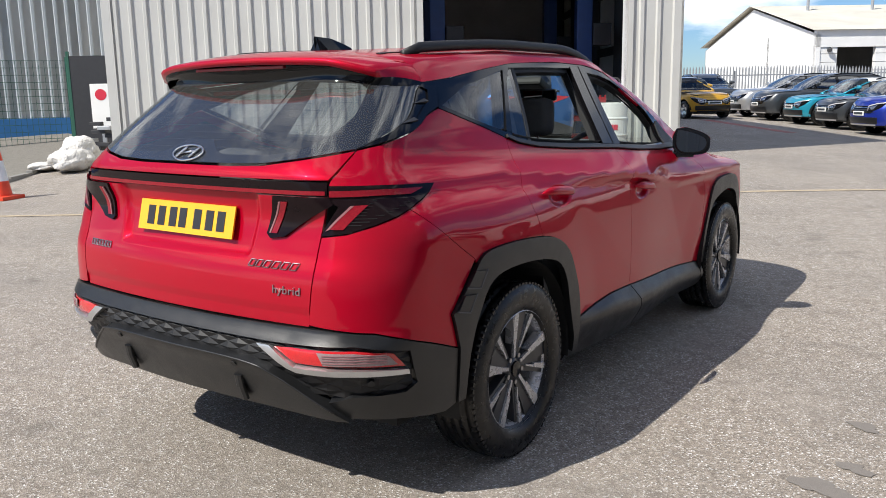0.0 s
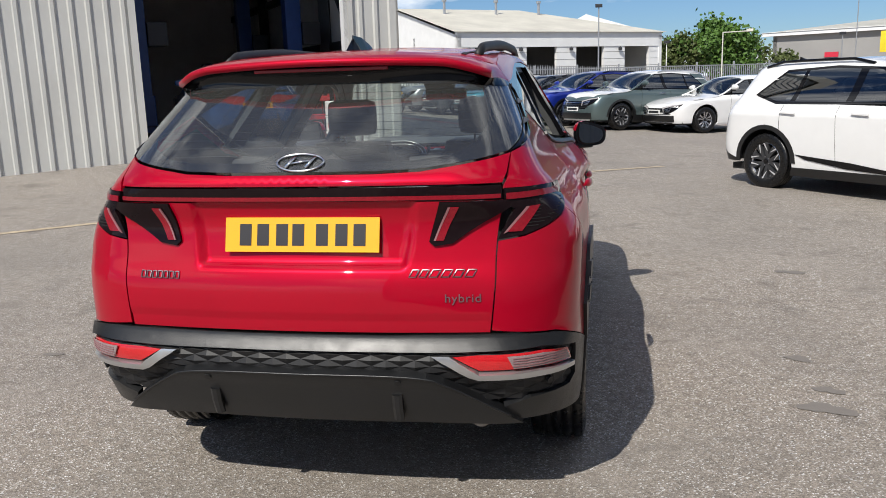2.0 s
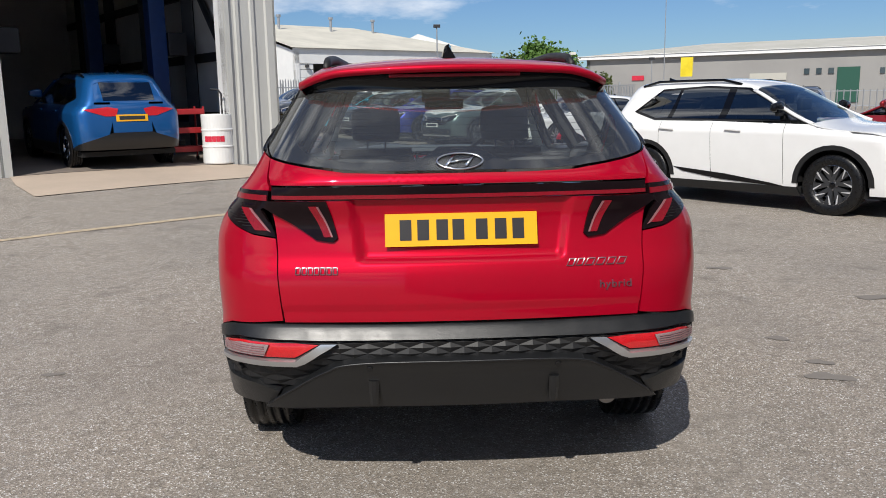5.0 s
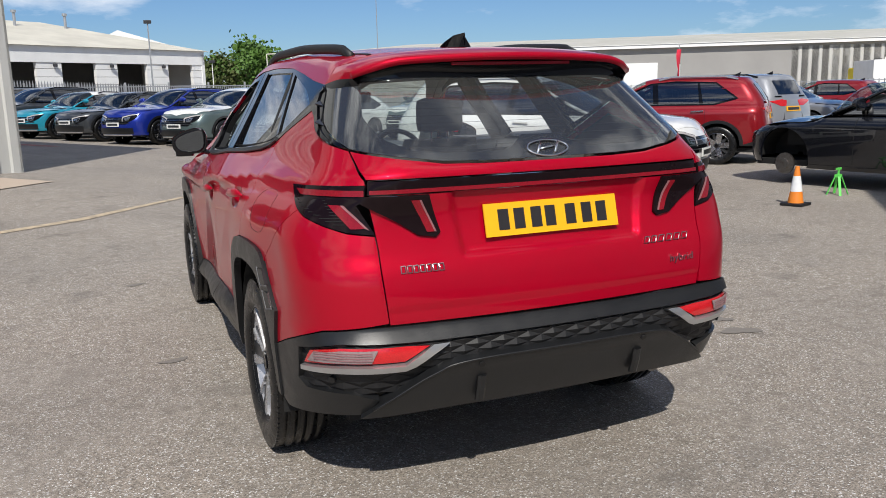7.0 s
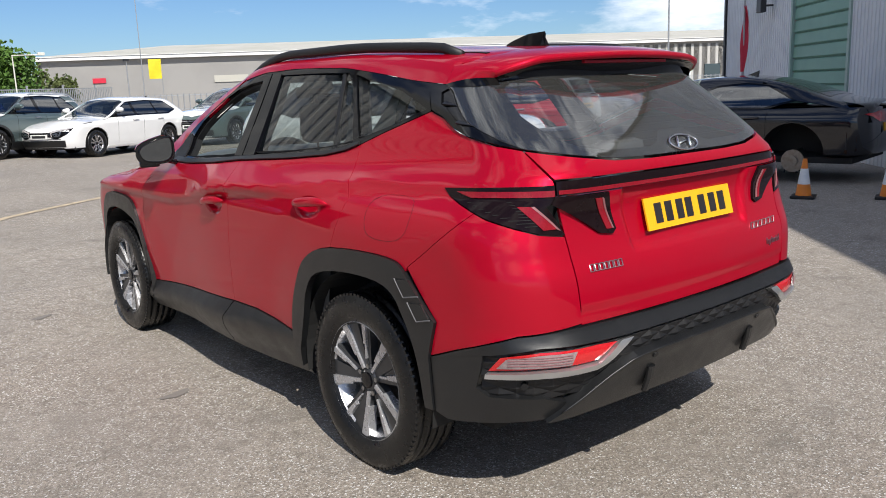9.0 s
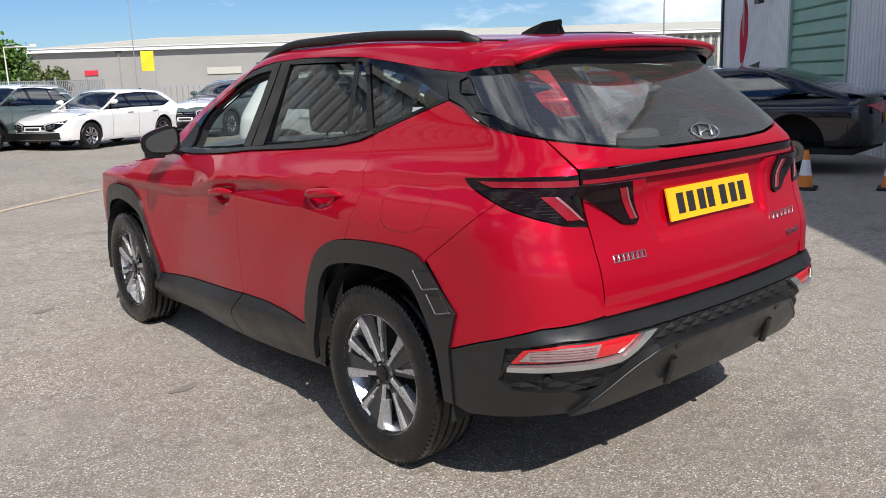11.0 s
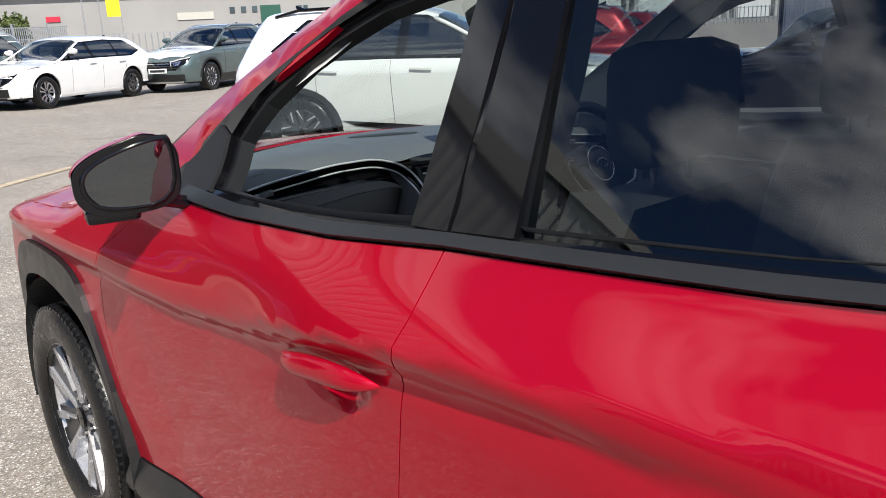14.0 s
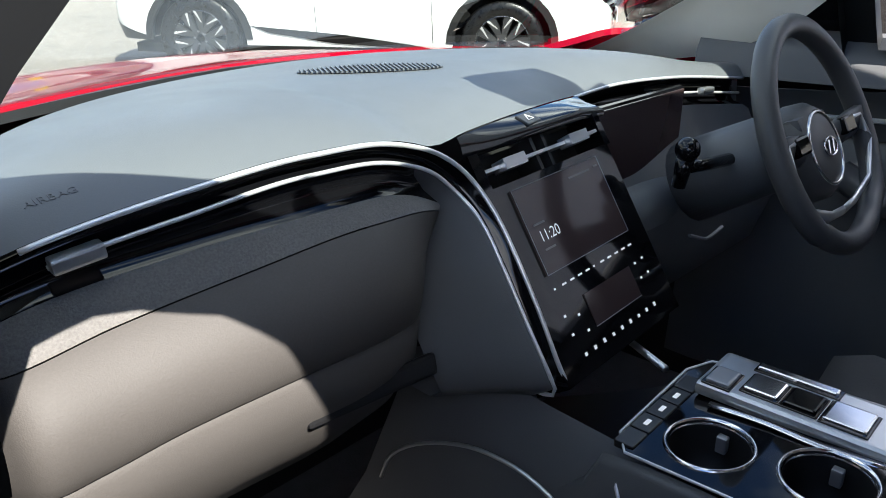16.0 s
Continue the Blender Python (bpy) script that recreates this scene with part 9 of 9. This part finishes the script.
# axle stands under the raised coupe
STANDGREEN = mat("bright_green_enamel", (0.12, 0.62, 0.10), 0.45, vary=0.2, scale=12)
for x, y, m_, lb in ((7.25, 4.36, STANDGREEN, "bright green axle stand under the coupe"), (7.75, 3.30, STANDGREEN, "bright green axle stand under the coupe"), (8.9, 4.75, STEELDARK, "black axle stand under the coupe"), (9.2, 3.55, STEELDARK, "black axle stand under the coupe")):
    t = thing("axle_stand", lb, "axle stand", pose(x, y, rise(x, y), 0, 0, 15), group="axle stands")
    for sx in (-1, 1):
        for sy in (-1, 1):
            bm = bmesh.new()
            pipe(bm, [(sx * 0.10, sy * 0.09, 0.0), (sx * 0.025, sy * 0.025, 0.24)], 0.012, 6, flat=(0.018, 0.006))
            part("leg", bm, m_, t)
    part("collar", boxes((-0.035, -0.035, 0.22, 0.035, 0.035, 0.26), bevel=0.005), m_, t)
    bm = bmesh.new()
    tube(bm, (0, 0, 0.24), (0, 0, 0.33), 0.014)
    box(bm, -0.05, -0.015, 0.32, 0.05, 0.015, 0.345)
    part("saddle", bm, m_, t)

# left edge of the yard: kerb, gravel, mesh fence, metal building
KERBM = mat("concrete_kerb", (0.26, 0.25, 0.23), 0.85, vary=0.4, scale=5)
GRAVEL = mat("dull_gravel", (0.20, 0.185, 0.16), 0.95, vary=0.6, scale=8, fine=0.6, fscale=45, bump=1.0, bscale=55, dist=0.03)
K0, K1 = Vector((-9.2, 1.2, 0)), Vector((-14.2, 7.3, 0))
kd = (K1 - K0).normalized()
ground_sheet("gravel_bed", [(-9.2, 1.1), (-14.3, 7.3), (-16.5, 9.6), (-21.5, 11.2), (-25, 3), (-18, -4)], GRAVEL, 0.05, "dull gravel strip behind the kerb", "gravel", step=1.0)
kerb = thing("kerb", "concrete kerb along the gravel", "kerb", kind="structure")
for k in range(9):
    a, b = K0 + kd * (0.9 * k), K0 + kd * (0.9 * k + 0.885)
    bm = bmesh.new()
    za = rise(a.x, a.y)
    slab(bm, (a.x, a.y), (b.x, b.y), za - 0.1, za + 0.085, 0.12, (kd.y, -kd.x, 0))
    part("kerb_stone", bm, KERBM, kerb)
lb = thing("grey_depot_building", "pale grey metal building with a blue base and corner", "building", kind="structure")
L0, L1 = (-31.0, -9.7), (-20.2, 12.6)
ld = (Vector((*L1, 0)) - Vector((*L0, 0))).normalized()
ln = Vector((ld.y, -ld.x, 0))
bm = bmesh.new()
profiled(bm, L0, L1, 0.9, 9.5, pitch=0.30, depth=0.03, out=ln)
part("cladding", bm, mat("pale_blue_grey_cladding", (0.46, 0.50, 0.52), 0.4, vary=0.15, scale=0.8), lb)
bm = bmesh.new()
slab(bm, L0, L1, -0.1, 9.5, 0.3, ln)
slab(bm, L1, (L1[0] - 14, L1[1] + 6), -0.1, 9.5, 0.3, ld)
part("wall", bm, CLADGREY, lb)
bm = bmesh.new()
o = ln * 0.06
slab(bm, (L0[0] + o.x, L0[1] + o.y), (L1[0] + o.x, L1[1] + o.y), 0.35, 0.95, 0.06, ln)
e_ = Vector((*L1, 0)) - Vector((ld.x, ld.y, 0)) * 0.35
slab(bm, (e_.x + o.x, e_.y + o.y), (L1[0] + o.x, L1[1] + o.y), 0.9, 9.5, 0.06, ln)
slab(bm, (L0[0] + o.x, L0[1] + o.y), (L1[0] + o.x, L1[1] + o.y), 9.1, 9.6, 0.06, ln)
part("blue_trim", bm, BLUETRIM, lb)
for s, z in ((6.5, 4.35), (13.2, 4.45), (14.9, 3.4)):
    p = Vector((*L0, 0)) + Vector((ld.x, ld.y, 0)) * s + ln * 0.1
    t = thing("wall_lamp", "small white box lamp on the metal wall", "wall lamp", pose(p.x, p.y, z, 0, 0, math.degrees(math.atan2(ld.y, ld.x))), group="wall lamps")
    part("lamp_box", boxes((-0.2, -0.14, -0.16, 0.2, 0.14, 0.16), bevel=0.03), WHITEWALL, t)
    part("lamp_hood", boxes((-0.24, -0.16, 0.15, 0.24, 0.16, 0.2), bevel=0.01), GALV, t)
mf = thing("mesh_fence", "green welded mesh fence on green posts", "fence")
F0, F1 = Vector((-24.0, -1.8, 0)), Vector((-18.0, 9.5, 0))
fd_ = (F1 - F0).normalized()
bm = bmesh.new()
for k in range(96):
    p = F0 + fd_ * (0.133 * k)
    tube(bm, (p.x, p.y, 0.2), (p.x, p.y, 2.45), 0.006, n=4, caps=False)
for k in range(13):
    a, b = F0, F1
    tube(bm, (a.x, a.y, 0.3 + 0.18 * k), (b.x, b.y, 0.3 + 0.18 * k), 0.006, n=4, caps=False)
ob = part("mesh_wire", bm, GREENSTEEL, mf)
ob["kind"] = "stuff"
for k in range(6):
    p = F0 + (F1 - F0) * (k / 5)
    part("post", boxes((p.x - 0.05, p.y - 0.05, 0.0, p.x + 0.05, p.y + 0.05, 2.55)), GREENSTEEL, mf)
p = F1 + fd_ * 0.7
part("post", boxes((p.x - 0.06, p.y - 0.06, 0.0, p.x + 0.06, p.y + 0.06, 2.6)), GREENSTEEL, mf)

# odds and ends by the workshop corner
scr_ = thing("black_screen_panel", "black sheeted screen leaning by the workshop corner", "screen", pose(-14.6, 8.2, rise(-14.6, 8.2) + 0.04, 0, 0, 36))
part("sheet", boxes((-0.65, -0.02, 0, 0.65, 0.02, 2.1)), STEELDARK, scr_)
part("post", boxes((-0.70, -0.03, 0, -0.64, 0.03, 2.2)), GREENSTEEL, scr_)
sign = thing("standing_sign", "white standing sign with a red mark", "sign", pose(-13.9, 7.75, rise(-13.9, 7.75) + 0.04, 0, 0, 40))
part("board", boxes((-0.22, -0.02, 0.55, 0.22, 0.02, 1.5), bevel=0.01), WHITEWALL, sign)
bm = bmesh.new()
tube(bm, (0, -0.025, 1.27), (0, -0.021, 1.27), 0.12, n=24)
part("mark", bm, FLAGRED, sign)
part("foot", boxes((-0.25, -0.15, 0, 0.25, 0.15, 0.06), (-0.04, -0.03, 0.05, 0.04, 0.03, 0.56)), GALV, sign)
junk = thing("scrap_trolley", "black trolley loaded with scrap parts", "trolley", pose(-13.3, 7.2, rise(-13.3, 7.2) + 0.04, 0, 0, 25))
rng = random.Random(4)
for k in range(9):
    a, b, c = rng.uniform(-0.3, 0.2), rng.uniform(-0.25, 0.15), 0.08 + 0.085 * k
    part("scrap_piece", boxes((a, b, c, a + rng.uniform(0.12, 0.4), b + rng.uniform(0.1, 0.3), c + 0.08), bevel=0.01), STEELDARK if k % 3 else GALV, junk)
part("tray", boxes((-0.35, -0.3, 0.03, 0.4, 0.3, 0.08)), STEELDARK, junk)
SACK = mat("crumpled_white_sack", (0.68, 0.66, 0.62), 0.6, vary=0.3, scale=6, bump=1.0, bscale=14, dist=0.05)
for x, y, w, h_ in ((-12.6, 6.35, 0.36, 0.62), (-12.15, 5.9, 0.42, 0.42), (-12.9, 5.75, 0.30, 0.16)):
    bm = bmesh.new()
    bmesh.ops.create_icosphere(bm, subdivisions=4, radius=1)
    for v in bm.verts:
        q = v.co.copy()
        d_ = 1 + 0.22 * noise.noise(q * 1.6 + Vector((x, y, 0))) + 0.10 * noise.noise(q * 5 + Vector((y, x, 0)))
        v.co = Vector((q.x * w * d_, q.y * w * d_, max(-0.9, q.z) * h_ * 0.5 * d_ + h_ * 0.45))
    ob = part("plastic_sack", bm, SACK, None, smooth=True)
    ob.matrix_basis = pose(x, y, rise(x, y) + 0.03)
    tagged(ob, "crumpled white plastic sack beside the kerb", "sack", "white sacks")

# trees beyond the fence
LEAF = mat("fresh_green_leaves", (0.085, 0.17, 0.022), 0.6, vary=0.5, scale=0.8, tint=(0.03, 0.075, 0.015))
LEAFD = mat("dull_green_leaves", (0.10, 0.13, 0.035), 0.6, vary=0.5, scale=0.8, tint=(0.05, 0.06, 0.02))
BARK = mat("grey_bark", (0.14, 0.11, 0.08), 0.9, vary=0.4, scale=6)


def tree(x, y, h, w, label, seed, material, leaves=3000):
    t = thing("tree", label, "tree", pose(x, y, rise(x, y)), group="trees")
    rg_ = random.Random(seed)
    bm = bmesh.new()
    pipe(bm, [(0, 0, 0), (0.08, 0, h * 0.25), (0, 0.1, h * 0.5), (-0.1, 0, h * 0.8)], 0.16, 7)
    tips = []
    for k in range(16):
        a, z = rg_.uniform(0, 6.28), h * rg_.uniform(0.2, 0.75)
        r_ = w * rg_.uniform(0.35, 0.95) * (1 - 0.5 * abs(z / h - 0.45))
        tip = Vector((math.cos(a) * r_, math.sin(a) * r_, z + h * rg_.uniform(0.05, 0.28)))
        pipe(bm, [(0, 0, z * 0.8), tuple(tip * 0.5 + Vector((0, 0, z * 0.45))), tuple(tip)], 0.05, 5)
        tips.append(tip)
    tips += [Vector((rg_.uniform(-0.3, 0.3) * w, rg_.uniform(-0.3, 0.3) * w, h * rg_.uniform(0.8, 1.0))) for _ in range(5)]
    part("trunk", bm, BARK, t)
    vs, fs = [], []
    for k in range(leaves):
        c = rg_.choice(tips) + Vector((rg_.gauss(0, 0.17 * w), rg_.gauss(0, 0.17 * w), rg_.gauss(0, 0.085 * h)))
        c.z = max(c.z, 0.15)
        s_ = rg_.uniform(0.10, 0.22)
        u_ = Vector((rg_.gauss(0, 1), rg_.gauss(0, 1), rg_.gauss(0, 1))).normalized() * s_
        v_ = u_.cross(Vector((rg_.gauss(0, 1), rg_.gauss(0, 1), rg_.gauss(0, 1)))).normalized() * s_ * 0.7
        i = len(vs)
        vs += [c - u_, c + v_, c + u_, c - v_]
        fs.append((i, i + 1, i + 2, i + 3))
    me = bpy.data.meshes.new("crown")
    me.from_pydata([tuple(v) for v in vs], [], fs)
    mesh_ob("crown", me, material, t)
    return t


tree(10.3, 66.0, 5.6, 2.6, "broad green tree beyond the fence", 1, LEAF, 5200)
tree(8.0, 67.0, 4.4, 2.0, "dull green bush beyond the fence", 2, LEAFD, 3200)
tree(12.2, 65.5, 4.6, 1.9, "green tree beyond the fence", 3, LEAF, 2600)
tree(14.0, 68.0, 4.2, 1.2, "thin sparse tree beyond the fence", 4, LEAFD, 500)
tree(6.6, 66.5, 3.4, 1.5, "dull green bush beyond the fence", 5, LEAFD, 2000)
tree(16.5, 69.0, 3.2, 1.3, "thin sparse bush beyond the fence", 6, LEAFD, 700)

# far fence and yellow lorry
ff = thing("rail_fence", "grey mesh fence far across the yard", "fence")
bm = bmesh.new()
a, b = fp(-14, 22), fp(95, 13)
for k in range(240):
    u = k / 239
    x, y = a[0] + (b[0] - a[0]) * u, a[1] + (b[1] - a[1]) * u
    box(bm, x - 0.03, y - 0.03, -0.5, x + 0.03, y + 0.03, 1.6)
ob = part("upright", bm, GALV, ff)
ob["kind"] = "stuff"
bm = bmesh.new()
slab(bm, a, b, 1.45, 1.52, 0.05, FN)
slab(bm, a, b, 0.3, 0.4, 0.05, FN)
part("rail", bm, GALV, ff)
x, y = fp(59, 6.0)
lorry = thing("yellow_lorry", "yellow lorry with a white box body", "lorry", pose(x, y, rise(x, y), 0, 0, 150))
part("cab", boxes((-1.1, -3.9, 0.6, 1.1, -2.2, 2.7), bevel=0.15), FLAGYELLOW, lorry)
part("windscreen", boxes((-0.95, -3.93, 1.6, 0.95, -3.88, 2.4), bevel=0.02), WINGLASS, lorry)
part("box_body", boxes((-1.2, -2.1, 0.8, 1.2, 3.0, 3.3), bevel=0.05), WHITEWALL, lorry)
for sx in (-1, 1):
    for y_ in (-3.0, 2.0):
        bm = bmesh.new()
        tube(bm, (sx * 0.8, y_, 0.5), (sx * 1.1, y_, 0.5), 0.5, n=20)
        part("wheel", bm, TYRE, lorry)

# oil stains and tyre marks on the asphalt
STAIN = mat("oil_stained_asphalt", (0.19, 0.172, 0.155), 0.85, vary=0.4, scale=25, bump=0.5, bscale=150, tint=(0.23, 0.21, 0.185))
rng = random.Random(11)
for x, y, r_ in ((1.95, 0.32, 0.08), (2.02, 0.55, 0.05), (1.99, 1.0, 0.05), (-1.15, 1.30, 0.05), (-1.27, 3.4, 0.05), (-2.14, 0.71, 0.04), (3.1, 1.9, 0.09), (2.4, 3.0, 0.07), (1.4, -1.2, 0.04)):
    n_ = 30
    ph = [rng.uniform(0, 6.28) for _ in range(4)]
    pts = []
    for a in np.linspace(0, 6.283, n_, endpoint=False):
        q = r_ * (1 + 0.28 * math.sin(2 * a + ph[0]) + 0.16 * math.sin(3 * a + ph[1]) + 0.10 * math.sin(5 * a + ph[2]) + 0.07 * math.sin(9 * a + ph[3]))
        pts.append((x + math.cos(a) * q * 1.3, y + math.sin(a) * q * 0.8))
    ground_sheet("oil_stain", pts, STAIN, 0.004, "small dark oil stain on the asphalt", "stain", step=0.2)
